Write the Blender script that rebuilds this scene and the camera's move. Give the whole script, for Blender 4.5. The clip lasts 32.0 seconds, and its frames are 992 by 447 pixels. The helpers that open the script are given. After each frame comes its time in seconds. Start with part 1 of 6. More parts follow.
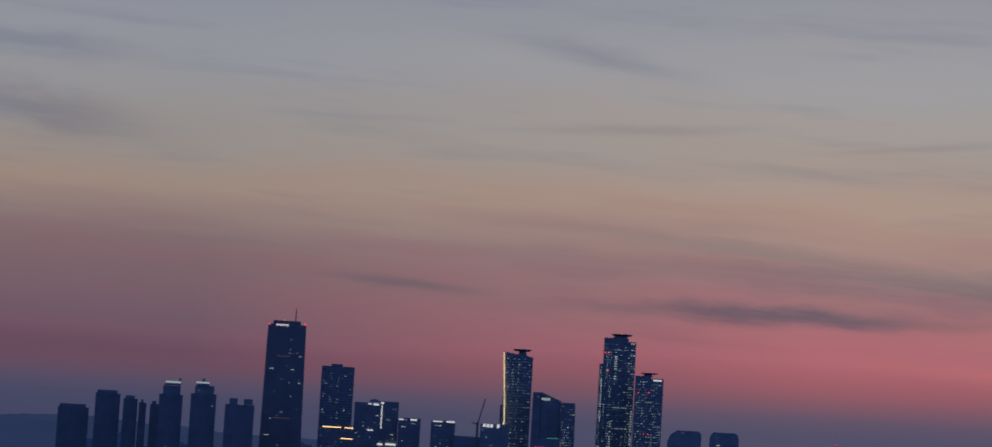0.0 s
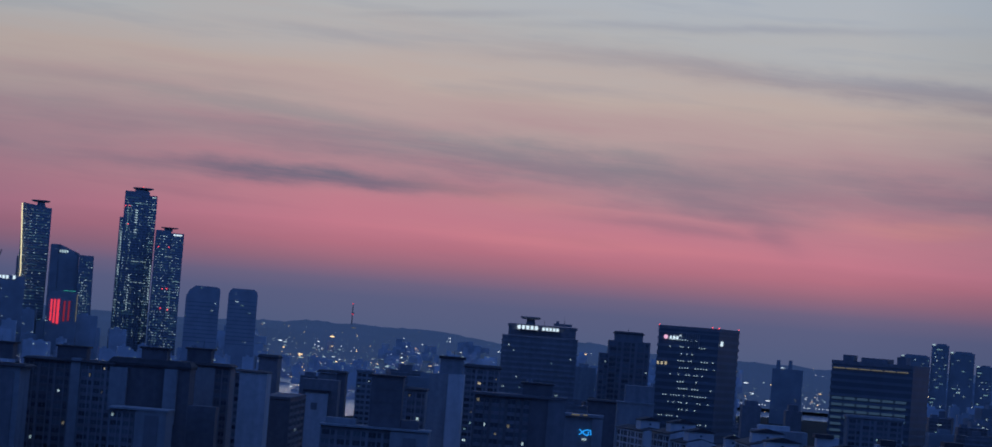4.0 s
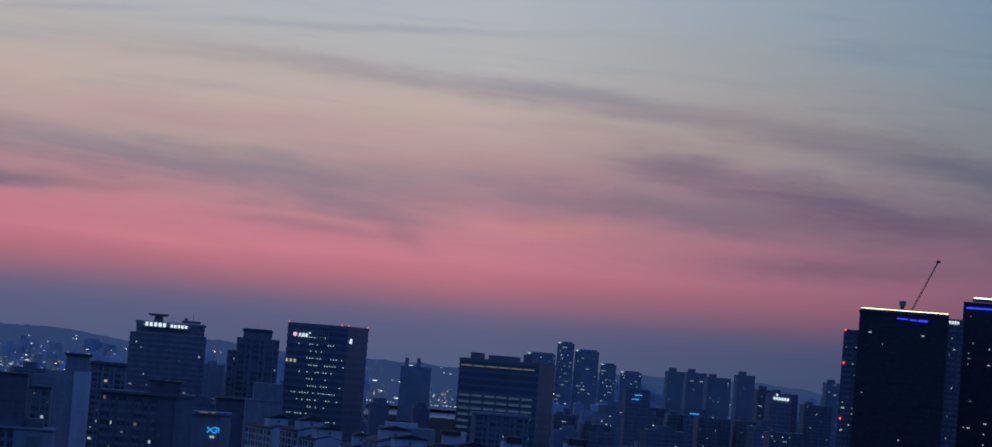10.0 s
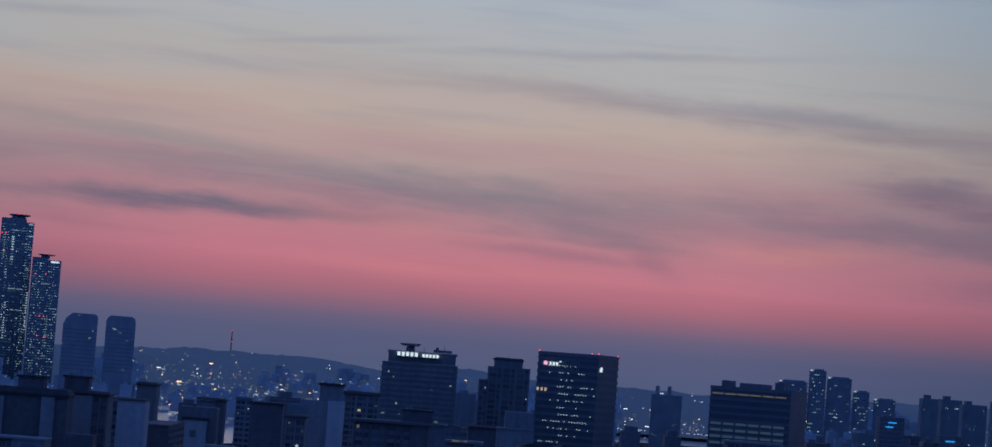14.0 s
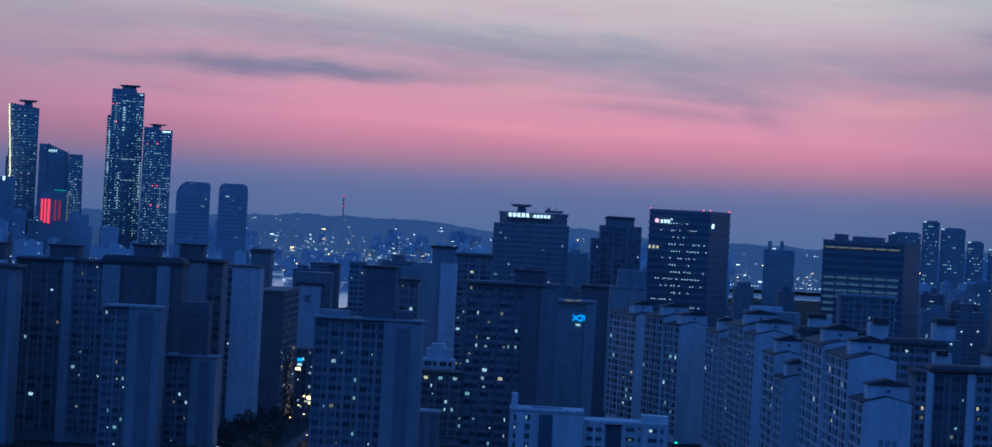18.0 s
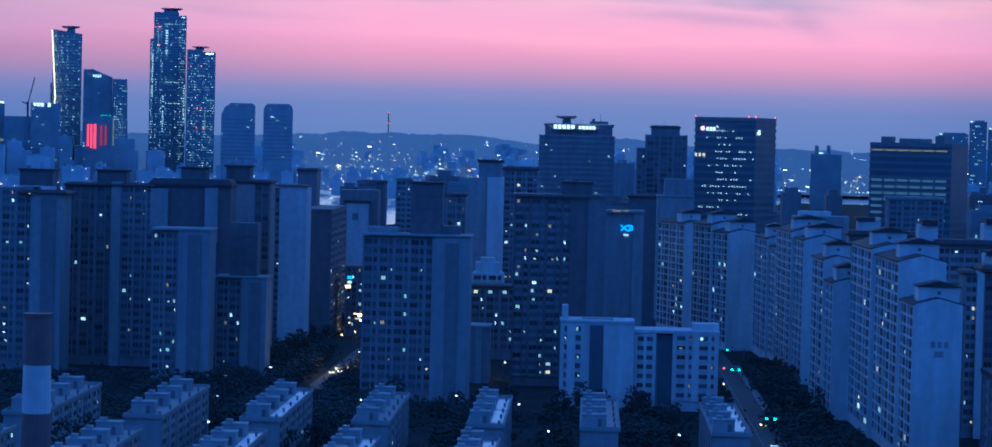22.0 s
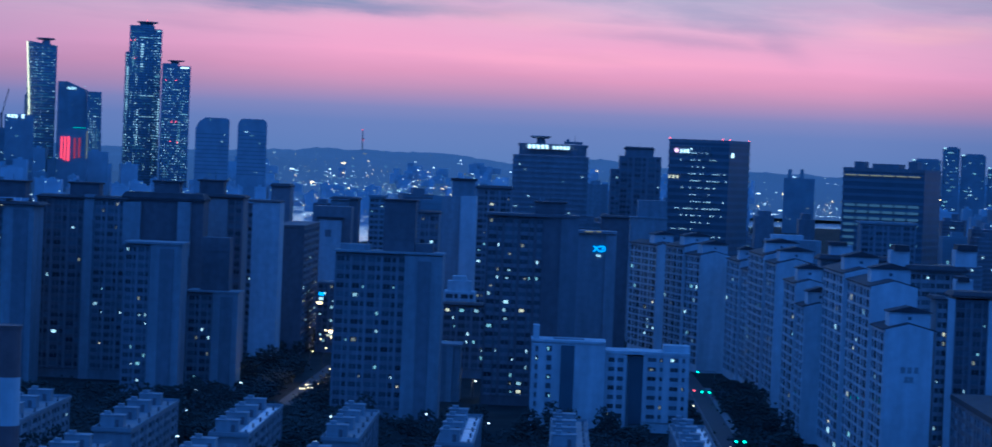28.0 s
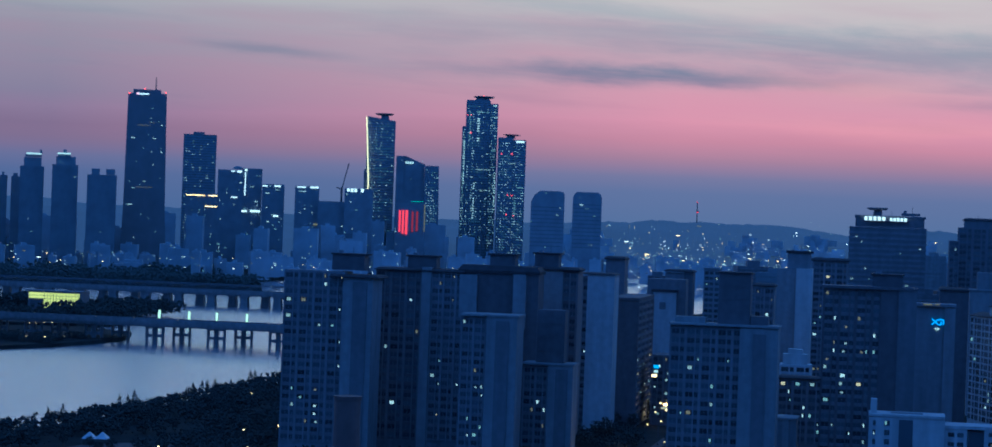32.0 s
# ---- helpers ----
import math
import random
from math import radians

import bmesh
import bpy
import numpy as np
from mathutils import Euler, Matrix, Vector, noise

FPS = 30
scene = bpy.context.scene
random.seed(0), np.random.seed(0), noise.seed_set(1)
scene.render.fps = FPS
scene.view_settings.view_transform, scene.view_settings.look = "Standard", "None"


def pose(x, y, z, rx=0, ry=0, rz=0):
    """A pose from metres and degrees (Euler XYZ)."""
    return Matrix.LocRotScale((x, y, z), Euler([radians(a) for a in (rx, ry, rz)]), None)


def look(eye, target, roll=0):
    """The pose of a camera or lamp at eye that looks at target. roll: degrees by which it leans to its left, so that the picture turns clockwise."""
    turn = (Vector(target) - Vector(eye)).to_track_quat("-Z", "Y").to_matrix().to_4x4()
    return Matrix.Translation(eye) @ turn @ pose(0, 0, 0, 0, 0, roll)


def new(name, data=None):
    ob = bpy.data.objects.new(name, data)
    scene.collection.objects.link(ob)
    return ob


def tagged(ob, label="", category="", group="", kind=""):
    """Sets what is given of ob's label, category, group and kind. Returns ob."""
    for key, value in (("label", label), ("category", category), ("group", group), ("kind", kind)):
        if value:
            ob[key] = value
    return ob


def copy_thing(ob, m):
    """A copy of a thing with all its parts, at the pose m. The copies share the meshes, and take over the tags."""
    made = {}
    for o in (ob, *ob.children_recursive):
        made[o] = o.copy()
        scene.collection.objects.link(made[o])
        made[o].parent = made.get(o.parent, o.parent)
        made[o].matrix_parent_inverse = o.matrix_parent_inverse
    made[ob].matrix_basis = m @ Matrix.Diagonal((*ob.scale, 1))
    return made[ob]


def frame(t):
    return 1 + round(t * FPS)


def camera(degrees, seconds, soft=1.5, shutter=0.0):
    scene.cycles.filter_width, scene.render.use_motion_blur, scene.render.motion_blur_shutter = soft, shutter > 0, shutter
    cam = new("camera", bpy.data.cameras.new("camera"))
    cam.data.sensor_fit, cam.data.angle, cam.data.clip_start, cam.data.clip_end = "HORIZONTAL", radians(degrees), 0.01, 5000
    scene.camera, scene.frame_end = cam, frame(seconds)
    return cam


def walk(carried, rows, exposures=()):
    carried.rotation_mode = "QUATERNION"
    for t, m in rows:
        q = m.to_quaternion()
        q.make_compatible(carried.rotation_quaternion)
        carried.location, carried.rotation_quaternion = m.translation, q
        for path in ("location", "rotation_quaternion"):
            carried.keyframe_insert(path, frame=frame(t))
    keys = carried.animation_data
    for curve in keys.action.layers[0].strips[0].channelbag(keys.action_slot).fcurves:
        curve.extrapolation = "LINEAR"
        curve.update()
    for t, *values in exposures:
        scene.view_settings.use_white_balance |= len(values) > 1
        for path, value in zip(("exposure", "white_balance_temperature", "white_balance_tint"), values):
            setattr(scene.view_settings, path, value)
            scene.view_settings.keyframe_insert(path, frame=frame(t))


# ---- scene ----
cam = camera(22.0, 32.0, soft=1.5, shutter=0.4)
EYE = Vector((0.0, 0.0, 86.0))
# seconds, bearing from +y towards +x, tilt above the horizon, lean
ROWS = [
    (0, -12.342, 5.080, 3.440),
    (0.5, -11.267, 5.120, 3.341),
    (1, -9.445, 4.843, 3.421),
    (1.5, -7.193, 4.773, 3.318),
    (2, -6.723, 4.340, 3.679),
    (2.5, -5.852, 3.436, 4.058),
    (3, -4.550, 2.795, 4.858),
    (3.5, -2.508, 2.645, 4.738),
    (5.5, 0.326, 2.627, 4.436),
    (6, 2.566, 2.939, 4.565),
    (6.5, 3.059, 3.203, 4.662),
    (7, 3.742, 3.254, 4.632),
    (7.5, 4.374, 2.427, 4.599),
    (8, 5.287, 2.308, 4.724),
    (8.5, 6.355, 2.525, 4.706),
    (9, 6.680, 2.757, 4.682),
    (9.5, 6.921, 2.995, 4.607),
    (10, 6.821, 3.217, 4.592),
    (10.5, 6.042, 3.268, 4.615),
    (11, 5.095, 3.442, 4.577),
    (11.5, 3.348, 3.253, 4.272),
    (12, 2.850, 3.477, 4.251),
    (12.5, 2.707, 3.640, 4.088),
    (13, 2.127, 3.016, 4.187),
    (13.5, 1.577, 3.510, 4.216),
    (15.5, 0.477, 2.641, 4.866),
    (16, 0.362, 2.390, 4.803),
    (16.5, 0.178, 1.965, 4.352),
    (17, -0.241, 1.108, 3.607),
    (17.5, -0.664, 0.671, 3.354),
    (18, -1.066, 0.127, 3.040),
    (18.5, -1.578, 0.100, 2.656),
    (19, -2.244, -0.574, 2.066),
    (19.5, -2.957, -1.316, 1.581),
    (20, -3.207, -1.036, 1.384),
    (20.5, -2.951, -0.621, 1.045),
    (21, -2.830, -0.783, 1.133),
    (21.5, -2.540, -0.912, 1.177),
    (22, -2.037, -1.862, 1.388),
    (22.5, -1.549, -2.071, 1.552),
    (23, -1.304, -1.933, 1.712),
    (23.5, -1.111, -1.740, 1.811),
    (24, -0.884, -1.231, 2.002),
    (24.5, -0.556, -0.988, 1.998),
    (25, -0.260, -0.791, 2.128),
    (25.5, -0.489, -0.868, 2.221),
    (27.5, -0.362, -1.442, 2.268),
    (28, -1.440, -1.418, 2.309),
    (28.5, -2.744, -1.101, 2.227),
    (29, -3.286, -0.810, 2.209),
    (29.5, -4.519, -0.868, 2.021),
    (30, -5.647, -0.749, 1.964),
    (30.5, -6.378, -0.599, 1.886),
    (31, -7.441, -0.534, 1.884),
    (31.5, -8.445, -0.526, 1.945),
    (32, -8.999, -0.078, 2.120),
]


def gaze(bearing, tilt, lean):
    a, e = radians(bearing), radians(tilt)
    return look(EYE, EYE + Vector((math.sin(a) * math.cos(e), math.cos(a) * math.cos(e), math.sin(e))), lean)


EXPOSURES = [
    (0.0, -0.40, 7400, 16),
    (1.0, -0.2, 7150, 14),
    (2.2, -0.15, 6900, 12),
    (3.0, 0.05, 6350, 9),
    (6.0, 0.0, 6240, 7),
    (7.2, 0.0, 6240, 7),
    (8.2, 0.12, 6270, 6),
    (9.4, 0.1, 6300, 7),
    (10.5, 0.02, 6420, 9),
    (12.5, -0.03, 6420, 9),
    (16.0, 0.02, 6260, 4),
    (17.2, 0.38, 5600, -2),
    (19.5, 0.72, 4950, -8),
    (20.3, 0.89, 4880, -8),
    (21.0, 0.87, 4950, -7),
    (22.0, 1.12, 4890, -6),
    (23.0, 1.12, 4820, -8),
    (25.0, 0.8, 4900, -5),
    (26.5, 0.92, 4850, -6),
    (28.0, 0.98, 4800, -8),
    (29.0, 0.84, 4920, -8),
    (30.0, 0.86, 4980, -10),
    (31.0, 0.86, 5080, -15),
    (32.0, 0.62, 5180, -15),
]
walk(cam, [(t, gaze(b, e, r)) for t, b, e, r in ROWS], EXPOSURES)

# ---- world: dusk sky, afterglow in the west (+y) ----
world = bpy.data.worlds.new("dusk_sky")
scene.world = world
world.use_nodes = True
WN, WL = world.node_tree.nodes, world.node_tree.links
WN.clear()


def srgb(r, g, b):
    return tuple((c / 255 / 12.92) if c <= 10 else ((c / 255 + 0.055) / 1.055) ** 2.4 for c in (r, g, b)) + (1.0,)


def wmath(op, a, b=None, c=None, clamp=False):
    n = WN.new("ShaderNodeMath")
    n.operation, n.use_clamp = op, clamp
    for i, v in enumerate((a, b, c)):
        if v is None:
            continue
        if isinstance(v, (int, float)):
            n.inputs[i].default_value = v
        else:
            WL.new(v, n.inputs[i])
    return n.outputs[0]


def wramp(fac, stops):
    n = WN.new("ShaderNodeValToRGB")
    n.color_ramp.interpolation = "LINEAR"
    els = n.color_ramp.elements
    els[0].position, els[0].color = stops[0]
    els[1].position, els[1].color = stops[-1]
    for p, c in stops[1:-1]:
        els.new(p).color = c
    WL.new(fac, n.inputs[0])
    return n.outputs[0]


def wmix(fac, a, b, mode="MIX"):
    n = WN.new("ShaderNodeMix")
    n.data_type, n.blend_type = "RGBA", mode
    for s, v in ((n.inputs[0], fac), (n.inputs[6], a), (n.inputs[7], b)):
        if isinstance(v, (int, float, tuple)):
            s.default_value = v
        else:
            WL.new(v, s)
    return n.outputs[2]


def wnoise(vec, scale, detail, rough):
    n = WN.new("ShaderNodeTexNoise")
    n.inputs["Scale"].default_value, n.inputs["Detail"].default_value, n.inputs["Roughness"].default_value = scale, detail, rough
    WL.new(vec, n.inputs["Vector"])
    return n.outputs[0]


tc = WN.new("ShaderNodeTexCoord")
sep = WN.new("ShaderNodeSeparateXYZ")
WL.new(tc.outputs["Generated"], sep.inputs[0])
DX, DY, DZ = sep.outputs
AZ = wmath("MULTIPLY", wmath("ARCTAN2", DX, DY), 57.2958)
EL = wmath("MULTIPLY", wmath("ARCSINE", DZ), 57.2958)


def wvec(x, y, z=0.0):
    n = WN.new("ShaderNodeCombineXYZ")
    for s, v in zip(n.inputs, (x, y, z)):
        if isinstance(v, (int, float)):
            s.default_value = v
        else:
            WL.new(v, s)
    return n.outputs[0]


# long thin streaks: the sky plane stretched along the bearing, sinking a little to the north
SLANT = wmath("ADD", EL, wmath("MULTIPLY", AZ, 0.03))
streak = wnoise(wvec(wmath("MULTIPLY", AZ, 0.055), wmath("MULTIPLY", SLANT, 0.42)), 1.0, 5.0, 0.55)
fine = wnoise(wvec(wmath("MULTIPLY", AZ, 0.16), wmath("MULTIPLY", SLANT, 1.5), 7.0), 1.0, 4.0, 0.55)
warp = wmath("ADD", wmath("MULTIPLY", wmath("SUBTRACT", streak, 0.5), 3.2), wmath("MULTIPLY", wmath("SUBTRACT", fine, 0.5), 1.1))
lift = wmath("MULTIPLY", wmath("SUBTRACT", EL, 1.2), 0.35, clamp=True)
ELW = wmath("ADD", EL, wmath("MULTIPLY", warp, lift))
STOPS = [(-1, 70, 88, 124), (0, 82, 91, 124), (0.75, 91, 93, 125), (1.1, 108, 97, 125), (1.5, 148, 103, 122), (1.9, 177, 110, 126), (2.3, 192, 119, 135), (3.0, 189, 126, 138), (3.6, 178, 132, 141), (4.2, 176, 141, 146),
         (4.7, 180, 152, 152), (5.6, 187, 167, 160), (7.0, 178, 175, 175), (8.5, 172, 179, 189), (12.0, 158, 170, 188)]
low = wramp(wmath("MULTIPLY", wmath("ADD", ELW, 1.0), 1 / 13.0, clamp=True), [((e + 1) / 13, srgb(r, g, bl)) for e, r, g, bl in STOPS])
# the glow dims to the south
side = wmath("MULTIPLY", wmath("ADD", AZ, 19.0), 1 / 14.0, clamp=True)
south = wramp(wmath("MULTIPLY", EL, 1 / 9.0, clamp=True), [(0.0, (0.72, 0.80, 0.90, 1.0)), (0.12, (0.78, 0.84, 0.92, 1.0)), (0.2, (0.40, 0.64, 0.78, 1.0)), (0.28, (0.38, 0.68, 0.78, 1.0)), (0.4, (0.50, 0.76, 0.82, 1.0)), (0.6, (0.80, 0.86, 0.88, 1.0)), (0.94, (0.84, 0.89, 0.96, 1.0))])
low = wmix(side, wmix(1.0, low, south, "MULTIPLY"), low)
north = wmath("MULTIPLY", wmath("SUBTRACT", AZ, 6.5), 1 / 12.0, clamp=True)
low = wmix(north, low, wmix(1.0, low, (0.42, 0.56, 0.68, 1.0), "MULTIPLY"))


# clouds that stand before the glow: bearing, height, half length, half thickness, slope, strength
VEILS = [(-5.7, 3.35, 4.1, 0.23, 0.002, 0.78), (0.0, 4.0, 8.0, 0.5, -0.045, 0.46), (-5.0, 4.65, 6.0, 0.22, -0.075, 0.3), (4.6, 2.98, 0.7, 0.34, -0.42, 0.34), (3.5, 3.4, 1.9, 0.34, -0.16, 0.42), (2.6, 2.85, 2.2, 0.14, -0.05, 0.3),
         (10.5, 3.8, 6.5, 0.38, -0.055, 0.42), (14.6, 2.8, 2.8, 0.28, 0.05, 0.42), (-6.0, 4.3, 6.0, 0.26, -0.03, 0.22), (-14.2, 3.62, 1.6, 0.12, -0.07, 0.36)]
STREAKS = [(8.5, 6.1, 8.5, 0.27, -0.062, 0.44), (14.0, 5.65, 4.0, 0.34, -0.08, 0.4), (17.5, 5.15, 3.0, 0.55, -0.10, 0.6), (11.0, 4.72, 1.7, 0.40, -0.07, 0.6), (14.4, 4.2, 4.2, 0.45, -0.12, 0.6), (1.5, 6.45, 4.5, 0.16, 0.0, 0.22),
           (3.5, 7.35, 4.5, 0.10, 0.045, 0.26), (-10.3, 8.95, 2.0, 0.25, -0.17, 0.3), (-23.0, 8.38, 2.4, 0.28, -0.02, 0.34), (-22.8, 6.95, 2.6, 0.48, -0.12, 0.4), (-9.2, 7.35, 2.6, 0.11, 0.05, 0.2), (-5.4, 6.55, 2.2, 0.14, -0.05, 0.24),
           (-2.8, 7.22, 2.0, 0.10, 0.09, 0.22)]
GLOWS = [(8.1, 3.2, 1.6, 0.19, 0.07, 0.8), (-1.5, 3.25, 2.2, 0.20, -0.06, 0.4), (0.5, 2.3, 4.0, 0.22, -0.01, 0.4)]
ragged = wnoise(wvec(wmath("MULTIPLY", AZ, 0.42), wmath("MULTIPLY", SLANT, 1.6), 3.0), 1.0, 5.0, 0.6)
fibre = wnoise(wvec(wmath("MULTIPLY", AZ, 0.22), wmath("MULTIPLY", SLANT, 3.4), 11.0), 1.0, 5.0, 0.62)
texture = wmath("MULTIPLY", wmath("SUBTRACT", fibre, 0.18), 3.0, clamp=True)


def bars(rows):
    total = None
    for a0, e0, ha, he, slope, strength in rows:
        off = wmath("SUBTRACT", AZ, a0)
        da = wmath("ADD", wmath("MULTIPLY", off, 1 / ha), wmath("MULTIPLY", wmath("SUBTRACT", fibre, 0.5), 0.9))
        de = wmath("SUBTRACT", wmath("SUBTRACT", EL, e0), wmath("MULTIPLY", off, slope))
        de = wmath("ADD", wmath("MULTIPLY", de, 1 / he), wmath("MULTIPLY", wmath("SUBTRACT", ragged, 0.5), 2.6))
        r2 = wmath("ADD", wmath("MULTIPLY", da, da), wmath("MULTIPLY", de, de))
        one = wmath("MULTIPLY", wmath("POWER", 2.718, wmath("MULTIPLY", wmath("POWER", r2, 1.1), -1.0)), strength)
        total = one if total is None else wmath("MAXIMUM", total, one)
    return wmath("MULTIPLY", total, wmath("ADD", wmath("MULTIPLY", texture, 0.55), 0.6), clamp=True)


wisps = wmath("MULTIPLY", wmath("MULTIPLY", wmath("SUBTRACT", fine, 0.54), 1.2, clamp=True), wmath("MULTIPLY", wmath("SUBTRACT", EL, 1.6), 0.7, clamp=True))
low = wmix(bars(GLOWS), low, wmix(1.0, low, (1.16, 1.14, 0.98, 1.0), "MULTIPLY"))
low = wmix(bars(VEILS), low, wmix(1.0, low, (0.31, 0.60, 0.74, 1.0), "MULTIPLY"))
low = wmix(wmath("MAXIMUM", bars(STREAKS), wisps), low, wmix(1.0, low, (0.42, 0.45, 0.66, 1.0), "MULTIPLY"))
# from the glow up to the zenith and round to the dark east
high = wramp(wmath("MULTIPLY", EL, 1 / 90.0, clamp=True), [(0.0, srgb(150, 162, 184)), (0.2, srgb(104, 124, 168)), (0.5, srgb(54, 83, 140)), (1.0, srgb(34, 63, 122))])
sky = wmix(wmath("MULTIPLY", wmath("SUBTRACT", EL, 9.0), 1 / 8.0, clamp=True), low, high)
west = wmath("MULTIPLY", wmath("ADD", DY, 0.1), 1 / 0.9, clamp=True)
sky = wmix(west, srgb(58, 91, 163), sky)
bg = WN.new("ShaderNodeBackground")
WL.new(sky, bg.inputs[0])
bg.inputs[1].default_value = 1.0
wout = WN.new("ShaderNodeOutputWorld")
WL.new(bg.outputs[0], wout.inputs[0])

# ---- materials ----


def material(name, color, rough=0.8, metal=0.0, grain=0.0, grain_scale=0.4, stain=0.0, emit=None, power=0.0, rand=0.0, bump=0.0, spec=0.5):
    m = bpy.data.materials.new(name)
    m.use_nodes = True
    nt = m.node_tree
    p = nt.nodes["Principled BSDF"]
    p.inputs["Roughness"].default_value, p.inputs["Metallic"].default_value = rough, metal
    p.inputs["Specular IOR Level"].default_value = spec
    col = (*color, 1.0)
    p.inputs["Base Color"].default_value = col
    if emit:
        p.inputs["Emission Color"].default_value, p.inputs["Emission Strength"].default_value = (*emit, 1.0), power
    if grain or stain or rand or bump:
        co = nt.nodes.new("ShaderNodeTexCoord")
        val = None

        def var(scale, amount, stretch):
            mp = nt.nodes.new("ShaderNodeMapping")
            mp.inputs["Scale"].default_value = stretch
            nz = nt.nodes.new("ShaderNodeTexNoise")
            nz.inputs["Scale"].default_value, nz.inputs["Detail"].default_value = scale, 4.0
            nt.links.new(co.outputs["Object"], mp.inputs[0])
            nt.links.new(mp.outputs[0], nz.inputs["Vector"])
            mr = nt.nodes.new("ShaderNodeMapRange")
            mr.inputs[1].default_value, mr.inputs[2].default_value = 0.3, 0.7
            mr.inputs[3].default_value, mr.inputs[4].default_value = 1 - amount, 1 + amount
            nt.links.new(nz.outputs[0], mr.inputs[0])
            return mr.outputs[0], nz.outputs[0]

        def times(a, b):
            if a is None:
                return b
            n = nt.nodes.new("ShaderNodeMath")
            n.operation = "MULTIPLY"
            nt.links.new(a, n.inputs[0])
            nt.links.new(b, n.inputs[1])
            return n.outputs[0]

        if grain:
            g, raw = var(grain_scale, grain, (1, 1, 1))
            val = times(val, g)
        if stain:
            s, raw = var(0.12, stain, (2.2, 2.2, 0.25))
            val = times(val, s)
        if rand:
            oi = nt.nodes.new("ShaderNodeObjectInfo")
            mr = nt.nodes.new("ShaderNodeMapRange")
            mr.inputs[3].default_value, mr.inputs[4].default_value = 1 - rand, 1 + rand
            nt.links.new(oi.outputs["Random"], mr.inputs[0])
            val = times(val, mr.outputs[0])
        if val is not None:
            mx = nt.nodes.new("ShaderNodeVectorMath")
            mx.operation = "SCALE"
            mx.inputs[0].default_value = color
            nt.links.new(val, mx.inputs["Scale"])
            nt.links.new(mx.outputs[0], p.inputs["Base Color"])
        if bump:
            b = nt.nodes.new("ShaderNodeBump")
            b.inputs["Strength"].default_value, b.inputs["Distance"].default_value = bump, 0.3
            nz = nt.nodes.new("ShaderNodeTexNoise")
            nz.inputs["Scale"].default_value, nz.inputs["Detail"].default_value = grain_scale * 3, 5.0
            nt.links.new(co.outputs["Object"], nz.inputs["Vector"])
            nt.links.new(nz.outputs[0], b.inputs["Height"])
            nt.links.new(b.outputs[0], p.inputs["Normal"])
    return m


WHITE = material("white_render", (0.56, 0.57, 0.575), 0.85, grain=0.08, stain=0.14)
PALE = material("pale_grey_render", (0.30, 0.308, 0.32), 0.85, grain=0.1, stain=0.16)
BEIGE = material("beige_grey_render", (0.25, 0.258, 0.275), 0.85, grain=0.1, stain=0.16)
BROWN = material("dark_brown_cladding", (0.15, 0.142, 0.152), 0.8, grain=0.12, stain=0.12)
DIM = material("dark_grey_cladding", (0.20, 0.20, 0.215), 0.7, grain=0.1, stain=0.12)
LATTICE = material("pale_balcony_spandrel", (0.46, 0.48, 0.50), 0.8, grain=0.1, stain=0.14)
ROOF = material("roof_tile_dark", (0.062, 0.056, 0.060), 0.8, grain=0.2)
DECK = material("flat_roof_screed", (0.24, 0.25, 0.26), 0.6, grain=0.18, stain=0.1)
SHEET = material("pale_roof_sheet", (0.74, 0.75, 0.76), 0.35, grain=0.12)
GLASS = material("window_glass", (0.115, 0.125, 0.14), 0.12, rand=0.55, spec=0.5)
CURTAIN = material("curtain_wall_glass", (0.11, 0.13, 0.155), 0.42, grain=0.12, grain_scale=0.08)
SPANDREL = material("floor_spandrel", (0.25, 0.30, 0.34), 0.6, grain=0.08, grain_scale=0.08)
DARKBAND = material("dark_floor_spandrel", (0.17, 0.195, 0.225), 0.6, grain=0.08, grain_scale=0.08)
TOWERGLASS = material("tower_glass", (0.21, 0.24, 0.265), 0.25, grain=0.1, grain_scale=0.05)
# far walls: distance haze is put into these two paler, bluish base colours
FARWALL = material("haze_paled_block_render", (0.46, 0.50, 0.54), 0.9, grain=0.15, grain_scale=0.05)
FARDARK = material("haze_paled_block_dark", (0.28, 0.305, 0.33), 0.9, grain=0.15, grain_scale=0.05)
BRONZE = material("bronze_tinted_glass", (0.21, 0.215, 0.225), 0.3, grain=0.1, grain_scale=0.05)
LAND = material("ground_soil_and_lawn", (0.036, 0.042, 0.040), 0.95, grain=0.3, grain_scale=0.05, spec=0.08)
ASPHALT = material("asphalt", (0.06, 0.062, 0.066), 0.75, grain=0.15)
PAINT = material("road_paint", (0.3, 0.3, 0.3), 0.7, grain=0.1)
CONCRETE = material("bridge_concrete", (0.22, 0.22, 0.22), 0.85, grain=0.15, stain=0.15)
STEEL = material("painted_steel", (0.12, 0.14, 0.16), 0.5, metal=0.4, grain=0.1)
CRANE = material("crane_paint_red", (0.30, 0.15, 0.14), 0.6, grain=0.15)
BRICK = material("chimney_brick_red", (0.17, 0.125, 0.12), 0.85, grain=0.15, stain=0.15)
# haze over the far woods, put into a paler leaf colour
LEAF_HAZE = material("haze_paled_foliage", (0.10, 0.12, 0.11), 0.9, grain=0.3, grain_scale=0.1)
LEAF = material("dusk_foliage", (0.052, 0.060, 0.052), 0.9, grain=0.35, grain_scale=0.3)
BARK = material("tree_bark", (0.07, 0.055, 0.045), 0.9, grain=0.2)
# haze on the hills is made by a bluish colour and faint emission
HILL = material("haze_glow_hills", (0.10, 0.13, 0.17), 1.0, grain=0.12, grain_scale=0.01, emit=(0.046, 0.076, 0.15), power=0.42)


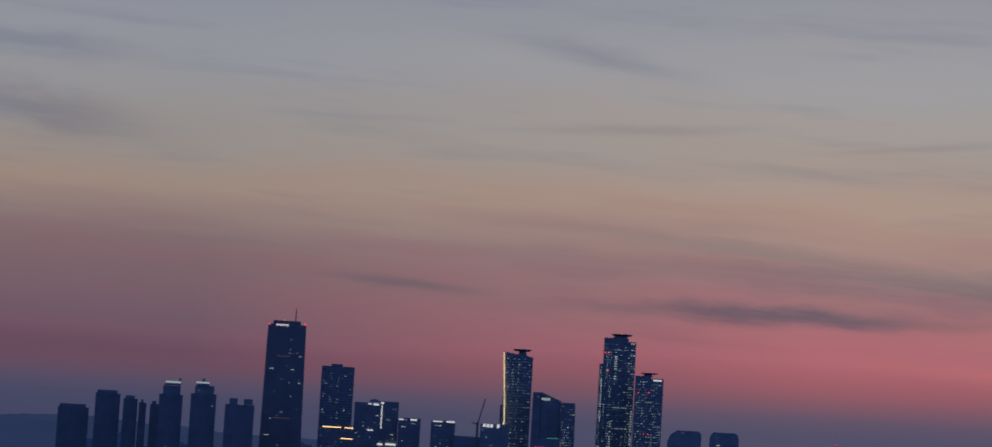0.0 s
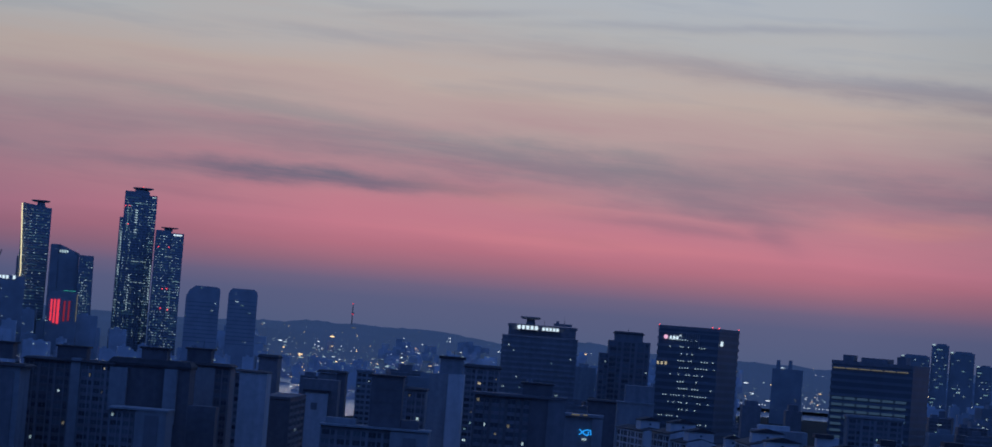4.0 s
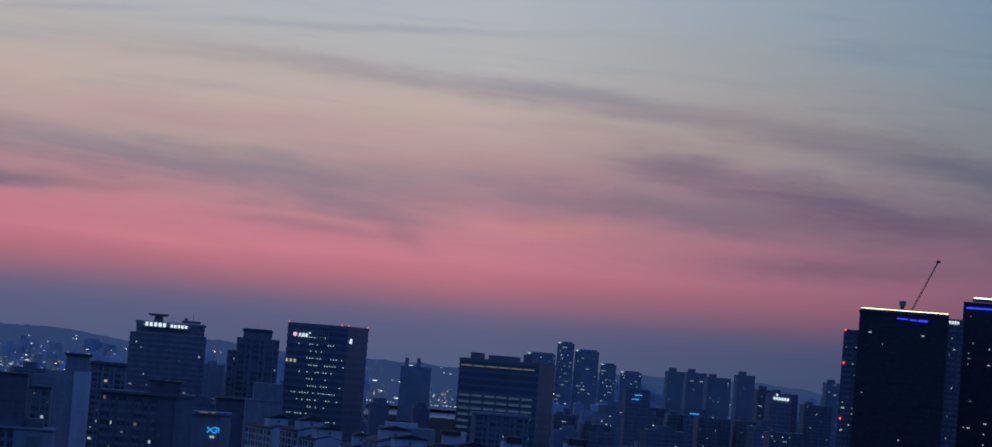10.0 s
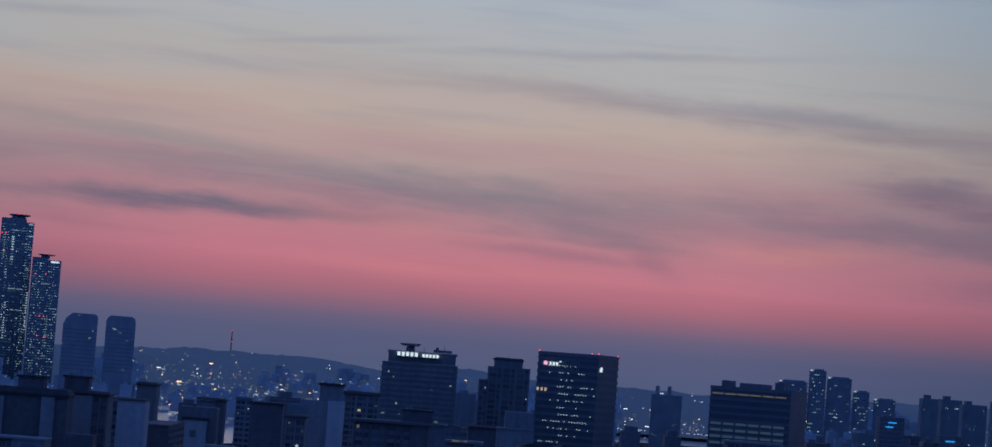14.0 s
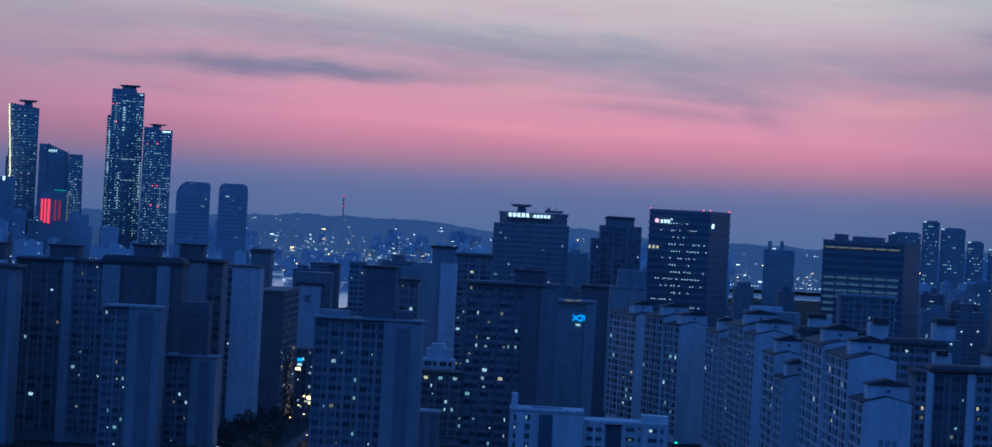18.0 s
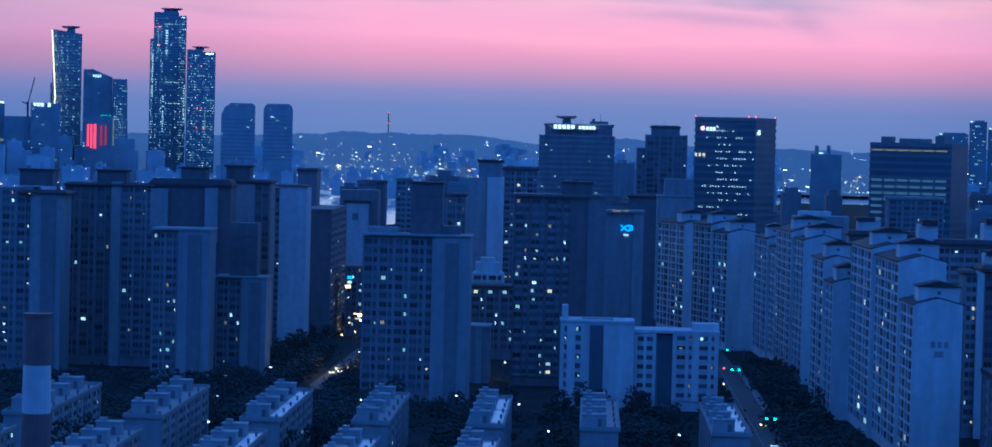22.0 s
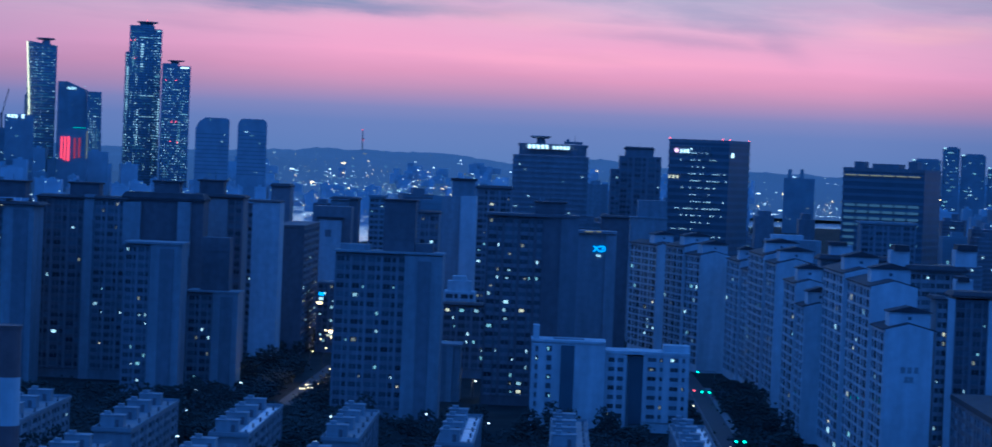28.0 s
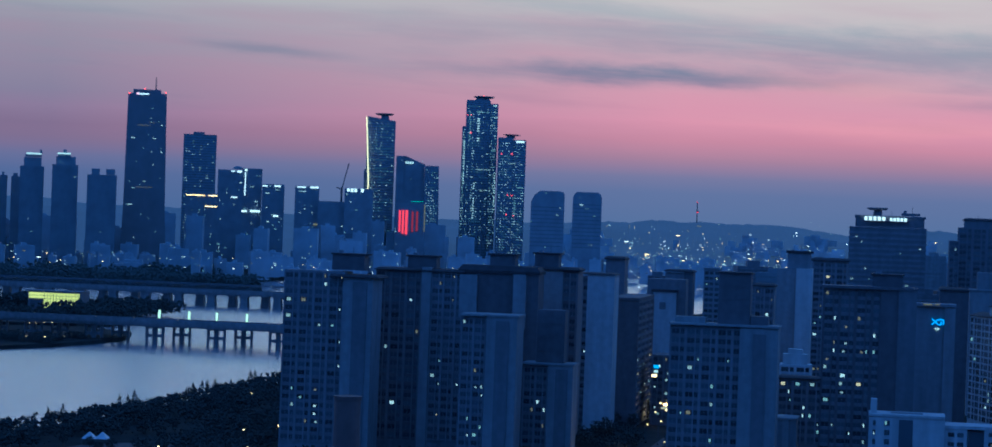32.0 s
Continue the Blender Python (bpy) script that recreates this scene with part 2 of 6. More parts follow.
# far roofs and small houses, their colour lightened to stand for haze
FARMIX = material("far_roofs_haze_paled", (0.46, 0.50, 0.54), 0.9, grain=0.3, grain_scale=0.02)


def glow(name, color, power):
    return material(name, (0.05, 0.05, 0.05), 0.6, emit=color, power=power)


LIT_WARM = glow("lit_window_warm", (1.0, 0.84, 0.55), 0.42)
LIT_COOL = glow("lit_window_cool", (0.70, 0.93, 1.0), 0.52)
LIT_TEAL = glow("lit_window_teal", (0.5, 0.88, 0.95), 0.28)
LIT_DIM = glow("lit_window_dim", (0.9, 0.8, 0.55), 0.12)
LAMP_WHITE = glow("lamp_white", (0.85, 0.93, 1.0), 1.4)
LAMP_WARM = glow("lamp_warm", (1.0, 0.66, 0.30), 2.4)
LAMP_ORANGE = glow("lamp_orange", (1.0, 0.5, 0.16), 7.0)
LAMP_RED = glow("lamp_red", (1.0, 0.08, 0.1), 1.7)
LAMP_GREEN = glow("lamp_green", (0.05, 1.0, 0.5), 2.4)
SIGN_WHITE = glow("sign_white", (0.75, 0.9, 1.0), 0.9)
SIGN_BLUE = glow("sign_blue", (0.03, 0.36, 1.0), 0.9)
SIGN_DEEP = glow("led_deep_blue", (0.03, 0.05, 1.0), 1.2)
LED_GOLD = glow("led_gold", (1.0, 0.85, 0.5), 1.0)
LED_YELLOW = glow("led_yellow", (1.0, 0.85, 0.45), 2.5)
LED_RED = glow("led_red", (1.0, 0.05, 0.09), 0.8)
HALL_LIGHT = glow("lit_hall_front", (0.85, 0.85, 0.25), 0.6)
LED_RED_DIM = glow("led_red_dim", (1.0, 0.06, 0.1), 0.18)
LIT_GREEN = glow("pier_lamp_green_white", (0.7, 1.0, 0.75), 0.8)
LED_TEAL = glow("led_teal", (0.1, 0.8, 0.6), 0.4)
LIT_DIM2 = glow("lit_window_pale", (0.66, 0.92, 1.0), 0.27)
BLIND_GLOW = glow("blind_glow_faint", (0.3, 0.58, 1.0), 0.075)
LIT_LOW = glow("lit_window_low", (0.45, 0.8, 1.0), 0.15)
LIT_FLOOR = glow("lit_floor_low", (0.2, 0.52, 1.0), 0.075)
SIGN_PINK = glow("sign_magenta", (0.95, 0.5, 0.7), 0.9)

water = bpy.data.materials.new("river_water")
water.use_nodes = True
wp = water.node_tree.nodes["Principled BSDF"]
# pink sky sheen is put into the part-metallic base colour of the water
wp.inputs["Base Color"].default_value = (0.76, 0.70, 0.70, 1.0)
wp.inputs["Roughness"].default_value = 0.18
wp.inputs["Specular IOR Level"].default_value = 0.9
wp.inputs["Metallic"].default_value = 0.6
wtc = water.node_tree.nodes.new("ShaderNodeTexCoord")
wnz = water.node_tree.nodes.new("ShaderNodeTexNoise")
wnz.inputs["Scale"].default_value, wnz.inputs["Detail"].default_value = 0.25, 5.0
wbp = water.node_tree.nodes.new("ShaderNodeBump")
wbp.inputs["Strength"].default_value, wbp.inputs["Distance"].default_value = 0.6, 1.0
water.node_tree.links.new(wtc.outputs["Object"], wnz.inputs["Vector"])
water.node_tree.links.new(wnz.outputs[0], wbp.inputs["Height"])
water.node_tree.links.new(wbp.outputs[0], wp.inputs["Normal"])

# ---- mesh helpers ----
rng = random.Random(11)


class Build:
    """Collects boxes and prisms into one mesh."""

    def __init__(self):
        self.v, self.f, self.bands, self.sills = [], [], [], []

    def box(self, x0, x1, y0, y1, z0, z1):
        n = len(self.v)
        self.v += [(x0, y0, z0), (x1, y0, z0), (x1, y1, z0), (x0, y1, z0), (x0, y0, z1), (x1, y0, z1), (x1, y1, z1), (x0, y1, z1)]
        self.f += [tuple(n + i for i in q) for q in ((0, 3, 2, 1), (4, 5, 6, 7), (0, 1, 5, 4), (1, 2, 6, 5), (2, 3, 7, 6), (3, 0, 4, 7))]
        return self

    def prism(self, ring, z0, z1, top=None):
        """An upright prism over a ring of (x, y); top: another ring at z1."""
        n, k = len(self.v), len(ring)
        top = top or ring
        self.v += [(x, y, z0) for x, y in ring] + [(p[0], p[1], p[2] if len(p) > 2 else z1) for p in top]
        self.f += [tuple(n + i for i in reversed(range(k))), tuple(n + k + i for i in range(k))]
        self.f += [(n + i, n + (i + 1) % k, n + k + (i + 1) % k, n + k + i) for i in range(k)]
        return self

    def banded(self, x0, x1, y0, y1, z0, z1, floor, out=0.35, share=0.4):
        """A block whose floors step out by a sill each, as one closed skin."""
        n, rings = len(self.v), []
        z = z0
        while z < z1 - 0.01:
            top = min(z + floor, z1)
            mid = z + (top - z) * share
            rings += [(z, out), (mid, out), (mid, 0.0), (top, 0.0)]
            z = top
        for z, o in rings:
            self.v += [(x0 - o, y0 - o, z), (x1 + o, y0 - o, z), (x1 + o, y1 + o, z), (x0 - o, y1 + o, z)]
        for k in range(len(rings) - 1):
            a = n + 4 * k
            if k % 4 in (0, 1):
                self.bands += range(len(self.f), len(self.f) + 4)
            self.f += [(a + i, a + (i + 1) % 4, a + 4 + (i + 1) % 4, a + 4 + i) for i in range(4)]
        last = n + 4 * (len(rings) - 1)
        self.f += [(n + 3, n + 2, n + 1, n), (last, last + 1, last + 2, last + 3)]
        return self

    def portal(self, x0, x1, y0, y1, z0, z1, rim, foot, head):
        """An upright slab with one opening through it, as one closed skin."""
        n = len(self.v)
        for y in (y0, y1):
            self.v += [(x0, y, z0), (x1, y, z0), (x1, y, z1), (x0, y, z1), (x0 + rim, y, z0 + foot), (x1 - rim, y, z0 + foot), (x1 - rim, y, z1 - head), (x0 + rim, y, z1 - head)]
        for i in range(4):
            k = (i + 1) % 4
            self.f += [(n + i, n + k, n + 4 + k, n + 4 + i), (n + 8 + k, n + 8 + i, n + 12 + i, n + 12 + k), (n + i, n + 8 + i, n + 8 + k, n + k), (n + 4 + i, n + 4 + k, n + 12 + k, n + 12 + i)]
        return self

    def round(self, x, y, r0, r1, z0, z1, k=10):
        a = [2 * math.pi * i / k for i in range(k)]
        return self.prism([(x + r0 * math.cos(t), y + r0 * math.sin(t)) for t in a], z0, z1, [(x + r1 * math.cos(t), y + r1 * math.sin(t)) for t in a])

    def beam(self, a, b, w):
        """A square bar from a to b."""
        a, b = Vector(a), Vector(b)
        d = (b - a).normalized()
        u = d.cross(Vector((0, 0, 1)) if abs(d.z) < 0.9 else Vector((1, 0, 0))).normalized() * w / 2
        s = d.cross(u).normalized() * w / 2
        n = len(self.v)
        self.v += [tuple(p + q) for p in (a, b) for q in (u + s, u - s, -u - s, -u + s)]
        self.f += [tuple(n + i for i in q) for q in ((0, 1, 2, 3), (7, 6, 5, 4), (0, 4, 5, 1), (1, 5, 6, 2), (2, 6, 7, 3), (3, 7, 4, 0))]
        return self

    def mesh(self, name, mat):
        me = bpy.data.meshes.new(name)
        me.from_pydata(self.v, [], self.f)
        me.materials.append(mat)
        bm = bmesh.new()
        bm.from_mesh(me)
        bmesh.ops.recalc_face_normals(bm, faces=bm.faces)
        bm.to_mesh(me)
        bm.free()
        if self.bands:
            me.materials.append(BAND_OF.get(mat.name, mat))
            for i in self.bands:
                me.polygons[i].material_index = 1
        if self.sills and mat.name in SILL_OF:
            me.materials.append(SILL_OF[mat.name])
            for i in self.sills:
                me.polygons[i].material_index = len(me.materials) - 1
        return me


SILL_OF = {"beige_grey_render": DIM, "dark_grey_cladding": BROWN, "dark_brown_cladding": DIM, "white_render": LATTICE}
BAND_OF = {"tower_glass": SPANDREL, "curtain_wall_glass": DARKBAND, "dark_grey_cladding": BEIGE, "bronze_tinted_glass": DARKBAND}


def part(name, build, mat, parent, label=""):
    ob = new(name, build.mesh(name, mat) if isinstance(build, Build) else build)
    ob.parent = parent
    if label:
        tagged(ob, label)
    return ob


def thing(name, x, y, z, label, category, group="", rz=0.0, kind=""):
    e = new(name)
    e.matrix_basis = pose(x, y, z, 0, 0, rz)
    return tagged(e, label, category, group, kind)


PANES = {}


def pane_mesh(w, h, mat, axis, shape=0):
    """A glazed window with a frame and a mullion; axis: the way it faces."""
    key = (round(w, 2), round(h, 2), mat.name, axis, shape)
    if key not in PANES:
        b = Build()
        t = 0.06
        b.box(-w / 2, w / 2, 0.0, 0.05, -h / 2, h / 2)
        n_glass = len(b.f)
        if mat is not GLASS:
            lo, hi = ((-0.40, -0.07), (0.08, 0.38), (-0.30, 0.26), (-0.18, 0.14))[shape]
            b.box(w * lo, w * hi, -0.03, 0.0, -h * 0.32, h * (0.34 if shape in (0, 2) else 0.1))
        b.box(-t / 2, t / 2, -0.05, 0.0, -h / 2, h / 2)
        b.box(-w / 2, w / 2, -0.05, 0.0, -h / 2, -h / 2 + t)
        if axis == "x":
            b.v = [(y, -x, z) for x, y, z in b.v]
        elif axis == "X":
            b.v = [(-y, x, z) for x, y, z in b.v]
        me = b.mesh("window", GLASS)
        me.materials.append(PALE)
        me.materials.append(mat)
        for i, p in enumerate(me.polygons):
            p.material_index = 0 if i < n_glass else (2 if mat is not GLASS and i < n_glass + 6 else 1)
        PANES[key] = me
    return PANES[key]


def lit_choice(prob):
    r = rng.random()
    if r < prob:
        return rng.choice((LIT_WARM, LIT_COOL, LIT_COOL, LIT_DIM2, LIT_DIM2, LIT_TEAL, LIT_TEAL, LIT_DIM, LIT_DIM))
    return GLASS


def facade(wall, parent, face, u0, u1, plane, z0, z1, cols, floor_h, lit=0.05, open_w=0.72, open_h=0.58, proud=0.35, windows=True, skin=None):
    """A skin of piers and sills with a window in each opening. face: 'y' looks to -y, 'x' to -x, 'X' to +x."""
    rows = max(1, int(round((z1 - z0) / floor_h)))
    fh, unit = (z1 - z0) / rows, (u1 - u0) / cols
    # wide living-room bays beside narrow kitchen bays
    share = [1.0] * cols
    if cols >= 4:
        for i in range(0, cols - 1, 2):
            share[i], share[i + 1] = 1.24, 0.76
    edge = [u0]
    for s in share:
        edge.append(edge[-1] + unit * s)
    gap = unit * (1 - open_w) / 2
    oh = fh * open_h

    def put(a0, a1, b0, b1, out):
        if face == "y":
            wall.box(a0, a1, plane - out, plane + 0.02, b0, b1)
        elif face == "x":
            wall.box(plane - out, plane + 0.02, a0, a1, b0, b1)
        else:
            wall.box(plane - 0.02, plane + out, a0, a1, b0, b1)

    for i, a in enumerate(edge):
        half = gap * (1.35 if i % 2 == 0 else 0.65)
        put(max(u0, a - half), min(u1, a + half), z0, z1, proud + 0.12)
    for r in range(rows + 1):
        b = z0 + r * fh
        lo, hi = b - (fh - oh) * 0.35, b + (fh - oh) * 0.65
        for i in range(cols):
            k = len(wall.f)
            put(edge[i] + 0.02, edge[i + 1] - 0.02, max(z0, lo), min(z1, hi), proud)
            wall.sills += range(k, k + 6)
    if windows:
        for r in range(rows):
            for i in range(cols):
                left = gap * (1.35 if i % 2 == 0 else 0.65)
                right = gap * (1.35 if i % 2 == 1 else 0.65)
                ow = edge[i + 1] - edge[i] - left - right
                u, z = edge[i] + left + ow / 2, z0 + r * fh + (fh - oh) * 0.65 + oh / 2
                pick = lit_choice(lit)
                me = pane_mesh(ow, oh, pick, face, 0 if pick is GLASS else rng.randrange(4))
                w = new("window", me)
                w.parent = parent
                w.location = (u, plane - 0.08, z) if face == "y" else ((plane - 0.08, u, z) if face == "x" else (plane + 0.08, u, z))


# ---- ground, river, roads ----
NEAR_BANK = [(-345, 700), (-334, 880), (-320, 980), (-308, 1190), (-300, 1430), (-270, 2100), (-185, 2600), (-110, 3000), (60, 3500), (330, 3990), (560, 4010), (760, 4420), (1900, 4640)]
b = Build()
ring = [(-900, -900), (2600, -900), (2600, 4640)] + list(reversed(NEAR_BANK)) + [(-900, 690)]
b.prism(ring, -12, 0)
tagged(new("ground", b.mesh("ground", LAND)), "dark city ground of soil, lawns and car parks at dusk", "ground", kind="structure")
FAR_BANK = [(-2600, 2500), (-1300, 2680), (-1003, 2740), (-705, 2790), (-850, 3340), (-760, 3900), (-460, 4600), (250, 4700), (330, 4840), (640, 4850), (740, 4720)]
b = Build()
b.prism(FAR_BANK + [(2600, 4900), (2600, 4980), (-2600, 4980)], -12, 0.02)
tagged(new("ground_far_bank", b.mesh("ground_far_bank", LAND)), "dark far bank of the river under the towers", "ground", kind="structure")
b = Build()
b.box(-4000, 2600, 300, 4995, -9, -8)
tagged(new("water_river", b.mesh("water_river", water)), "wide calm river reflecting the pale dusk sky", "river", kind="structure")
b = Build()
b.prism([(46, 560), (59, 560), (59, 1000), (54, 1300), (49, 1300), (48, 1000)], 0.0, 0.06)
tagged(new("road_avenue", b.mesh("road_avenue", ASPHALT)), "grey asphalt avenue between the apartment blocks", "road", kind="structure")
b = Build()
b.prism([(-99, 560), (-93, 560), (-86.5, 1000), (-80, 1500), (-85, 1500), (-92.5, 1000)], 0.0, 0.06)
tagged(new("road_street", b.mesh("road_street", ASPHALT)), "narrow asphalt street lit by orange shop lamps", "road", kind="structure")
b = Build()
for i in range(34):
    y = 690 + i * 9.0
    b.box(52.4, 52.7, y, y + 4.5, 0.06, 0.075)
for i in range(9):
    b.box(47.2 + i * 1.25, 47.9 + i * 1.25, 706, 712, 0.06, 0.075)
tagged(new("road_marking", b.mesh("road_marking", PAINT)), "white dashed lane line and zebra crossing on asphalt", "road marking", kind="structure")
b = Build()
for x0, x1 in ((44.2, 46.0), (59.0, 61.5)):
    b.box(x0, x1, 560, 1000, 0.0, 0.16)
tagged(new("pavement_avenue", b.mesh("pavement_avenue", CONCRETE)), "raised concrete pavement along the avenue", "pavement", kind="structure")

# hills that close the horizon, rising from the far plain
b = Build()
n = 600
HILLTOPS = [(-5.2, 1.7, 15.0), (-2.9, 1.3, 12.0), (0.8, 1.2, 12.0), (9.8, 1.6, 12.0), (12.9, 1.2, 14.0), (-21.5, 4.0, 22.0), (18.0, 2.0, 10.0)]
for i in range(n + 1):
    az = radians(-36 + 72 * i / n)
    deg = math.degrees(az)
    h = 82 + 4 * noise.noise((i * 0.02, 3.0, 0)) + 6 * noise.noise((i * 0.07, 8.0, 0)) + 4 * noise.noise((i * 0.21, 1.0, 0)) + 2.2 * noise.noise((i * 0.77, 5.0, 0))
    for a0, wide, rise in HILLTOPS:
        h += rise * math.exp(-(((deg - a0) / wide) ** 2))
    back = 190 * math.exp(-(((deg - 5.4) / 1.7) ** 4))
    for d, z in ((4660 + back, -2.0), (4740 + back * 0.75, h * 0.45), (4830 + back * 0.45, h * 0.8), (4920 + back * 0.1, h), (4970, h * 0.5)):
        z *= 1 + (0.16 * noise.noise((i * 0.15, d * 0.02, 4)) if 4700 < d < 4900 and back < 10 else 0.0)
        wob = 1 + 0.004 * noise.noise((i * 0.12, d * 0.01, 2))
        b.v.append((d * wob * math.sin(az), d * wob * math.cos(az), z))
for i in range(n):
    for k in range(4):
        a = 5 * i + k
        b.f.append((a, a + 5, a + 6, a + 1))
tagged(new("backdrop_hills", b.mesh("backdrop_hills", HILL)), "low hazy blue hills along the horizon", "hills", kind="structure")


# ---- buildings: generic ----
def sparks_mesh(vols, count, floor_h):
    """Small lit panes strewn in rows over the near faces of the volumes, by material."""
    made = {}
    fronts = [v for v in vols if v[0] in ("wall", "core") and v[2] - v[1] > 3]
    for _ in range(count if floor_h < 3.5 else count * 2):
        v = rng.choice(fronts)
        run = 1 if rng.random() < 0.7 else rng.randint(2, 4)
        w = 0.6 if floor_h < 3.5 else 1.0
        z = v[5] + (int(rng.uniform(0.12, 0.97) * (v[6] - v[5]) / floor_h) + 0.3) * floor_h
        x = rng.uniform(v[1] + 1, max(v[1] + 1.1, v[2] - 1 - run * w * 1.4))
        if count >= 40:
            # stacked above one another in a few bays
            x = v[1] + 1 + (v[2] - v[1] - 3) * rng.choice((0.06, 0.1, 0.27, 0.31, 0.5, 0.54, 0.74, 0.93, rng.random()))
            run = min(run, 2)
        m = rng.choice((LIT_COOL, LIT_COOL, LIT_TEAL, LIT_TEAL, LIT_DIM2, LIT_DIM2, LIT_COOL, LIT_LOW, LIT_LOW))
        bb = made.setdefault(m.name, (m, Build()))[1]
        for k in range(run):
            x0 = x + k * w * 1.4
            if x0 + w < v[2]:
                bb.box(x0, x0 + w, v[3] - 0.7, v[3] - 0.45, z, z + floor_h * (0.22 if floor_h < 3.5 else 0.26))
    # whole floors that are only dimly lit
    if count >= 60:
        for _ in range(count // 3):
            v = rng.choice(fronts)
            z = v[5] + (int(rng.uniform(0.15, 0.96) * (v[6] - v[5]) / floor_h) + 0.3) * floor_h
            run = rng.uniform(0.15, 0.6) * (v[2] - v[1])
            x = rng.uniform(v[1] + 0.5, v[2] - 0.5 - run)
            made.setdefault("low", (LIT_FLOOR, Build()))[1].box(x, x + run, v[3] - 0.6, v[3] - 0.42, z, z + floor_h * 0.3)
    return made.values()


def host(label):
    """The building with that label."""
    return next(o for o in scene.objects if o.get("label") == label)


def part_world(name, build, mat, parent, label=""):
    """A part built in the city's own axes."""
    inv = parent.matrix_basis.inverted()
    build.v = [tuple(inv @ Vector(v)) for v in build.v]
    return part(name, build, mat, parent, label)


def compound(name, x, y, label, category, group, vols, rz=0.0, lit=0.05, floor_h=2.9, windows=True, bands=0, flare=0.0, sparks=0):
    """A building out of upright volumes: (part, x0, x1, y0, y1, z0, z1, material, {face: window columns}) from its own foot."""
    e = thing(name, x, y, 0.0, label, category, group, rz)
    top = max(v[6] for v in vols)
    for v in vols:
        pn, x0, x1, y0, y1, z0, z1, mat = v[:8]
        faces = v[8] if len(v) > 8 else {}
        if pn in ("sign", "lit_band") and z0 > 60 and z1 - z0 < 8:
            z0, z1 = z0 + (z1 - z0) * 0.2, z1 - (z1 - z0) * 0.2
        b = Build()
        if flare and pn in ("wall", "pier"):
            k = flare
            b.prism([(x0 - k * 0.55, y0 - 1), (x1 + k * 0.75, y0 - 1), (x1 + k * 0.75, y1), (x0 - k * 0.55, y1)], z0, z1 * 0.35,
                    [(x0 - k * 0.2, y0 - 0.4), (x1 + k * 0.3, y0 - 0.4), (x1 + k * 0.3, y1), (x0 - k * 0.2, y1)])
            b.prism([(x0 - k * 0.2, y0 - 0.4), (x1 + k * 0.3, y0 - 0.4), (x1 + k * 0.3, y1), (x0 - k * 0.2, y1)], z1 * 0.35, z1, [(x0, y0), (x1, y0), (x1, y1), (x0, y1)])
        elif pn == "helipad":
            b.round((x0 + x1) / 2, (y0 + y1) / 2, (x1 - x0) * 0.38, (x1 - x0) / 2, z0, z0 + (z1 - z0) * 0.5, 14)
            b.round((x0 + x1) / 2, (y0 + y1) / 2, (x1 - x0) / 2, (x1 - x0) / 2, z0 + (z1 - z0) * 0.5, z1, 14)
        elif pn in ("flue", "helipad_stem", "antenna", "mast", "shaft"):
            b.round((x0 + x1) / 2, (y0 + y1) / 2, (x1 - x0) / 2, (x1 - x0) * (0.2 if pn == "antenna" else 0.42), z0, z1, 10)
        elif pn == "dome":
            r = (x1 - x0) / 2
            for k in range(4):
                a0, a1 = k * 0.38, (k + 1) * 0.38
                b.round((x0 + x1) / 2, (y0 + y1) / 2, r * math.cos(a0), r * math.cos(a1), z0 + (z1 - z0) * math.sin(a0), z0 + (z1 - z0) * math.sin(a1), 14)
        elif pn == "sign_letters":
            n = max(3, int((x1 - x0) / (z1 - z0) / 0.85))
            step = (x1 - x0) / n
            for k in range(n):
                a = x0 + k * step
                b.box(a, a + step * 0.72, y0, y1, z0 + (0 if k % 3 else (z1 - z0) * 0.12), z1)
        elif pn == "lit_column":
            for k in range(int((z1 - z0) / 4.4)):
                if rng.random() < 0.82:
                    b.box(x0, x1, y0, y1, z0 + k * 4.4, z0 + k * 4.4 + 1.5)
            tagged(part("window_lighting", b, mat, e), "column of lit windows", kind="stuff")
            continue
        elif pn == "end_wall" and z1 - z0 > 20:
            b.box(x0, x1, y0, y1, z0, z1)
            b.box(x0 - 0.15, x0 + 0.35, y0 - 0.2, y0 + 0.1, z0, z1).box(x1 - 0.35, x1 + 0.15, y0 - 0.2, y0 + 0.1, z0, z1)
            for k in range(1, 6):
                b.box(x0 + 0.35, x1 - 0.35, y0 - 0.06, y0 + 0.02, z0 + k * (z1 - z0) / 6, z0 + k * (z1 - z0) / 6 + 0.25)
        elif pn == "roof" and y1 - y0 > 12 and mat is ROOF:
            o = min(1.2, (x1 - x0) * 0.08)
            b.prism([(x0, y0), (x1, y0), (x1, y1), (x0, y1)], z0, z0 + (z1 - z0) * 0.35)
            b.prism([(x0, y0), (x1, y0), (x1, y1), (x0, y1)], z0 + (z1 - z0) * 0.35, z1, [(x0 + o, y0 + 2), (x1 - o, y0 + 2), (x1 - o, y1 - 2), (x0 + o, y1 - 2)])
        elif "chamfer" in faces:
            l, dl, r, dr = faces["chamfer"]
            prof = [(x0, z0), (x1, z0), (x1, z1 - dr), (x1 - r * 0.3, z1 - dr * 0.35), (x1 - r, z1), (x0 + l, z1), (x0 + l * 0.35, z1 - dl * 0.4), (x0, z1 - dl)]
            k = len(prof)
            b.v += [(px_, y0, pz) for px_, pz in prof] + [(px_, y1, pz) for px_, pz in prof]
            b.f += [tuple(range(k)), tuple(reversed(range(k, 2 * k)))] + [(i, i + k, (i + 1) % k + k, (i + 1) % k) for i in range(k)]
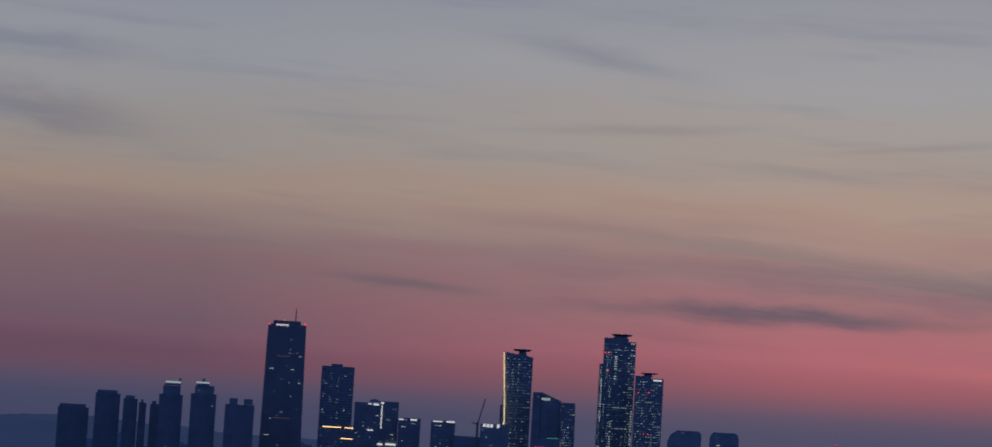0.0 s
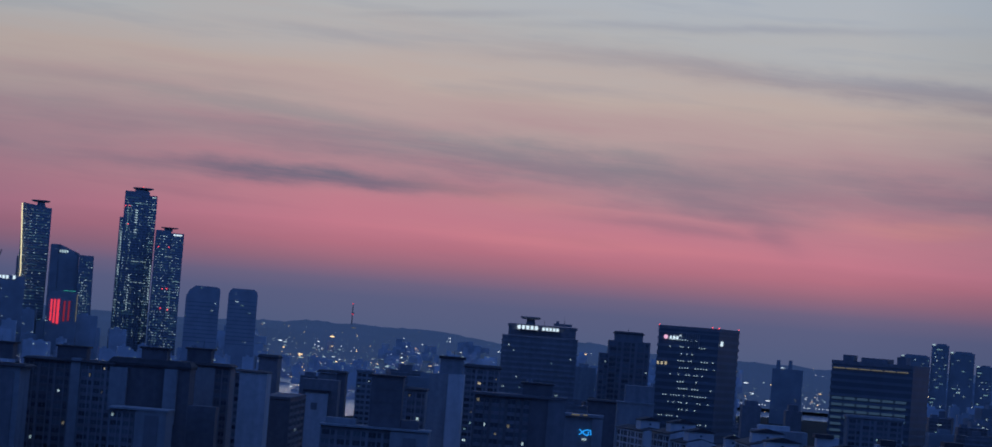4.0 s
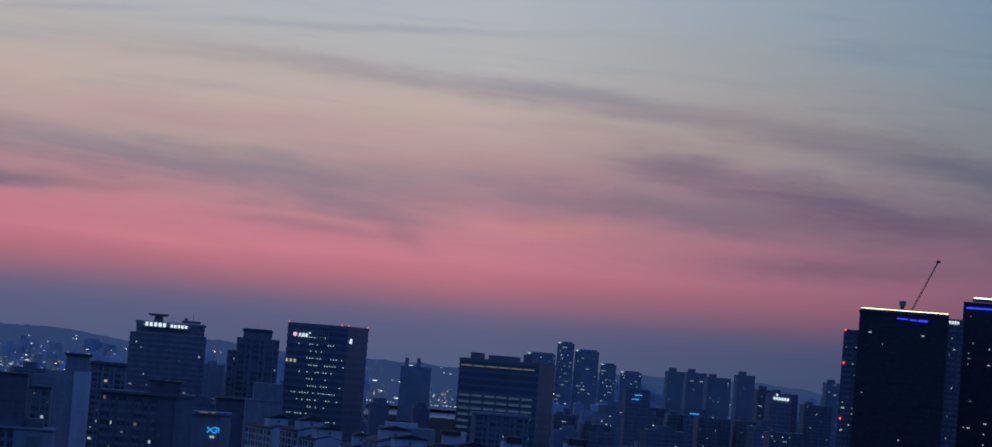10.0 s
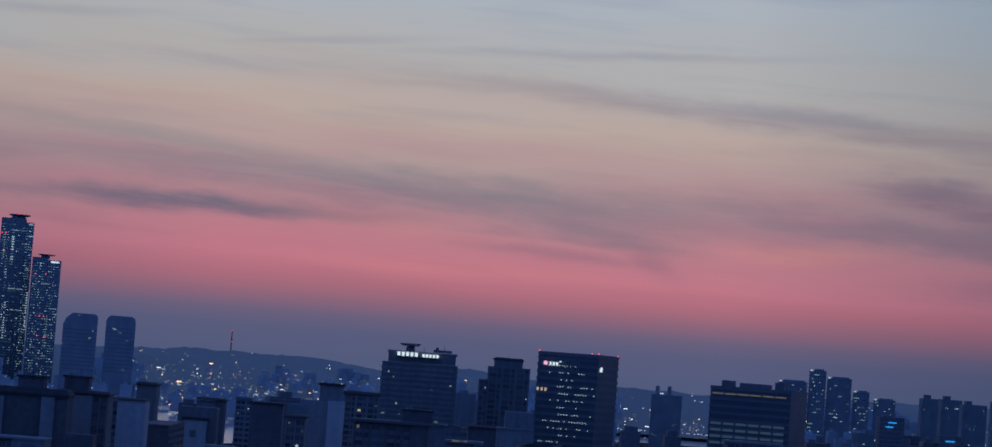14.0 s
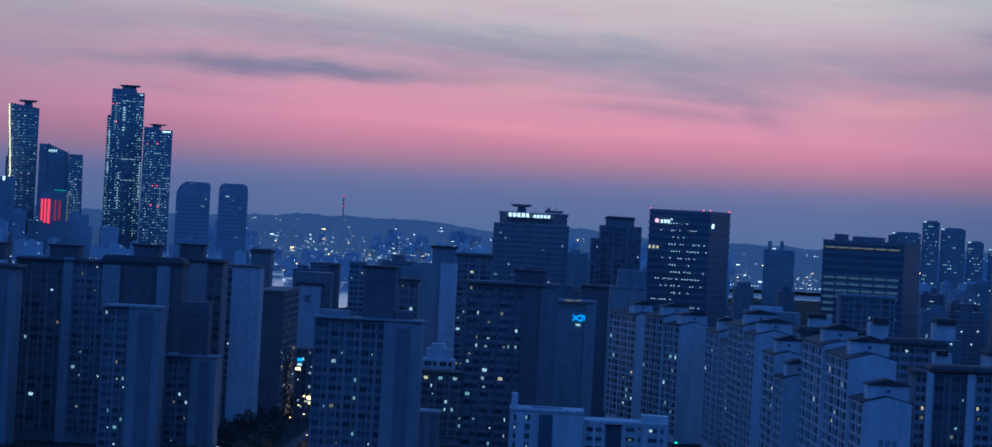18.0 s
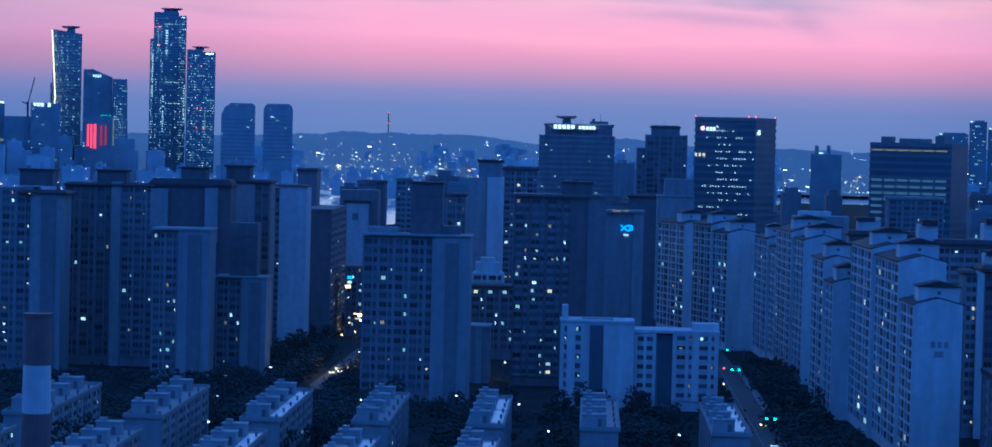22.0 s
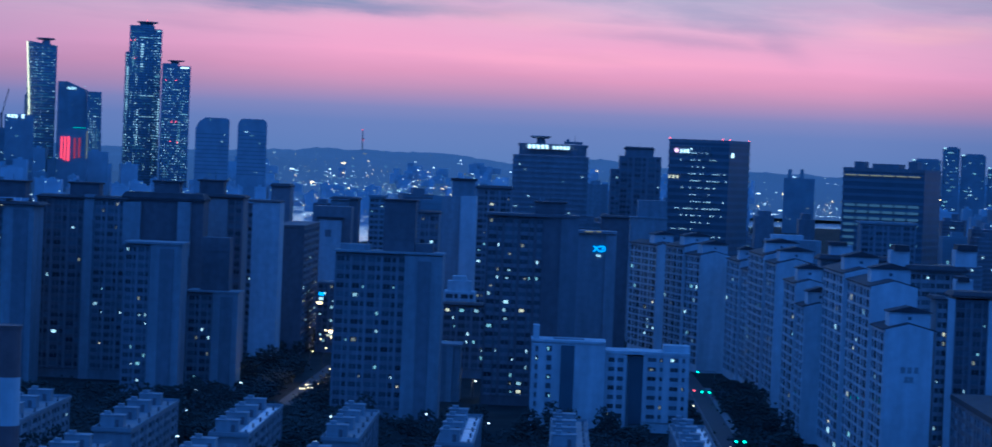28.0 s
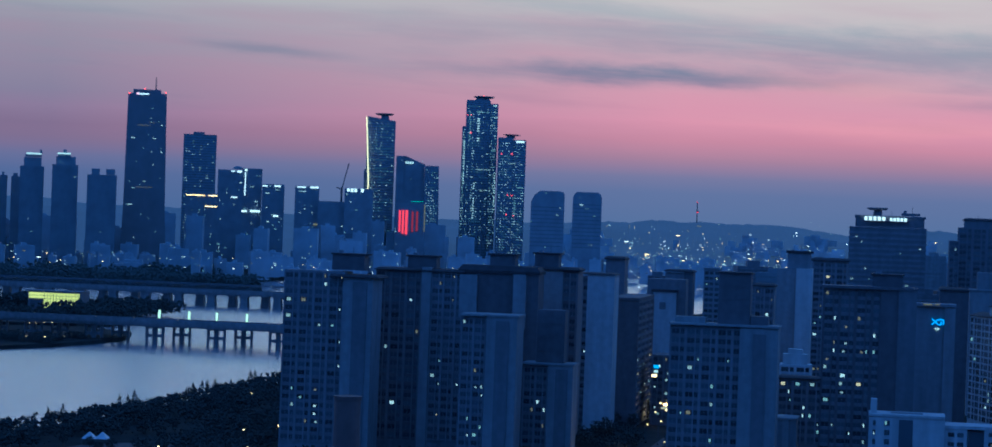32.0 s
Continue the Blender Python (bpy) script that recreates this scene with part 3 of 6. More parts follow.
            for i in range(8, int((z1 - max(dl, dr) - z0) / 6)):
                part("floor_band", Build().box(x0 - 0.2, x1 + 0.2, y0 - 0.3, y0 - 0.02, z0 + i * 6, z0 + i * 6 + 1.3), TOWERGLASS, e)
            faces = {}
        elif bands and pn == "wall" and z1 - z0 > 40:
            b.banded(x0, x1, y0, y1, z0, z1, top / bands)
        else:
            b.box(x0, x1, y0, y1, z0, z1)
        if pn in ("penthouse", "core") and z1 - z0 > 4:
            for k in range(1, 4):
                part("string_course", Build().box(x0 + 0.3, x1 - 0.3, y0 - 0.15, y0 + 0.02, z0 + k * (z1 - z0) / 4, z0 + k * (z1 - z0) / 4 + 0.3), mat, e)
        if "slope" in faces:
            fall = faces["slope"]
            b.v = [(vx, vy, min(vz, z1 - fall * (vx - x0) / (x1 - x0))) for vx, vy, vz in b.v]
            faces = {}
        for face, cols in faces.items():
            cols, ow, oh = (cols + (0.58,))[:3] if isinstance(cols, tuple) else (cols, 0.72, 0.58)
            if face == "y":
                facade(b, e, "y", x0 + 0.2, x1 - 0.2, y0, z0 + 3.4, z1 - 0.6, cols, floor_h, lit, open_w=ow, open_h=oh, windows=windows)
            else:
                facade(b, e, face, y0 + 0.5, y1 - 0.5, x0 if face == "x" else x1, z0 + 3.4, z1 - 0.6, cols, floor_h, lit, open_w=ow, proud=0.15, windows=windows)
        part(pn, b, mat, e)
    for v in vols:
        if v[0] == "penthouse" and v[6] < 110:
            cx, cy = (v[1] + v[2]) / 2, (v[3] + v[4]) / 2
            part("roof_antenna", Build().round(cx + rng.uniform(-1, 1), cy, 0.14, 0.05, v[6], v[6] + rng.uniform(2.5, 4.5), 6), STEEL, e)
            part("roof_tank", Build().round(cx - 0.3 * (v[2] - v[1]), cy, 0.9, 0.9, v[6], v[6] + 1.5, 10), BEIGE, e)
    if sparks:
        for m, bb in sparks_mesh(vols, sparks, top / bands if bands else floor_h):
            tagged(part("window_lighting", bb, m, e), "scattered lit windows", kind="stuff")
    return e


# ---- apartment towers and public buildings ----
compound("apartment_block", -201.5, 900, "tall grey apartment block with a blank striped end pier", "apartment block", "tall apartment blocks", [
    ("wall", -17.8, 4.5, 0, 14, 0, 65.4, BEIGE, {"y": 8}),
    ("pier", 4.7, 15.6, -3, 14, 0, 63.9, PALE),
    ("pier_stripe", 8.4, 13.5, -3.4, -2.9, 0, 61.9, DIM),
    ("roof", -0.3, 17.8, -4.5, 14.5, 63.4, 64.5, ROOF),
    ("penthouse", -0.9, 11, 3, 11, 65.9, 71.6, BROWN),
    ("roof", -1.4, 11.9, 2.4, 11.6, 71.4, 72, ROOF),
], lit=0.09)
compound("apartment_block", -174.8, 930, "tall grey apartment block with paired window bays", "apartment block", "tall apartment blocks", [
    ("wall", -17, 0.7, 0, 14, 0, 66.2, DIM, {"y": 6}),
    ("pier", 0.8, 4.3, -2, 14, 0, 67.6, PALE),
    ("wall", 4.2, 16.1, -1, 14, 0, 66.5, BEIGE, {"y": 5}),
    ("roof", -17, 17, -2.5, 14.5, 66.1, 67.1, ROOF),
    ("penthouse", -5.6, 5.2, 3, 11, 67, 71.2, BROWN),
    ("roof", -6.2, 5.8, 2.4, 11.6, 71.2, 71.9, ROOF),
], lit=0.07)
compound("apartment_block", -145.4, 930, "tall apartment block with a dark brown core and pale strips", "apartment block", "tall apartment blocks", [
    ("core", -14, 14.8, 0, 14, 0, 66.4, BROWN),
    ("roof", -15.3, 15.3, -1, 15, 66.4, 69.2, ROOF),
    ("pier", -14.3, -7.9, -2, 0, 49.6, 65.5, PALE),
    ("pier", 5.7, 10.4, -2, 0, 46.2, 66.2, PALE),
    ("penthouse", -4, 5.4, 3, 11, 69.1, 72.9, BROWN),
    ("roof", -4.7, 6.2, 2.4, 11.6, 72.9, 73.6, ROOF),
])
compound("apartment_block", -140.2, 880, "grey apartment wing stepping below its taller neighbour", "apartment block", "tall apartment blocks", [
    ("wall", -10.2, -1.1, 0, 14, 0, 52, BEIGE, {"y": 4}),
    ("pier", -1, 9.9, -1.5, 14.5, 0, 52.5, PALE),
    ("pier_stripe", 2.4, 7.1, -1.9, -1.4, 0, 50.8, DIM),
    ("parapet", -10.4, 10.4, -2, 15, 52.3, 53, PALE),
], lit=0.16)
compound("apartment_block", -129.1, 960, "slim grey apartment tower with a pale upper wall", "apartment block", "tall apartment blocks", [
    ("wall", -10.2, -3.4, 0, 14, 0, 67.7, BEIGE, {"y": 3}),
    ("wall", -3.5, 3.6, -1, 14, 0, 67.5, PALE),
    ("wall", 3.2, 9.5, 0, 14, 0, 67.8, DIM, {"y": 2}),
    ("roof", -10.4, 10.4, -2, 15, 67.8, 69, ROOF),
    ("penthouse", -7.9, 1.3, 3, 11, 68.8, 73.6, BROWN),
    ("roof", -8.6, 2.1, 2.4, 11.6, 73.6, 74.3, ROOF),
], lit=0.08)
compound("apartment_block", -121.6, 900, "low grey apartment wing with a dark brown stair core", "apartment block", "tall apartment blocks", [
    ("wall", -9.2, -0.1, 0, 12, 0, 34.9, BEIGE, {"y": 4}),
    ("pier", -0.1, 8.9, -1.5, 12.5, 0, 35.3, PALE),
    ("pier_stripe", 2.7, 7, -1.9, -1.4, 0, 33.8, DIM),
    ("core", -5, 5, 2, 10, 35, 54.6, BROWN),
    ("parapet", -9.4, 9.4, -2, 13, 35.2, 35.8, PALE),
], lit=0.1)
compound("apartment_block", -123.4, 1040, "pale apartment block with a blank end wall", "apartment block", "tall apartment blocks", [
    ("wall", -9, -1.9, 0, 16, 0, 64.3, BEIGE, {"y": 3}),
    ("end_wall", -2, 8.9, -2, 16, 0, 65.2, LATTICE),
    ("roof", -9.2, 9.2, -2.6, 16.4, 65.1, 65.9, ROOF),
])
compound("apartment_block", -132.4, 1200, "dim grey apartment tower with a flat cap", "apartment block", "tall apartment blocks", [
    ("wall", -4.3, 4.7, 0, 16, 0, 69.4, DIM),
    ("roof", -5.1, 5.1, -1, 17, 69.4, 70.9, ROOF),
])
compound("apartment_block", -114.4, 1080, "dark brown apartment block with a window strip along its side", "apartment block", "tall apartment blocks", [
    ("wall", -5.9, 5.9, 0, 68, 0, 54, BROWN, {"X": 8}),
    ("parapet", -6.2, 6.2, -0.5, 68.5, 54.1, 55.1, BROWN),
], lit=0.12)
compound("apartment_block", -112.1, 1250, "pale apartment block with a blank wall and a small round mark", "apartment block", "tall apartment blocks", [
    ("end_wall", -6.1, 4.7, 0, 20, 0, 53.6, LATTICE),
    ("wall", -9.2, 9.2, 4, 18, 0, 60.1, DIM),
    ("roof", -7.4, 5.7, -0.6, 5.4, 53.7, 54.9, ROOF),
    ("wall_mark", -3.2, -0.1, -0.2, 0.1, 45.2, 48.7, DIM),
])
compound("apartment_block", -114.5, 1350, "grey brown apartment block in the second row", "apartment block", "tall apartment blocks", [
    ("wall", -7.5, 2.9, 0, 14, 0, 61.6, BEIGE),
    ("wall", 2.6, 7.3, -1, 14, 0, 62.5, BROWN),
    ("roof", -8, 8, -2, 15, 62.1, 63.4, ROOF),
])
compound("apartment_block", -100.9, 1400, "hazy pale apartment tower in the second row", "apartment block", "tall apartment blocks", [
    ("wall", -4.4, 4.3, 0, 14, 0, 63.2, FARDARK, {"y": 3}),
    ("roof", -4.7, 4.7, -1, 15, 63.2, 64.3, FARDARK),
], lit=0.1)
compound("apartment_block", -128.9, 1380, "grey apartment block in the second row with a low roof house", "apartment block", "tall apartment blocks", [
    ("wall", -5.3, 5.3, 0, 14, 0, 59.1, DIM, {"y": 3}),
    ("roof_house", -3.2, 2.3, 2, 10, 59, 61.1, DIM),
], lit=0.1)
compound("shop_building", -99.8, 1100, "dark shop building with lit signs", "shop", "", [
    ("wall", -4, 3.9, 0, 20, 0, 30.4, DIM, {"y": 3}),
    ("sign", -3.1, -0.9, -0.5, -0.2, 24.6, 26, SIGN_BLUE),
    ("sign", -3, -1.1, -0.5, -0.2, 22.7, 23.8, LIT_COOL),
    ("sign", -3.8, -1.6, -0.5, -0.2, 20.8, 21.9, LAMP_WARM),
    ("shop_front", 0.1, 1, -0.6, -0.2, 9.4, 9.9, LAMP_WARM),
    ("shop_front", 1.8, 3.9, -0.6, -0.2, 8.6, 9.7, LAMP_ORANGE),
    ("shop_front", 0.7, 2.4, -0.6, -0.2, 7.2, 7.8, LIT_WARM),
    ("shop_front", 2.7, 4, -0.6, -0.2, 6.4, 7.3, LAMP_WARM),
], lit=0.4)
compound("apartment_block", -55.3, 832, "grey apartment tower with a regular window grid", "apartment block", "tall apartment blocks", [
    ("wall", -17.7, 5.5, 0, 14, 0, 53.9, BEIGE, {"y": 9}),
    ("pier", 5.2, 17.6, -1.5, 14.5, 0, 53.9, PALE),
    ("pier_stripe", 9.6, 13.7, -1.9, -1.4, 0, 52.1, DIM),
    ("parapet", -18, 18, -2, 15, 54.2, 54.8, PALE),
    ("core", -2.5, 7.9, 4, 13, 54.5, 71.3, BROWN),
    ("core", 8.1, 13.9, 4, 13, 54.7, 57.6, BROWN),
    ("roof", -2.9, 8.3, 3.4, 13.4, 71.3, 71.9, ROOF),
    ("roof_house", -16.6, -6.6, 5, 11, 54, 56.7, PALE),
], lit=0.1)
compound("apartment_block", -49.4, 960, "grey apartment tower rising behind the window grid tower", "apartment block", "tall apartment blocks", [
    ("wall", -3.6, 3.8, 0, 14, 0, 64.9, BEIGE, {"y": 4}),
    ("roof", -4.3, 4.3, -1, 15, 64.9, 65.9, ROOF),
])
compound("apartment_block", -45.9, 1150, "pale apartment tower with a blank wall and roof house", "apartment block", "tall apartment blocks", [
    ("end_wall", -7.7, 1.1, 0, 16, 0, 69, PALE),
    ("end_wall", 0.9, 7.7, -1, 16, 0, 69.3, WHITE),
    ("penthouse", -3.5, 6.8, 3, 12, 69.1, 76, BEIGE),
    ("roof", -4.3, 7.7, 2.4, 12.4, 76, 77.2, ROOF),
])
compound("villa_block", -40.3, 1050, "small white block with an arched roof top", "apartment block", "", [
    ("wall", -6.5, 6.5, 0, 14, 0, 31.3, WHITE, {"y": 4}),
    ("roof_house", -5.2, 4.8, 2, 10, 31.1, 35.6, WHITE),
    ("roof_house", -3.2, 2.6, 3, 9, 35.5, 37.6, WHITE),
], lit=0.1)
compound("shop_building", -36.2, 1000, "low dark building with bright lit rooms", "shop", "", [
    ("wall", -8.7, 8.7, 0, 12, 0, 28.5, BEIGE, {"y": 6}),
    ("roof", -9.2, 9.2, -1, 13, 28.5, 29.5, ROOF),
], lit=0.3)
compound("apartment_block", -36.9, 900, "low pale apartment wing before the lit rooms", "apartment block", "", [
    ("wall", -3.6, 3.6, 0, 14, 0, 19.7, BEIGE),
    ("pier", -1.3, 0.9, -0.6, 0.4, 0, 19.8, PALE),
    ("parapet", -4, 4, -0.8, 15.2, 19.8, 20.5, PALE),
])
compound("apartment_block", -34.2, 1300, "far grey apartment tower with a lit stair strip", "apartment block", "tall apartment blocks", [
    ("wall", -8.8, 8.9, 0, 14, 0, 71.3, BEIGE, {"y": 6}),
    ("roof", -9.8, 9.8, -1, 15, 71.3, 73, ROOF),
], lit=0.12)
compound("apartment_block", -9.5, 896, "dark brown apartment tower with scattered lit windows", "apartment block", "tall apartment blocks", [
    ("wall", -16.1, 3.9, 0, 14, 0, 66.8, BROWN, {"y": 7}),
    ("wall", 3.7, 10.1, -1.5, 14.5, 0, 66.8, BROWN),
    ("pier", 9.9, 16.1, -2, 14.5, 0, 67, DIM),
    ("parapet", -16.5, 16.5, -2.6, 14.4, 66.8, 67.7, BROWN),
    ("penthouse", 0.6, 11.1, 3, 12, 67.5, 71.6, BROWN),
    ("roof", -0.1, 11.7, 2.4, 12.4, 71.6, 72.2, ROOF),
], lit=0.17)
compound("apartment_block", 14.3, 985, "grey apartment tower with a blue lit sign on its wall", "apartment block", "tall apartment blocks", [
    ("wall", -7.4, 3.8, 0, 14, 0, 59.2, BEIGE),
    ("pier", 3.6, 7.7, -1, 14, 0, 59, PALE),
    ("parapet", -7.9, 7.9, -1.6, 14.4, 59.3, 60.3, BEIGE),
    ("roof_light", -4.5, -1.3, -2, -1.6, 59.8, 60.3, LIT_DIM),
    ("roof_light", -0.1, 1.6, -2, -1.6, 59.9, 60.4, LIT_DIM),
    ("sign_letters", 0.1, 1.9, -0.5, -0.2, 50.4, 51.2, LIT_COOL),
])
compound("apartment_block", 23.6, 1100, "dark narrow apartment tower", "apartment block", "tall apartment blocks", [
    ("wall", -5.9, 6, 0, 14, 0, 63.2, BROWN),
    ("roof", -6.5, 6.5, -1, 15, 63.2, 64.3, ROOF),
])
compound("apartment_block", 40.2, 1400, "dark stepped apartment tower", "apartment block", "tall apartment blocks", [
    ("wall", -13.8, -8.2, -2, 16, 0, 84, DIM, {"y": 2}),
    ("wall", -9.1, 13.8, 0, 20, 0, 91.3, DIM, {"y": 6}),
    ("penthouse", -6, 9.6, 3, 15, 91.3, 95.1, DIM),
    ("roof", -6.8, 10.2, 2.4, 15.4, 95.1, 96.5, ROOF),
], lit=0.025)
compound("apartment_block", 43.2, 1250, "pale low block below the dark tower", "apartment block", "", [
    ("wall", -5.4, 8.8, 2, 16, 0, 69.3, BEIGE),
    ("wall", -8.9, 9, 0, 16, 0, 60.6, PALE),
    ("parapet", -9.3, 9.3, -0.6, 16.4, 60.6, 61.2, PALE),
])
compound("apartment_block", 26.4, 1900, "pale blue far apartment tower", "apartment block", "", [
    ("wall", -8, 8, 0, 16, 0, 71.6, PALE, {"y": 4}),
    ("roof_house", -4.7, 2.3, 3, 11, 71.5, 73.9, PALE),
], lit=0.02, windows=False)
compound("residential_tower", -7, 1500, "dark residential tower with a lit roof sign and helipad", "residential tower", "", [
    ("wall", -22.1, 22.1, 0, 26, 0, 90.1, DIM),
    ("penthouse", -18.9, 20.8, 2, 22, 90.2, 95.4, DIM),
    ("parapet", -19.4, 21.5, 1.6, 22.6, 95.4, 96.9, DIM),
    ("penthouse", 7.4, 18.2, 4, 12, 97.2, 98.7, DIM),
    ("helipad_stem", -9.1, -3.5, 6, 14, 96.7, 100, DIM),
    ("helipad", -12.5, -0.5, 3, 17, 100, 101.5, DIM),
], bands=33, sparks=26)
compound("community_building", 5.6, 822, "white building with a dark glazed stair strip", "public building", "", [
    ("wall", -13.2, -10.3, 0, 14, 0, 27.8, WHITE, {"y": (1, 0.35)}),
    ("wall", -10.5, -5.4, -0.1, 13.9, 0, 27.9, WHITE, {"y": (1, 0.36)}),
    ("wall", -5.6, 10.7, 0, 14, 0, 28.2, WHITE),
    ("podium", -12.7, 13.4, -1, 15, 0, 0.4, BROWN),
    ("stair_glass", -3.7, 0.7, -0.3, 0.1, 5.4, 27.3, CURTAIN),
    ("parapet", -13.4, 10.7, -0.4, 14.6, 28.1, 28.9, WHITE),
    ("roof_tower", -12.9, -10.9, 3, 9, 28, 33.3, WHITE),
    ("roof_house", -6.3, 3.8, 4, 10, 28.4, 29.3, PALE),
])
compound("community_building", 29.9, 824, "white apartment wing with square windows and dark balconies", "public building", "", [
    ("wall", -13.6, -6.5, 0, 14, 0, 25, WHITE, {"y": (2, 0.6, 0.48)}),
    ("stair_glass", -5.6, -1.1, 1.5, 1.9, 2.3, 24, CURTAIN),
    ("wall", -6.6, -1.1, 2, 14, 0, 24.4, PALE),
    ("wall", -1.2, 13.7, 0, 14, 0, 25.5, WHITE, {"y": (4, 0.52, 0.44)}),
    ("parapet", -13.9, 13.9, -0.4, 14.6, 25.1, 26.1, WHITE),
    ("roof_house", 5.2, 13.8, 3, 11, 26, 28.2, WHITE),
], lit=0.2, floor_h=3.1)
compound("apartment_slab", 137.1, 770, "white slab apartment block with lit rooms and dark tiled roof", "apartment block", "pale slab apartments", [
    ("wall", -23.1, -19.3, 0, 12, 0, 49.4, PALE, {"y": 2}),
    ("pier", -19.7, -17.6, -1.5, 11.5, 0, 50, WHITE),
    ("wall", -17.6, -7.1, 0, 12, 0, 49.8, DIM, {"y": 4}),
    ("pier", -7.4, -5, -1, 12, 0, 50.1, WHITE),
    ("wall", -5, 2.8, 0, 12, 0, 50.2, PALE, {"y": 3}),
    ("pier", 2.5, 5.1, -1, 12, 0, 50.4, WHITE),
    ("wall", 5.1, 23.8, 0, 12, 0, 50.8, PALE, {"y": 6}),
    ("roof", -24.2, -20, -2, 14, 49.5, 50.5, ROOF),
    ("roof", -18.9, 24.2, -2.4, 13.6, 50.5, 52.2, ROOF),
], lit=0.2)
compound("apartment_slab", 129, 880, "white slab apartment block with a dark tiled eave", "apartment block", "pale slab apartments", [
    ("wall", -9.4, 10.9, 0, 12, 0, 53.7, PALE, {"y": (8, 0.84)}),
    ("roof", -10.4, 11.8, -2, 14, 53.8, 55.8, ROOF),
    ("roof_house", -14.8, -8.3, 2, 10, 52.8, 60.6, WHITE),
    ("roof", -13.7, -8.5, 1, 11, 60.2, 62.4, ROOF),
    ("roof_house", 7.4, 14.8, 2, 10, 55.8, 61.5, WHITE),
    ("roof", 8.1, 14.6, 1, 11, 61.1, 63.3, ROOF),
], lit=0.12)
compound("apartment_slab", 119.2, 1000, "white slab apartment block with a dark tiled eave", "apartment block", "pale slab apartments", [
    ("wall", -16.8, 17.4, 0, 12, 0, 52.3, PALE, {"y": (11, 0.84)}),
    ("roof", -18, 18, -2, 14, 52.3, 54.3, ROOF),
    ("roof_house", -13.1, -4.4, 2, 10, 53.8, 58.3, WHITE),
    ("roof", -14, -6.6, 1, 11, 58, 59.5, ROOF),
], lit=0.1)
compound("apartment_slab", 147.7, 850, "white gabled slab apartment block", "apartment block", "pale slab apartments", [
    ("end_wall", 2.3, 16, 0, 16, 0, 52.8, WHITE),
    ("roof", 1.6, 16.1, -1, 17, 52.7, 54.6, ROOF),
    ("roof_house", -16.1, -10.3, -2, 4, 47.5, 52.7, WHITE),
    ("roof", -15.5, -11.7, -3, 5, 51.9, 53.6, ROOF),
])
compound("apartment_slab", 109.8, 1200, "pale slab apartment blocks behind", "apartment block", "pale slab apartments", [
    ("wall", -12.9, 12.9, 0, 14, 0, 54.2, PALE),
    ("roof_house", -10.1, 4.7, 2, 12, 54, 56.4, WHITE),
])
compound("apartment_block", 172.9, 1350, "pale apartment tower before the office building", "apartment block", "", [
    ("wall", -14.5, 14.8, 0, 14, 0, 60.4, BEIGE, {"y": 8}),
    ("parapet", -15.3, 15.3, -1, 15, 60.4, 61.7, PALE),
], lit=0.02)
compound("apartment_block", 103.7, 1300, "grey apartment block with a pale gable", "apartment block", "", [
    ("wall", -4.8, 4.8, 0, 14, 0, 63.3, DIM),
    ("roof_house", -3.1, 3.3, 2, 10, 63.2, 65.8, DIM),
])
compound("apartment_block", 154.1, 1600, "dim grey block standing before the river", "apartment block", "", [
    ("wall", -5.1, 5.1, 0, 14, 0, 56.8, DIM),
    ("roof_house", -3.5, 2.8, 2, 10, 56.8, 60.4, DIM),
])
compound("apartment_block", 510.5, 2600, "grey blue far apartment tower", "apartment block", "far apartments", [
    ("wall", -8.6, 8.6, 0, 16, 0, 96.6, FARDARK, {"y": 5}),
    ("roof_house", -5.7, 0.9, 3, 11, 96.4, 100.3, DIM),
], lit=0.05, windows=False, sparks=9)
compound("apartment_block", 512, 2500, "dim far apartment tower with few lit rooms", "apartment block", "far apartments", [
    ("wall", -10.2, 10.2, 0, 16, 0, 96.6, FARDARK, {"y": 6}),
    ("roof_house", -7.4, -1, 3, 11, 96.2, 100, DIM),
], lit=0.05, windows=False, sparks=13)
compound("apartment_block", 492.3, 2300, "pale far apartment block", "apartment block", "far apartments", [
    ("wall", -10.9, 10.9, 0, 16, 0, 92.8, FARDARK, {"y": 7}),
    ("roof_house", -8.2, -2.3, 3, 11, 92.3, 95.8, DIM),
], lit=0.05, windows=False, sparks=17)
compound("apartment_block", 539.7, 2400, "grey blue far apartment tower", "apartment block", "far apartments", [
    ("wall", -8.6, 8.6, 0, 16, 0, 97.5, FARDARK, {"y": 5}),
    ("roof_house", -5.8, 0.4, 3, 11, 97.3, 100.9, DIM),
], lit=0.05, windows=False, sparks=9)
compound("apartment_block", 512.6, 2200, "dim far apartment tower with few lit rooms", "apartment block", "far apartments", [
    ("wall", -6.8, 6.8, 0, 16, 0, 85.2, DIM, {"y": 4}),
    ("roof_house", -4.1, 1.6, 3, 11, 85.1, 88.4, DIM),
], lit=0.05, windows=False, sparks=13)
compound("apartment_block", 482.2, 2000, "pale far apartment block", "apartment block", "far apartments", [
    ("wall", -10.8, 10.8, 0, 16, 0, 83.5, DIM, {"y": 7}),
    ("roof_house", -8.3, -3.1, 3, 11, 83, 86, DIM),
], lit=0.05, windows=False, sparks=17)
compound("apartment_block", 762.1, 2900, "grey blue far apartment tower", "apartment block", "far apartments", [
    ("wall", -15, 15, 0, 16, 0, 99.1, FARDARK, {"y": 9}),
    ("roof_house", -11.6, -4.1, 3, 11, 98.5, 102.9, DIM),
], lit=0.05, windows=False, sparks=9)
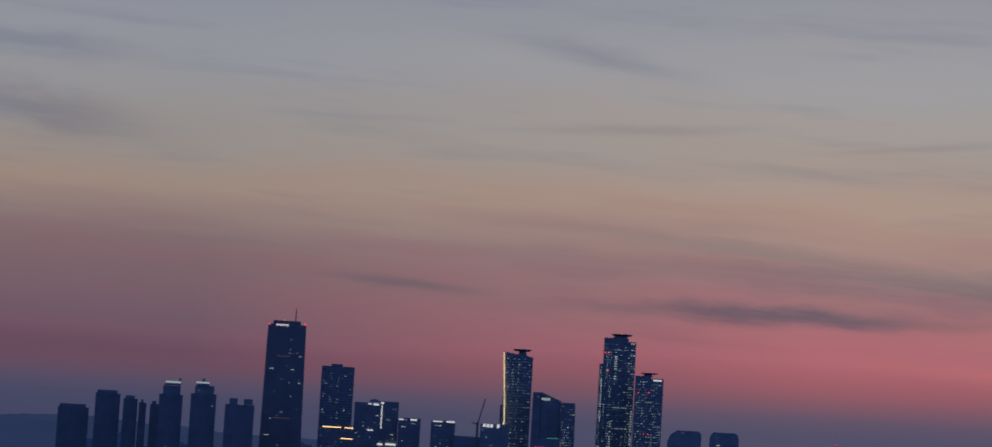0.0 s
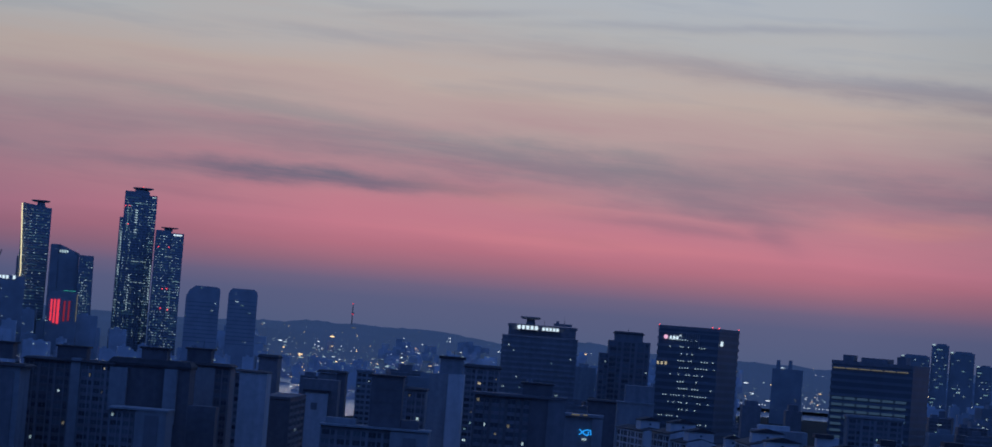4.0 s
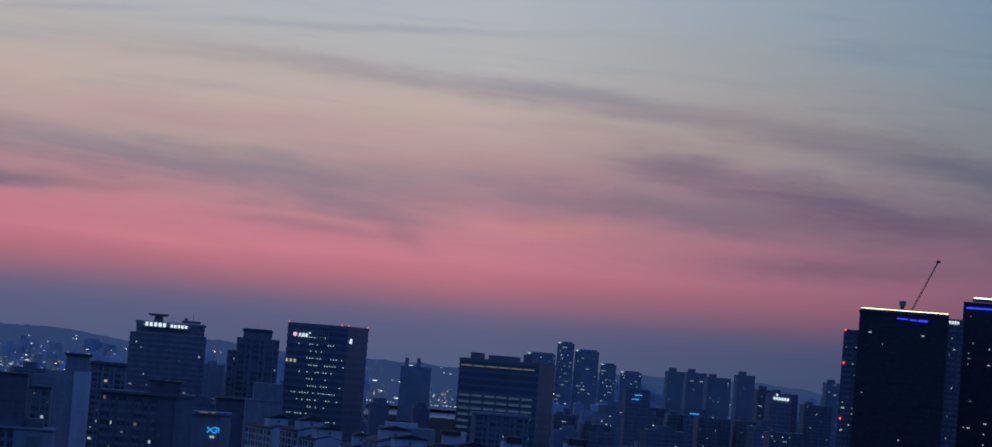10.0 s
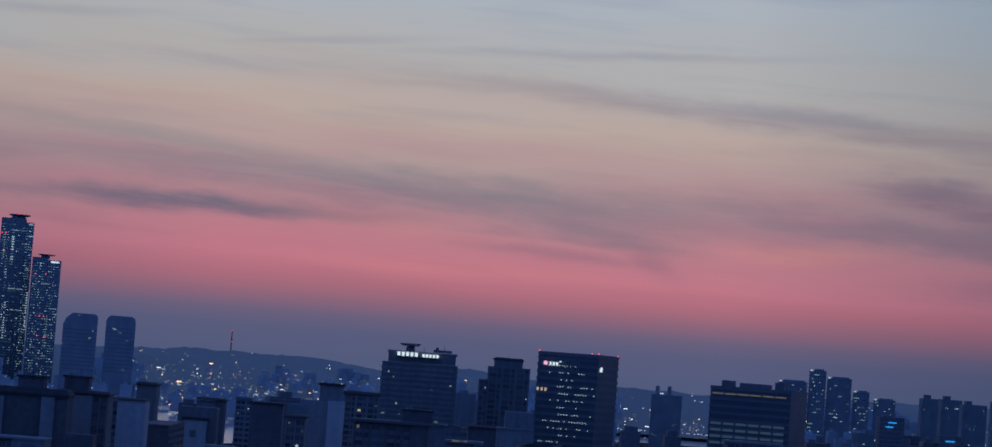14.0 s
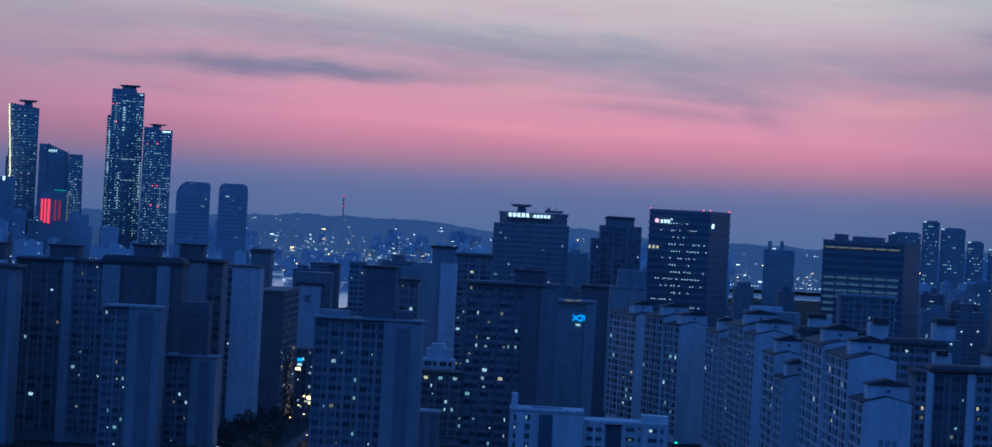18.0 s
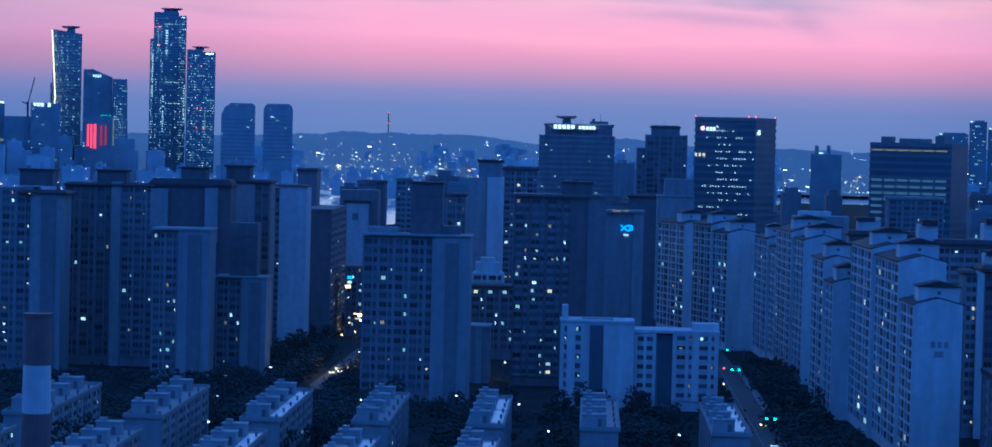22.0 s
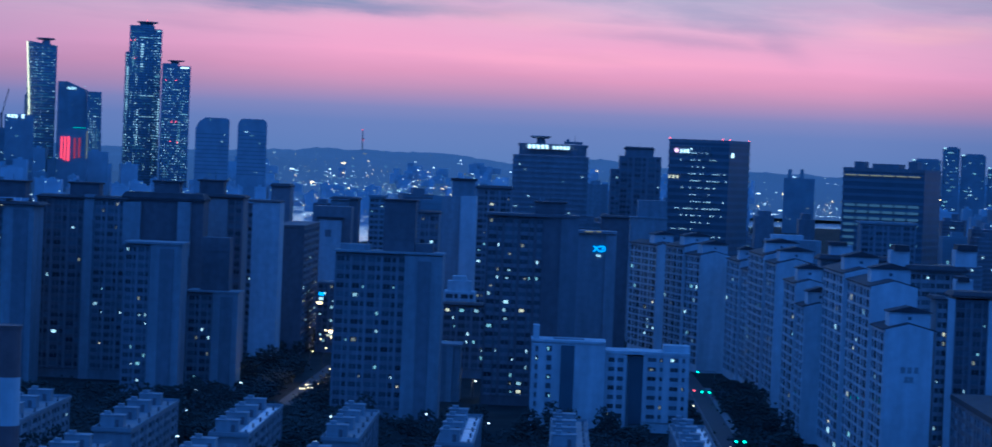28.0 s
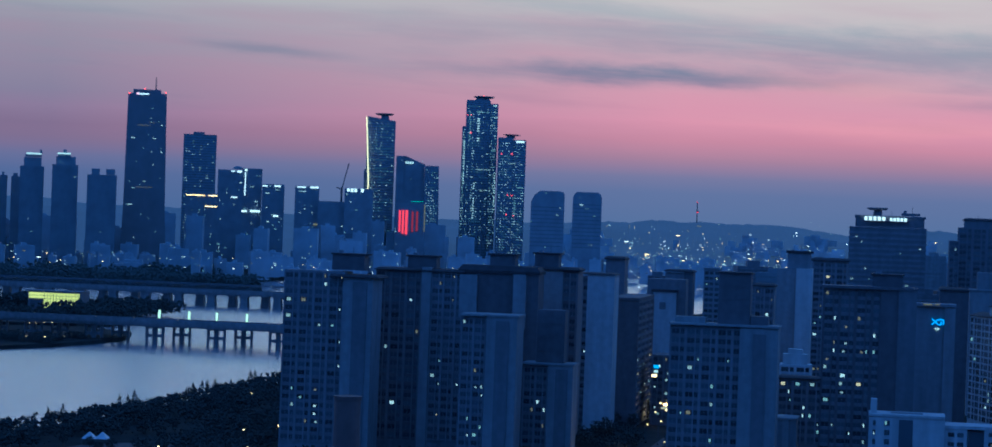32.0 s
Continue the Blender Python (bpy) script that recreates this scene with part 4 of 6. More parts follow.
compound("apartment_block", 487.8, 2700, "dim far apartment tower with few lit rooms", "apartment block", "far apartments", [
    ("wall", -8.9, 8.9, 0, 16, 0, 71.9, FARDARK, {"y": 5}),
    ("roof_house", -6, 0.9, 3, 11, 71.6, 75.7, DIM),
], lit=0.05, windows=False, sparks=13)
compound("apartment_block", 393.3, 2100, "pale far apartment block", "apartment block", "far apartments", [
    ("wall", -12.3, 12.3, 0, 16, 0, 62.9, DIM, {"y": 7}),
    ("roof_house", -9.9, -4.5, 3, 11, 62.3, 65.4, DIM),
], lit=0.05, windows=False, sparks=17)
compound("apartment_block", 379, 1900, "grey blue far apartment tower", "apartment block", "far apartments", [
    ("wall", -9.7, 9.7, 0, 16, 0, 61.1, DIM, {"y": 6}),
    ("roof_house", -7.4, -2.5, 3, 11, 60.7, 63.5, DIM),
], lit=0.05, windows=False, sparks=9)
compound("apartment_block", 384.1, 1800, "dim far apartment tower with few lit rooms", "apartment block", "far apartments", [
    ("wall", -12, 12, 0, 16, 0, 62.1, DIM, {"y": 7}),
    ("roof_house", -9.7, -5.1, 3, 11, 61.5, 64.2, DIM),
], lit=0.05, windows=False, sparks=13)
compound("apartment_block", 411.2, 1800, "pale far apartment block", "apartment block", "far apartments", [
    ("wall", -10.4, 10.4, 0, 16, 0, 61.9, DIM, {"y": 6}),
    ("roof_house", -8.1, -3.5, 3, 11, 61.4, 64.1, DIM),
], lit=0.05, windows=False, sparks=17)
compound("apartment_block", 388.1, 1600, "grey blue far apartment tower", "apartment block", "far apartments", [
    ("wall", -10.7, 10.7, 0, 16, 0, 59.1, DIM, {"y": 6}),
    ("roof_house", -8.5, -4.4, 3, 11, 58.5, 60.9, DIM),
], lit=0.05, windows=False, sparks=9)
compound("apartment_block", 306.4, 2000, "dim far apartment tower with few lit rooms", "apartment block", "far apartments", [
    ("wall", -8.8, 8.8, 0, 16, 0, 52.7, DIM, {"y": 5}),
    ("roof_house", -6.6, -1.6, 3, 11, 52.3, 55.3, DIM),
], lit=0.05, windows=False, sparks=13)
compound("apartment_block", 299, 1800, "pale far apartment block", "apartment block", "far apartments", [
    ("wall", -10.2, 10.2, 0, 16, 0, 51, DIM, {"y": 6}),
    ("roof_house", -8.2, -3.6, 3, 11, 50.5, 53.2, DIM),
], lit=0.05, windows=False, sparks=17)
compound("apartment_block", 535.6, 2100, "grey blue far apartment tower", "apartment block", "far apartments", [
    ("wall", -12.2, 12.2, 0, 16, 0, 75.6, DIM, {"y": 7}),
    ("roof_house", -9.5, -4.1, 3, 11, 75, 78.2, DIM),
], lit=0.05, windows=False, sparks=9)

# ---- far towers ----
compound("residential_tower", -1158.5, 3300, "distant slim apartment tower with a lit crown", "skyscraper", "twin apartment towers", [
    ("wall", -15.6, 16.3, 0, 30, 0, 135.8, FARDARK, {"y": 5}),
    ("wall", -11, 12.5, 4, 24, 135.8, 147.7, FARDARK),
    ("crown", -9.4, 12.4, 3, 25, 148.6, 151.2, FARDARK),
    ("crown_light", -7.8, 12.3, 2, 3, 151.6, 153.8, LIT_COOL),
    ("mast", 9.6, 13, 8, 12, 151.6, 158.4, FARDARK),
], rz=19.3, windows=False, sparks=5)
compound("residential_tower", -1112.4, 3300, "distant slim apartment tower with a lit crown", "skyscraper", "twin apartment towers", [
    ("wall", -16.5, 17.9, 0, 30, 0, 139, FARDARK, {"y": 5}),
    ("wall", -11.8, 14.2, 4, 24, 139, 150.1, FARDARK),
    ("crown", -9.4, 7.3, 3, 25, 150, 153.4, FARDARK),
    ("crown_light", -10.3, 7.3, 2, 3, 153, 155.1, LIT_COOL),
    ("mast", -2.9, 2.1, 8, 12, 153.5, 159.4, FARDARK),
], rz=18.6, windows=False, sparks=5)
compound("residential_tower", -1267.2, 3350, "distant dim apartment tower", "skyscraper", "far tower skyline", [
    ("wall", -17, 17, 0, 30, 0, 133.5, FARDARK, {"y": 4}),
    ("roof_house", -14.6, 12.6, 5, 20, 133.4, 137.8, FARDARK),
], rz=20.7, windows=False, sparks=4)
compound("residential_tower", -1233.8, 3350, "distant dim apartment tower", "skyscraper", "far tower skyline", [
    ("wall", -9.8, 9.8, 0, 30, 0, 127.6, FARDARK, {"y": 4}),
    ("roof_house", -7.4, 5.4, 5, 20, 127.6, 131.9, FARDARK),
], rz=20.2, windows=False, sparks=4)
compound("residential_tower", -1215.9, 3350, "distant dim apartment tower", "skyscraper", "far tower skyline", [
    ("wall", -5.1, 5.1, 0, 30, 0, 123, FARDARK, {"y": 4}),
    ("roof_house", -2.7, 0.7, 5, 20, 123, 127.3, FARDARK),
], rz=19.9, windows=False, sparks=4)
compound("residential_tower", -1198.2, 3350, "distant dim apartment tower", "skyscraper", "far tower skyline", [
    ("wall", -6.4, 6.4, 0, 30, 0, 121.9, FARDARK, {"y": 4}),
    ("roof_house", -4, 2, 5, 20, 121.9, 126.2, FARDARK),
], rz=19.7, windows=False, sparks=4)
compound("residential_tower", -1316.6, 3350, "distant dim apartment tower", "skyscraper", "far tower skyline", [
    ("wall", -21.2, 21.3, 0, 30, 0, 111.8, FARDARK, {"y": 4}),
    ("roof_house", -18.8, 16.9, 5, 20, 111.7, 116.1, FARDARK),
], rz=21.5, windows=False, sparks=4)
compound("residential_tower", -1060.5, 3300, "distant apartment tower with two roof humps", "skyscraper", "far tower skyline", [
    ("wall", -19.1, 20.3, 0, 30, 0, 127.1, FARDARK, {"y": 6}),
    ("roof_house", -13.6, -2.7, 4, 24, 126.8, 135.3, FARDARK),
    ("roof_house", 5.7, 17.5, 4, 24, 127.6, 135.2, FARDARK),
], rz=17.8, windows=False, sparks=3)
compound("office_tower", -1032.6, 3400, "dark brown glass skyscraper with a lit sign and antenna", "skyscraper", "", [
    ("wall", -25, 27.7, 0, 44, 0, 243.1, BRONZE),
    ("crown", -18.3, 19.8, 5, 38, 243.1, 248.3, BRONZE),
    ("antenna", 11.6, 13.7, 18, 20, 248.8, 266.3, STEEL),
    ("beacon", -24.6, -22.4, -0.6, 0.4, 241.6, 243.3, LAMP_RED),
    ("beacon", 25.1, 27.3, -0.6, 0.4, 243.7, 245.5, LAMP_RED),
    ("beacon", -3.6, -1.9, 6, 7, 248.1, 249.9, LAMP_RED),
    ("sign_mark", -13.8, -10.3, -0.6, 0.2, 240.8, 243.4, SIGN_PINK),
    ("sign_letters", -10.3, 3.5, -0.6, 0.2, 240.7, 243.3, SIGN_WHITE),
    ("lit_band", -10.4, 6.8, -0.6, 0.2, 198.4, 199.3, LIT_DIM),
    ("lit_band", 5, 12.8, -0.6, 0.2, 202.4, 203.2, LIT_DIM),
    ("lit_band", -9.9, 11.7, -0.6, 0.2, 113, 113.8, LIT_DIM),
], rz=16.9, bands=58, flare=9, sparks=14)
compound("office_tower", -1095.3, 3900, "blue glass office tower with lit upper floors", "skyscraper", "far tower skyline", [
    ("wall", -24.7, 26.8, 0, 40, 0, 203.8, TOWERGLASS),
    ("crown", -10, 7.8, 8, 30, 203.8, 207.8, TOWERGLASS),
    ("lit_band", -18.2, 11.5, -1, 0.3, 106.9, 108.8, LAMP_WARM),
    ("lit_band", 17.4, 33.3, -1, 0.3, 106.9, 108.9, LAMP_WARM),
    ("lit_band", 12.1, 31.9, -1, 0.3, 89.8, 91.8, LAMP_WARM),
    ("podium", -19.3, 35.2, -0.6, 44, 0, 111.3, FARDARK),
], rz=15.7, bands=50, sparks=40)
compound("office_block", -974.7, 3700, "distant office block with a dome and lit signs", "skyscraper", "far tower skyline", [
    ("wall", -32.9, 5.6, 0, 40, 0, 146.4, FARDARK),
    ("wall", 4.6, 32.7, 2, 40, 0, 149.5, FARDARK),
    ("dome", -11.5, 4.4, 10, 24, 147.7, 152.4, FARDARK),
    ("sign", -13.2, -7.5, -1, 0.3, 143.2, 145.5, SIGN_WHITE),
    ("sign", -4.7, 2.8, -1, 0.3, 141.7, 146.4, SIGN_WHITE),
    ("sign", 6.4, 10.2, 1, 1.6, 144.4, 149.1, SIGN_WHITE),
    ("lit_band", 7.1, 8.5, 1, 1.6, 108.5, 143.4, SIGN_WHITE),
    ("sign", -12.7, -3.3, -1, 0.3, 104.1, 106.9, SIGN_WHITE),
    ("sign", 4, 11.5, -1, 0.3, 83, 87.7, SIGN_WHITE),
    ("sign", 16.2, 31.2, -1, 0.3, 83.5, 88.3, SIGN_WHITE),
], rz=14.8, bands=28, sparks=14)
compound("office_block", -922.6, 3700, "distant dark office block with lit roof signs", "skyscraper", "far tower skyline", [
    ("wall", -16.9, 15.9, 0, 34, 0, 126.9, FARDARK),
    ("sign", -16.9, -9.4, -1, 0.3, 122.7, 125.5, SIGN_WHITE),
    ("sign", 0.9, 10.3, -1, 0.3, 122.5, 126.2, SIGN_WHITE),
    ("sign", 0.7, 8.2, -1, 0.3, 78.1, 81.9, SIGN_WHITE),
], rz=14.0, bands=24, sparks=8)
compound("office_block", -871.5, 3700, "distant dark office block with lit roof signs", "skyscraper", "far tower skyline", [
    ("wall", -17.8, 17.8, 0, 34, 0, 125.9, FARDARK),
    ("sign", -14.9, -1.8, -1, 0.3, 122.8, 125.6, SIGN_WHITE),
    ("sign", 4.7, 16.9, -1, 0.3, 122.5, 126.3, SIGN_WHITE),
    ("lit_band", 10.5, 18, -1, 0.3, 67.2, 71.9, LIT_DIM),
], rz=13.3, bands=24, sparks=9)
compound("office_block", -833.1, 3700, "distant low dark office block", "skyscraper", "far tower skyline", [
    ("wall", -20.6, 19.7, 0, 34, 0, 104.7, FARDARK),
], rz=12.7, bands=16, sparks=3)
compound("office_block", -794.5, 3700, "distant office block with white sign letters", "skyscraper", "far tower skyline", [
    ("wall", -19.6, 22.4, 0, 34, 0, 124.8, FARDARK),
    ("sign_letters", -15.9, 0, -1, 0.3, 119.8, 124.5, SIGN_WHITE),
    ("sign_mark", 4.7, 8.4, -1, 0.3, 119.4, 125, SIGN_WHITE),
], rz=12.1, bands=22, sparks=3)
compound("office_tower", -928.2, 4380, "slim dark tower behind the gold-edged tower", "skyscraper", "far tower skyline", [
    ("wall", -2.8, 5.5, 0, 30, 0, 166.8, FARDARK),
], rz=12.0)
compound("office_tower", -885.6, 4300, "blue glass tower with a gold lit edge and helipad", "skyscraper", "far tower skyline", [
    ("wall", -24.7, 23.6, 0, 45, 0, 256.4, TOWERGLASS, {"slope": 7}),
    ("helipad_stem", -2.5, 12.7, 12, 26, 251.2, 258.8, FARDARK),
    ("helipad", -11.3, 20.2, 6, 34, 259.3, 262.6, STEEL),
], rz=11.6, bands=54, sparks=90)
compound("hotel_tower", -823.7, 4250, "dark tower with a slanted roof and a lit sign", "skyscraper", "far tower skyline", [
    ("wall", -23.7, -8.7, 0, 40, 0, 188.8, FARDARK),
    ("wall", -9.8, 24.5, 0, 40, 0, 189.7, FARDARK, {"slope": 14}),
    ("sign_letters", -8.4, 6.6, -1, 0.3, 175.5, 179.8, LIT_COOL),
], rz=11.0, bands=36, sparks=6)
compound("office_tower", -782.8, 4250, "glass tower with a sloping side and lit floors", "skyscraper", "far tower skyline", [
    ("wall", -15.1, 8.4, 0, 40, 0, 173.5, TOWERGLASS),
], rz=10.4, bands=40, flare=8, sparks=60)
compound("screen_building", -771.6, 4000, "dark block with a red lit screen", "skyscraper", "", [
    ("wall", -22.2, 23.2, 0, 40, 0, 108.8, FARDARK),
    ("screen_bar", -18.7, -15.7, -1, 0.3, 61.7, 96, LED_RED),
    ("screen_bar", -13.7, -10.6, -1, 0.3, 58.8, 96.2, LED_RED),
    ("screen_bar", -8.6, -4.6, -1, 0.3, 58, 96.4, LED_RED),
    ("screen_bar", 1.5, 4.6, -1, 0.3, 62.4, 94.7, LED_RED_DIM),
    ("screen_bar", 8.6, 11.6, -1, 0.3, 63.7, 95, LED_RED_DIM),
    ("lit_band", -0.1, 19.1, -1, 0.3, 110.1, 111.5, LED_TEAL),
    ("lit_band", 21.3, 22.7, -1, 0.3, 63.1, 106.5, LIT_DIM),
], rz=10.9)
compound("office_tower", -748.3, 4500, "tallest glass tower with lit window columns and helipad", "skyscraper", "twin glass towers", [
    ("wall", -24.9, 18, 0, 48, 0, 299, TOWERGLASS),
    ("wall", 17.1, 31.8, 2, 46, 0, 293.3, TOWERGLASS),
    ("wall", -31.1, -22.1, 3, 44, 0, 251.8, FARDARK),
    ("helipad_stem", -10.4, 17.9, 12, 30, 297.1, 302.7, FARDARK),
    ("helipad", -12.8, 24.5, 8, 36, 303.4, 306.7, STEEL),
    ("sign_letters", 22.9, 29.6, 1, 1.6, 288.8, 291.1, LIT_COOL),
    ("beacon", -23.4, -21.8, -1.5, -0.8, 271.4, 273.1, LAMP_RED),
    ("beacon", -16.7, -15, -1.5, -0.8, 271.6, 273.3, LAMP_RED),
    ("beacon", -16.6, -14.9, -1.5, -0.8, 239.7, 241.4, LAMP_RED),
    ("beacon", 4.1, 5.8, 20, 21, 307.3, 309, LAMP_RED),
    ("pier", 8.1, 10.4, -1.2, 1, 0, 291.6, FARDARK),
    ("lit_column", -27.5, -25.3, 1.2, 2.5, 148.9, 230.3, LIT_COOL),
    ("lit_column", -18.1, -16, -1, 0.3, 228.4, 280.4, LIT_TEAL),
    ("lit_column", -4.8, -0.3, -1, 0.3, 225.6, 273, LIT_COOL),
    ("lit_column", -8.3, -6, -1, 0.3, 87.4, 154, LIT_COOL),
    ("lit_column", 28.3, 30.5, 0.4, 1.6, 111.4, 175.8, LIT_COOL),
    ("lit_band", -4.6, 21.4, -1, 0.3, 173.9, 176.1, LIT_DIM2),
    ("lit_band", 21.3, 30.4, 0.6, 1.6, 208.7, 210.2, LIT_TEAL),
    ("lit_band", -7.2, 16.5, -1, 0.3, 276.9, 278.4, LIT_TEAL),
    ("lit_band", 1.3, 17.2, -1, 0.3, 137.3, 138.8, LIT_DIM2),
], rz=9.4, bands=66, sparks=260)
compound("office_tower", -681, 4450, "lower glass tower with red lamps and a white sign", "skyscraper", "twin glass towers", [
    ("wall", -24.6, 2.2, 0, 46, 0, 232.2, TOWERGLASS),
    ("wall", 1.2, 24.7, 2, 44, 0, 228.6, TOWERGLASS),
    ("helipad_stem", -11.3, 5.4, 12, 26, 231.4, 235.9, FARDARK),
    ("helipad", -15.9, 14.3, 8, 30, 236, 238.2, STEEL),
    ("sign", 6.9, 21.4, 1, 1.6, 223.1, 227.6, SIGN_WHITE),
    ("beacon", -18.7, -17.2, -1, -0.4, 202, 203.8, LAMP_RED),
    ("beacon", -0.9, 0.7, -1, -0.4, 202.7, 204.5, LAMP_RED),
    ("beacon", -6, -4.4, -1, -0.4, 129.4, 131.1, LAMP_RED),
    ("beacon", 1.2, 2.8, -1, -0.4, 129.6, 131.4, LAMP_RED),
    ("beacon", -7, -5.4, -1, -0.4, 95.3, 97, LAMP_RED),
    ("beacon", 5.4, 6.9, -1, -0.4, 93.5, 95.3, LAMP_RED),
    ("lit_band", -6.2, 7.2, -1, 0.3, 185.7, 187.4, LIT_DIM2),
    ("lit_band", 9.9, 21.1, 0.6, 1.6, 143.6, 145, LIT_TEAL),
    ("lit_column", 6.9, 8.6, 0.8, 1.6, 90, 134.6, LIT_TEAL),
], rz=8.7, bands=52, sparks=150)
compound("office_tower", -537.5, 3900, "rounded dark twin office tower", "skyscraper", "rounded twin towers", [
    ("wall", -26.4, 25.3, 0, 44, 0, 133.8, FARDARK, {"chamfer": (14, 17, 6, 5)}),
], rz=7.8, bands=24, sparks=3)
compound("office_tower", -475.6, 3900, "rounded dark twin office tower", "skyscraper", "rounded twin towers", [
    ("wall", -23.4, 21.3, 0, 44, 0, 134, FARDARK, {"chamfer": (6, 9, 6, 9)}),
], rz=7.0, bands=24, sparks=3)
compound("residential_tower", 373.4, 1300, "dark new residential tower with a lit yellow roof edge", "residential tower", "new towers", [
    ("wall", -30.2, -21.1, 2, 26, 0, 120.7, BROWN, {"y": 3}),
    ("wall", -22.6, 23.3, 0, 30, 0, 130.4, ROOF, {"y": 14}),
    ("wall", 23.2, 31.6, 2, 26, 0, 130.2, BROWN, {"y": 3}),
    ("parapet", -23, 23.6, -0.6, 31, 130.4, 131.4, ROOF),
    ("roof_led", -22.1, 23.1, -1, -0.6, 132.3, 132.7, LED_YELLOW),
    ("led_rail", -22.4, 23.5, -0.9, 0, 131.3, 132.2, DIM),
    ("led_band", -3.2, 2.6, -0.9, -0.5, 127.9, 128.6, SIGN_DEEP),
    ("led_band", 3.4, 7.1, -0.9, -0.5, 127.5, 128.3, SIGN_DEEP),
    ("led_band", 7.8, 12.8, -0.9, -0.5, 127.3, 128.4, SIGN_DEEP),
    ("sign_letters", 23.9, 29.4, 1, 1.4, 127.5, 129.1, SIGN_WHITE),
    ("beacon", -29.9, -29, 1, 2, 119.8, 120.8, LAMP_RED),
    ("beacon", -29.6, -28.7, 1, 2, 102.5, 103.5, LAMP_RED),
    ("beacon", -29.4, -28.5, 1, 2, 73.3, 74.3, LAMP_RED),
], rz=-16.0, windows=False, sparks=46)
compound("residential_tower", 444, 1350, "dark new residential tower with a blue lit band", "residential tower", "new towers", [
    ("wall", -21.9, 33.4, 0, 30, 0, 142.4, ROOF, {"y": 14}),
    ("roof_led", -16.6, 33.3, -1, -0.6, 144.4, 145.1, LED_YELLOW),
    ("led_rail", -17.2, 33.3, -0.9, 0, 142.6, 144.3, DIM),
    ("led_band", -20.3, 4.5, -0.9, -0.5, 138.6, 139.6, SIGN_DEEP),
    ("led_band", 5.6, 30.2, -0.9, -0.5, 138.4, 139.5, SIGN_DEEP),
], rz=-18.2, windows=False, sparks=46)
compound("office_tower", 467.9, 3300, "pale distant tower with lit roof lamps", "tower", "far right towers", [
    ("wall", -18.4, 18.5, 0, 30, 0, 108.7, FARDARK),
    ("roof_house", -12.1, 15.3, 5, 20, 108.7, 110.3, FARDARK),
    ("roof_lamp", -17.7, -14.4, -1, 0.3, 107.4, 109, LIT_COOL),
], rz=-8.1, bands=26, sparks=16)
compound("office_tower", 499.4, 3300, "slim distant tower with a lit corner", "tower", "far right towers", [
    ("wall", -10.8, 10.9, 0, 30, 0, 125.1, FARDARK),
    ("roof_house", -4.4, 7.6, 5, 20, 125.1, 126.8, FARDARK),
    ("roof_lamp", -10, -6.8, -1, 0.3, 124, 125.7, LIT_COOL),
], rz=-8.6, bands=26, sparks=16)
compound("office_tower", 528, 3300, "distant tower with a flat lit top", "tower", "far right towers", [
    ("wall", -15.6, 15.7, 0, 30, 0, 117, FARDARK),
    ("roof_house", -9.2, 12.4, 5, 20, 117, 118.7, FARDARK),
    ("roof_lamp", -14.8, -11.6, -1, 0.3, 115.8, 117.4, LIT_COOL),
], rz=-9.1, bands=26, sparks=16)
compound("office_tower", 557.4, 3300, "distant tower with a rounded top", "tower", "far right towers", [
    ("wall", -10.3, 10.4, 0, 30, 0, 101.6, FARDARK),
    ("roof_house", -4, 7.2, 5, 20, 101.6, 103.2, FARDARK),
    ("roof_lamp", -9.6, -6.4, -1, 0.3, 100.5, 102.1, LIT_COOL),
], rz=-9.6, bands=26, sparks=16)
compound("office_tower", 588.1, 3300, "low distant tower on the plain", "tower", "far right towers", [
    ("wall", -13.9, 14, 0, 30, 0, 93.5, FARDARK),
    ("roof_house", -7.6, 10.8, 5, 20, 93.6, 95.2, FARDARK),
    ("roof_lamp", -13.1, -9.9, -1, 0.3, 92.4, 94, LIT_COOL),
], rz=-10.1, bands=26, sparks=16)
compound("power_station", 333.3, 3600, "distant plant with two stacks", "plant", "", [
    ("wall", -21.2, 22.1, 0, 30, 0, 77.9, FARDARK),
    ("flue", -16.3, -10.1, 8, 16, 77.5, 89.9, FARDARK),
    ("flue", 0.5, 6.6, 8, 16, 78, 90.4, FARDARK),
    ("sign", -9.8, -4.5, -1, 0.3, 78.5, 80.3, SIGN_WHITE),
], rz=-5.3, sparks=2)
compound("radio_mast", -369.6, 4700, "red and white lattice radio mast on the hill", "mast", "", [
    ("shaft", -1.7, 0.4, -2, 2, 94.5, 131.8, STEEL),
    ("platform", -2.4, 2.2, -4, 4, 114.3, 116.6, STEEL),
    ("lamp", -1.9, 0.4, -2, 2, 131.8, 133.5, LED_RED),
    ("lamp", -1.7, 1.7, -5, -4, 112.9, 114.3, LED_RED),
], rz=4.5)

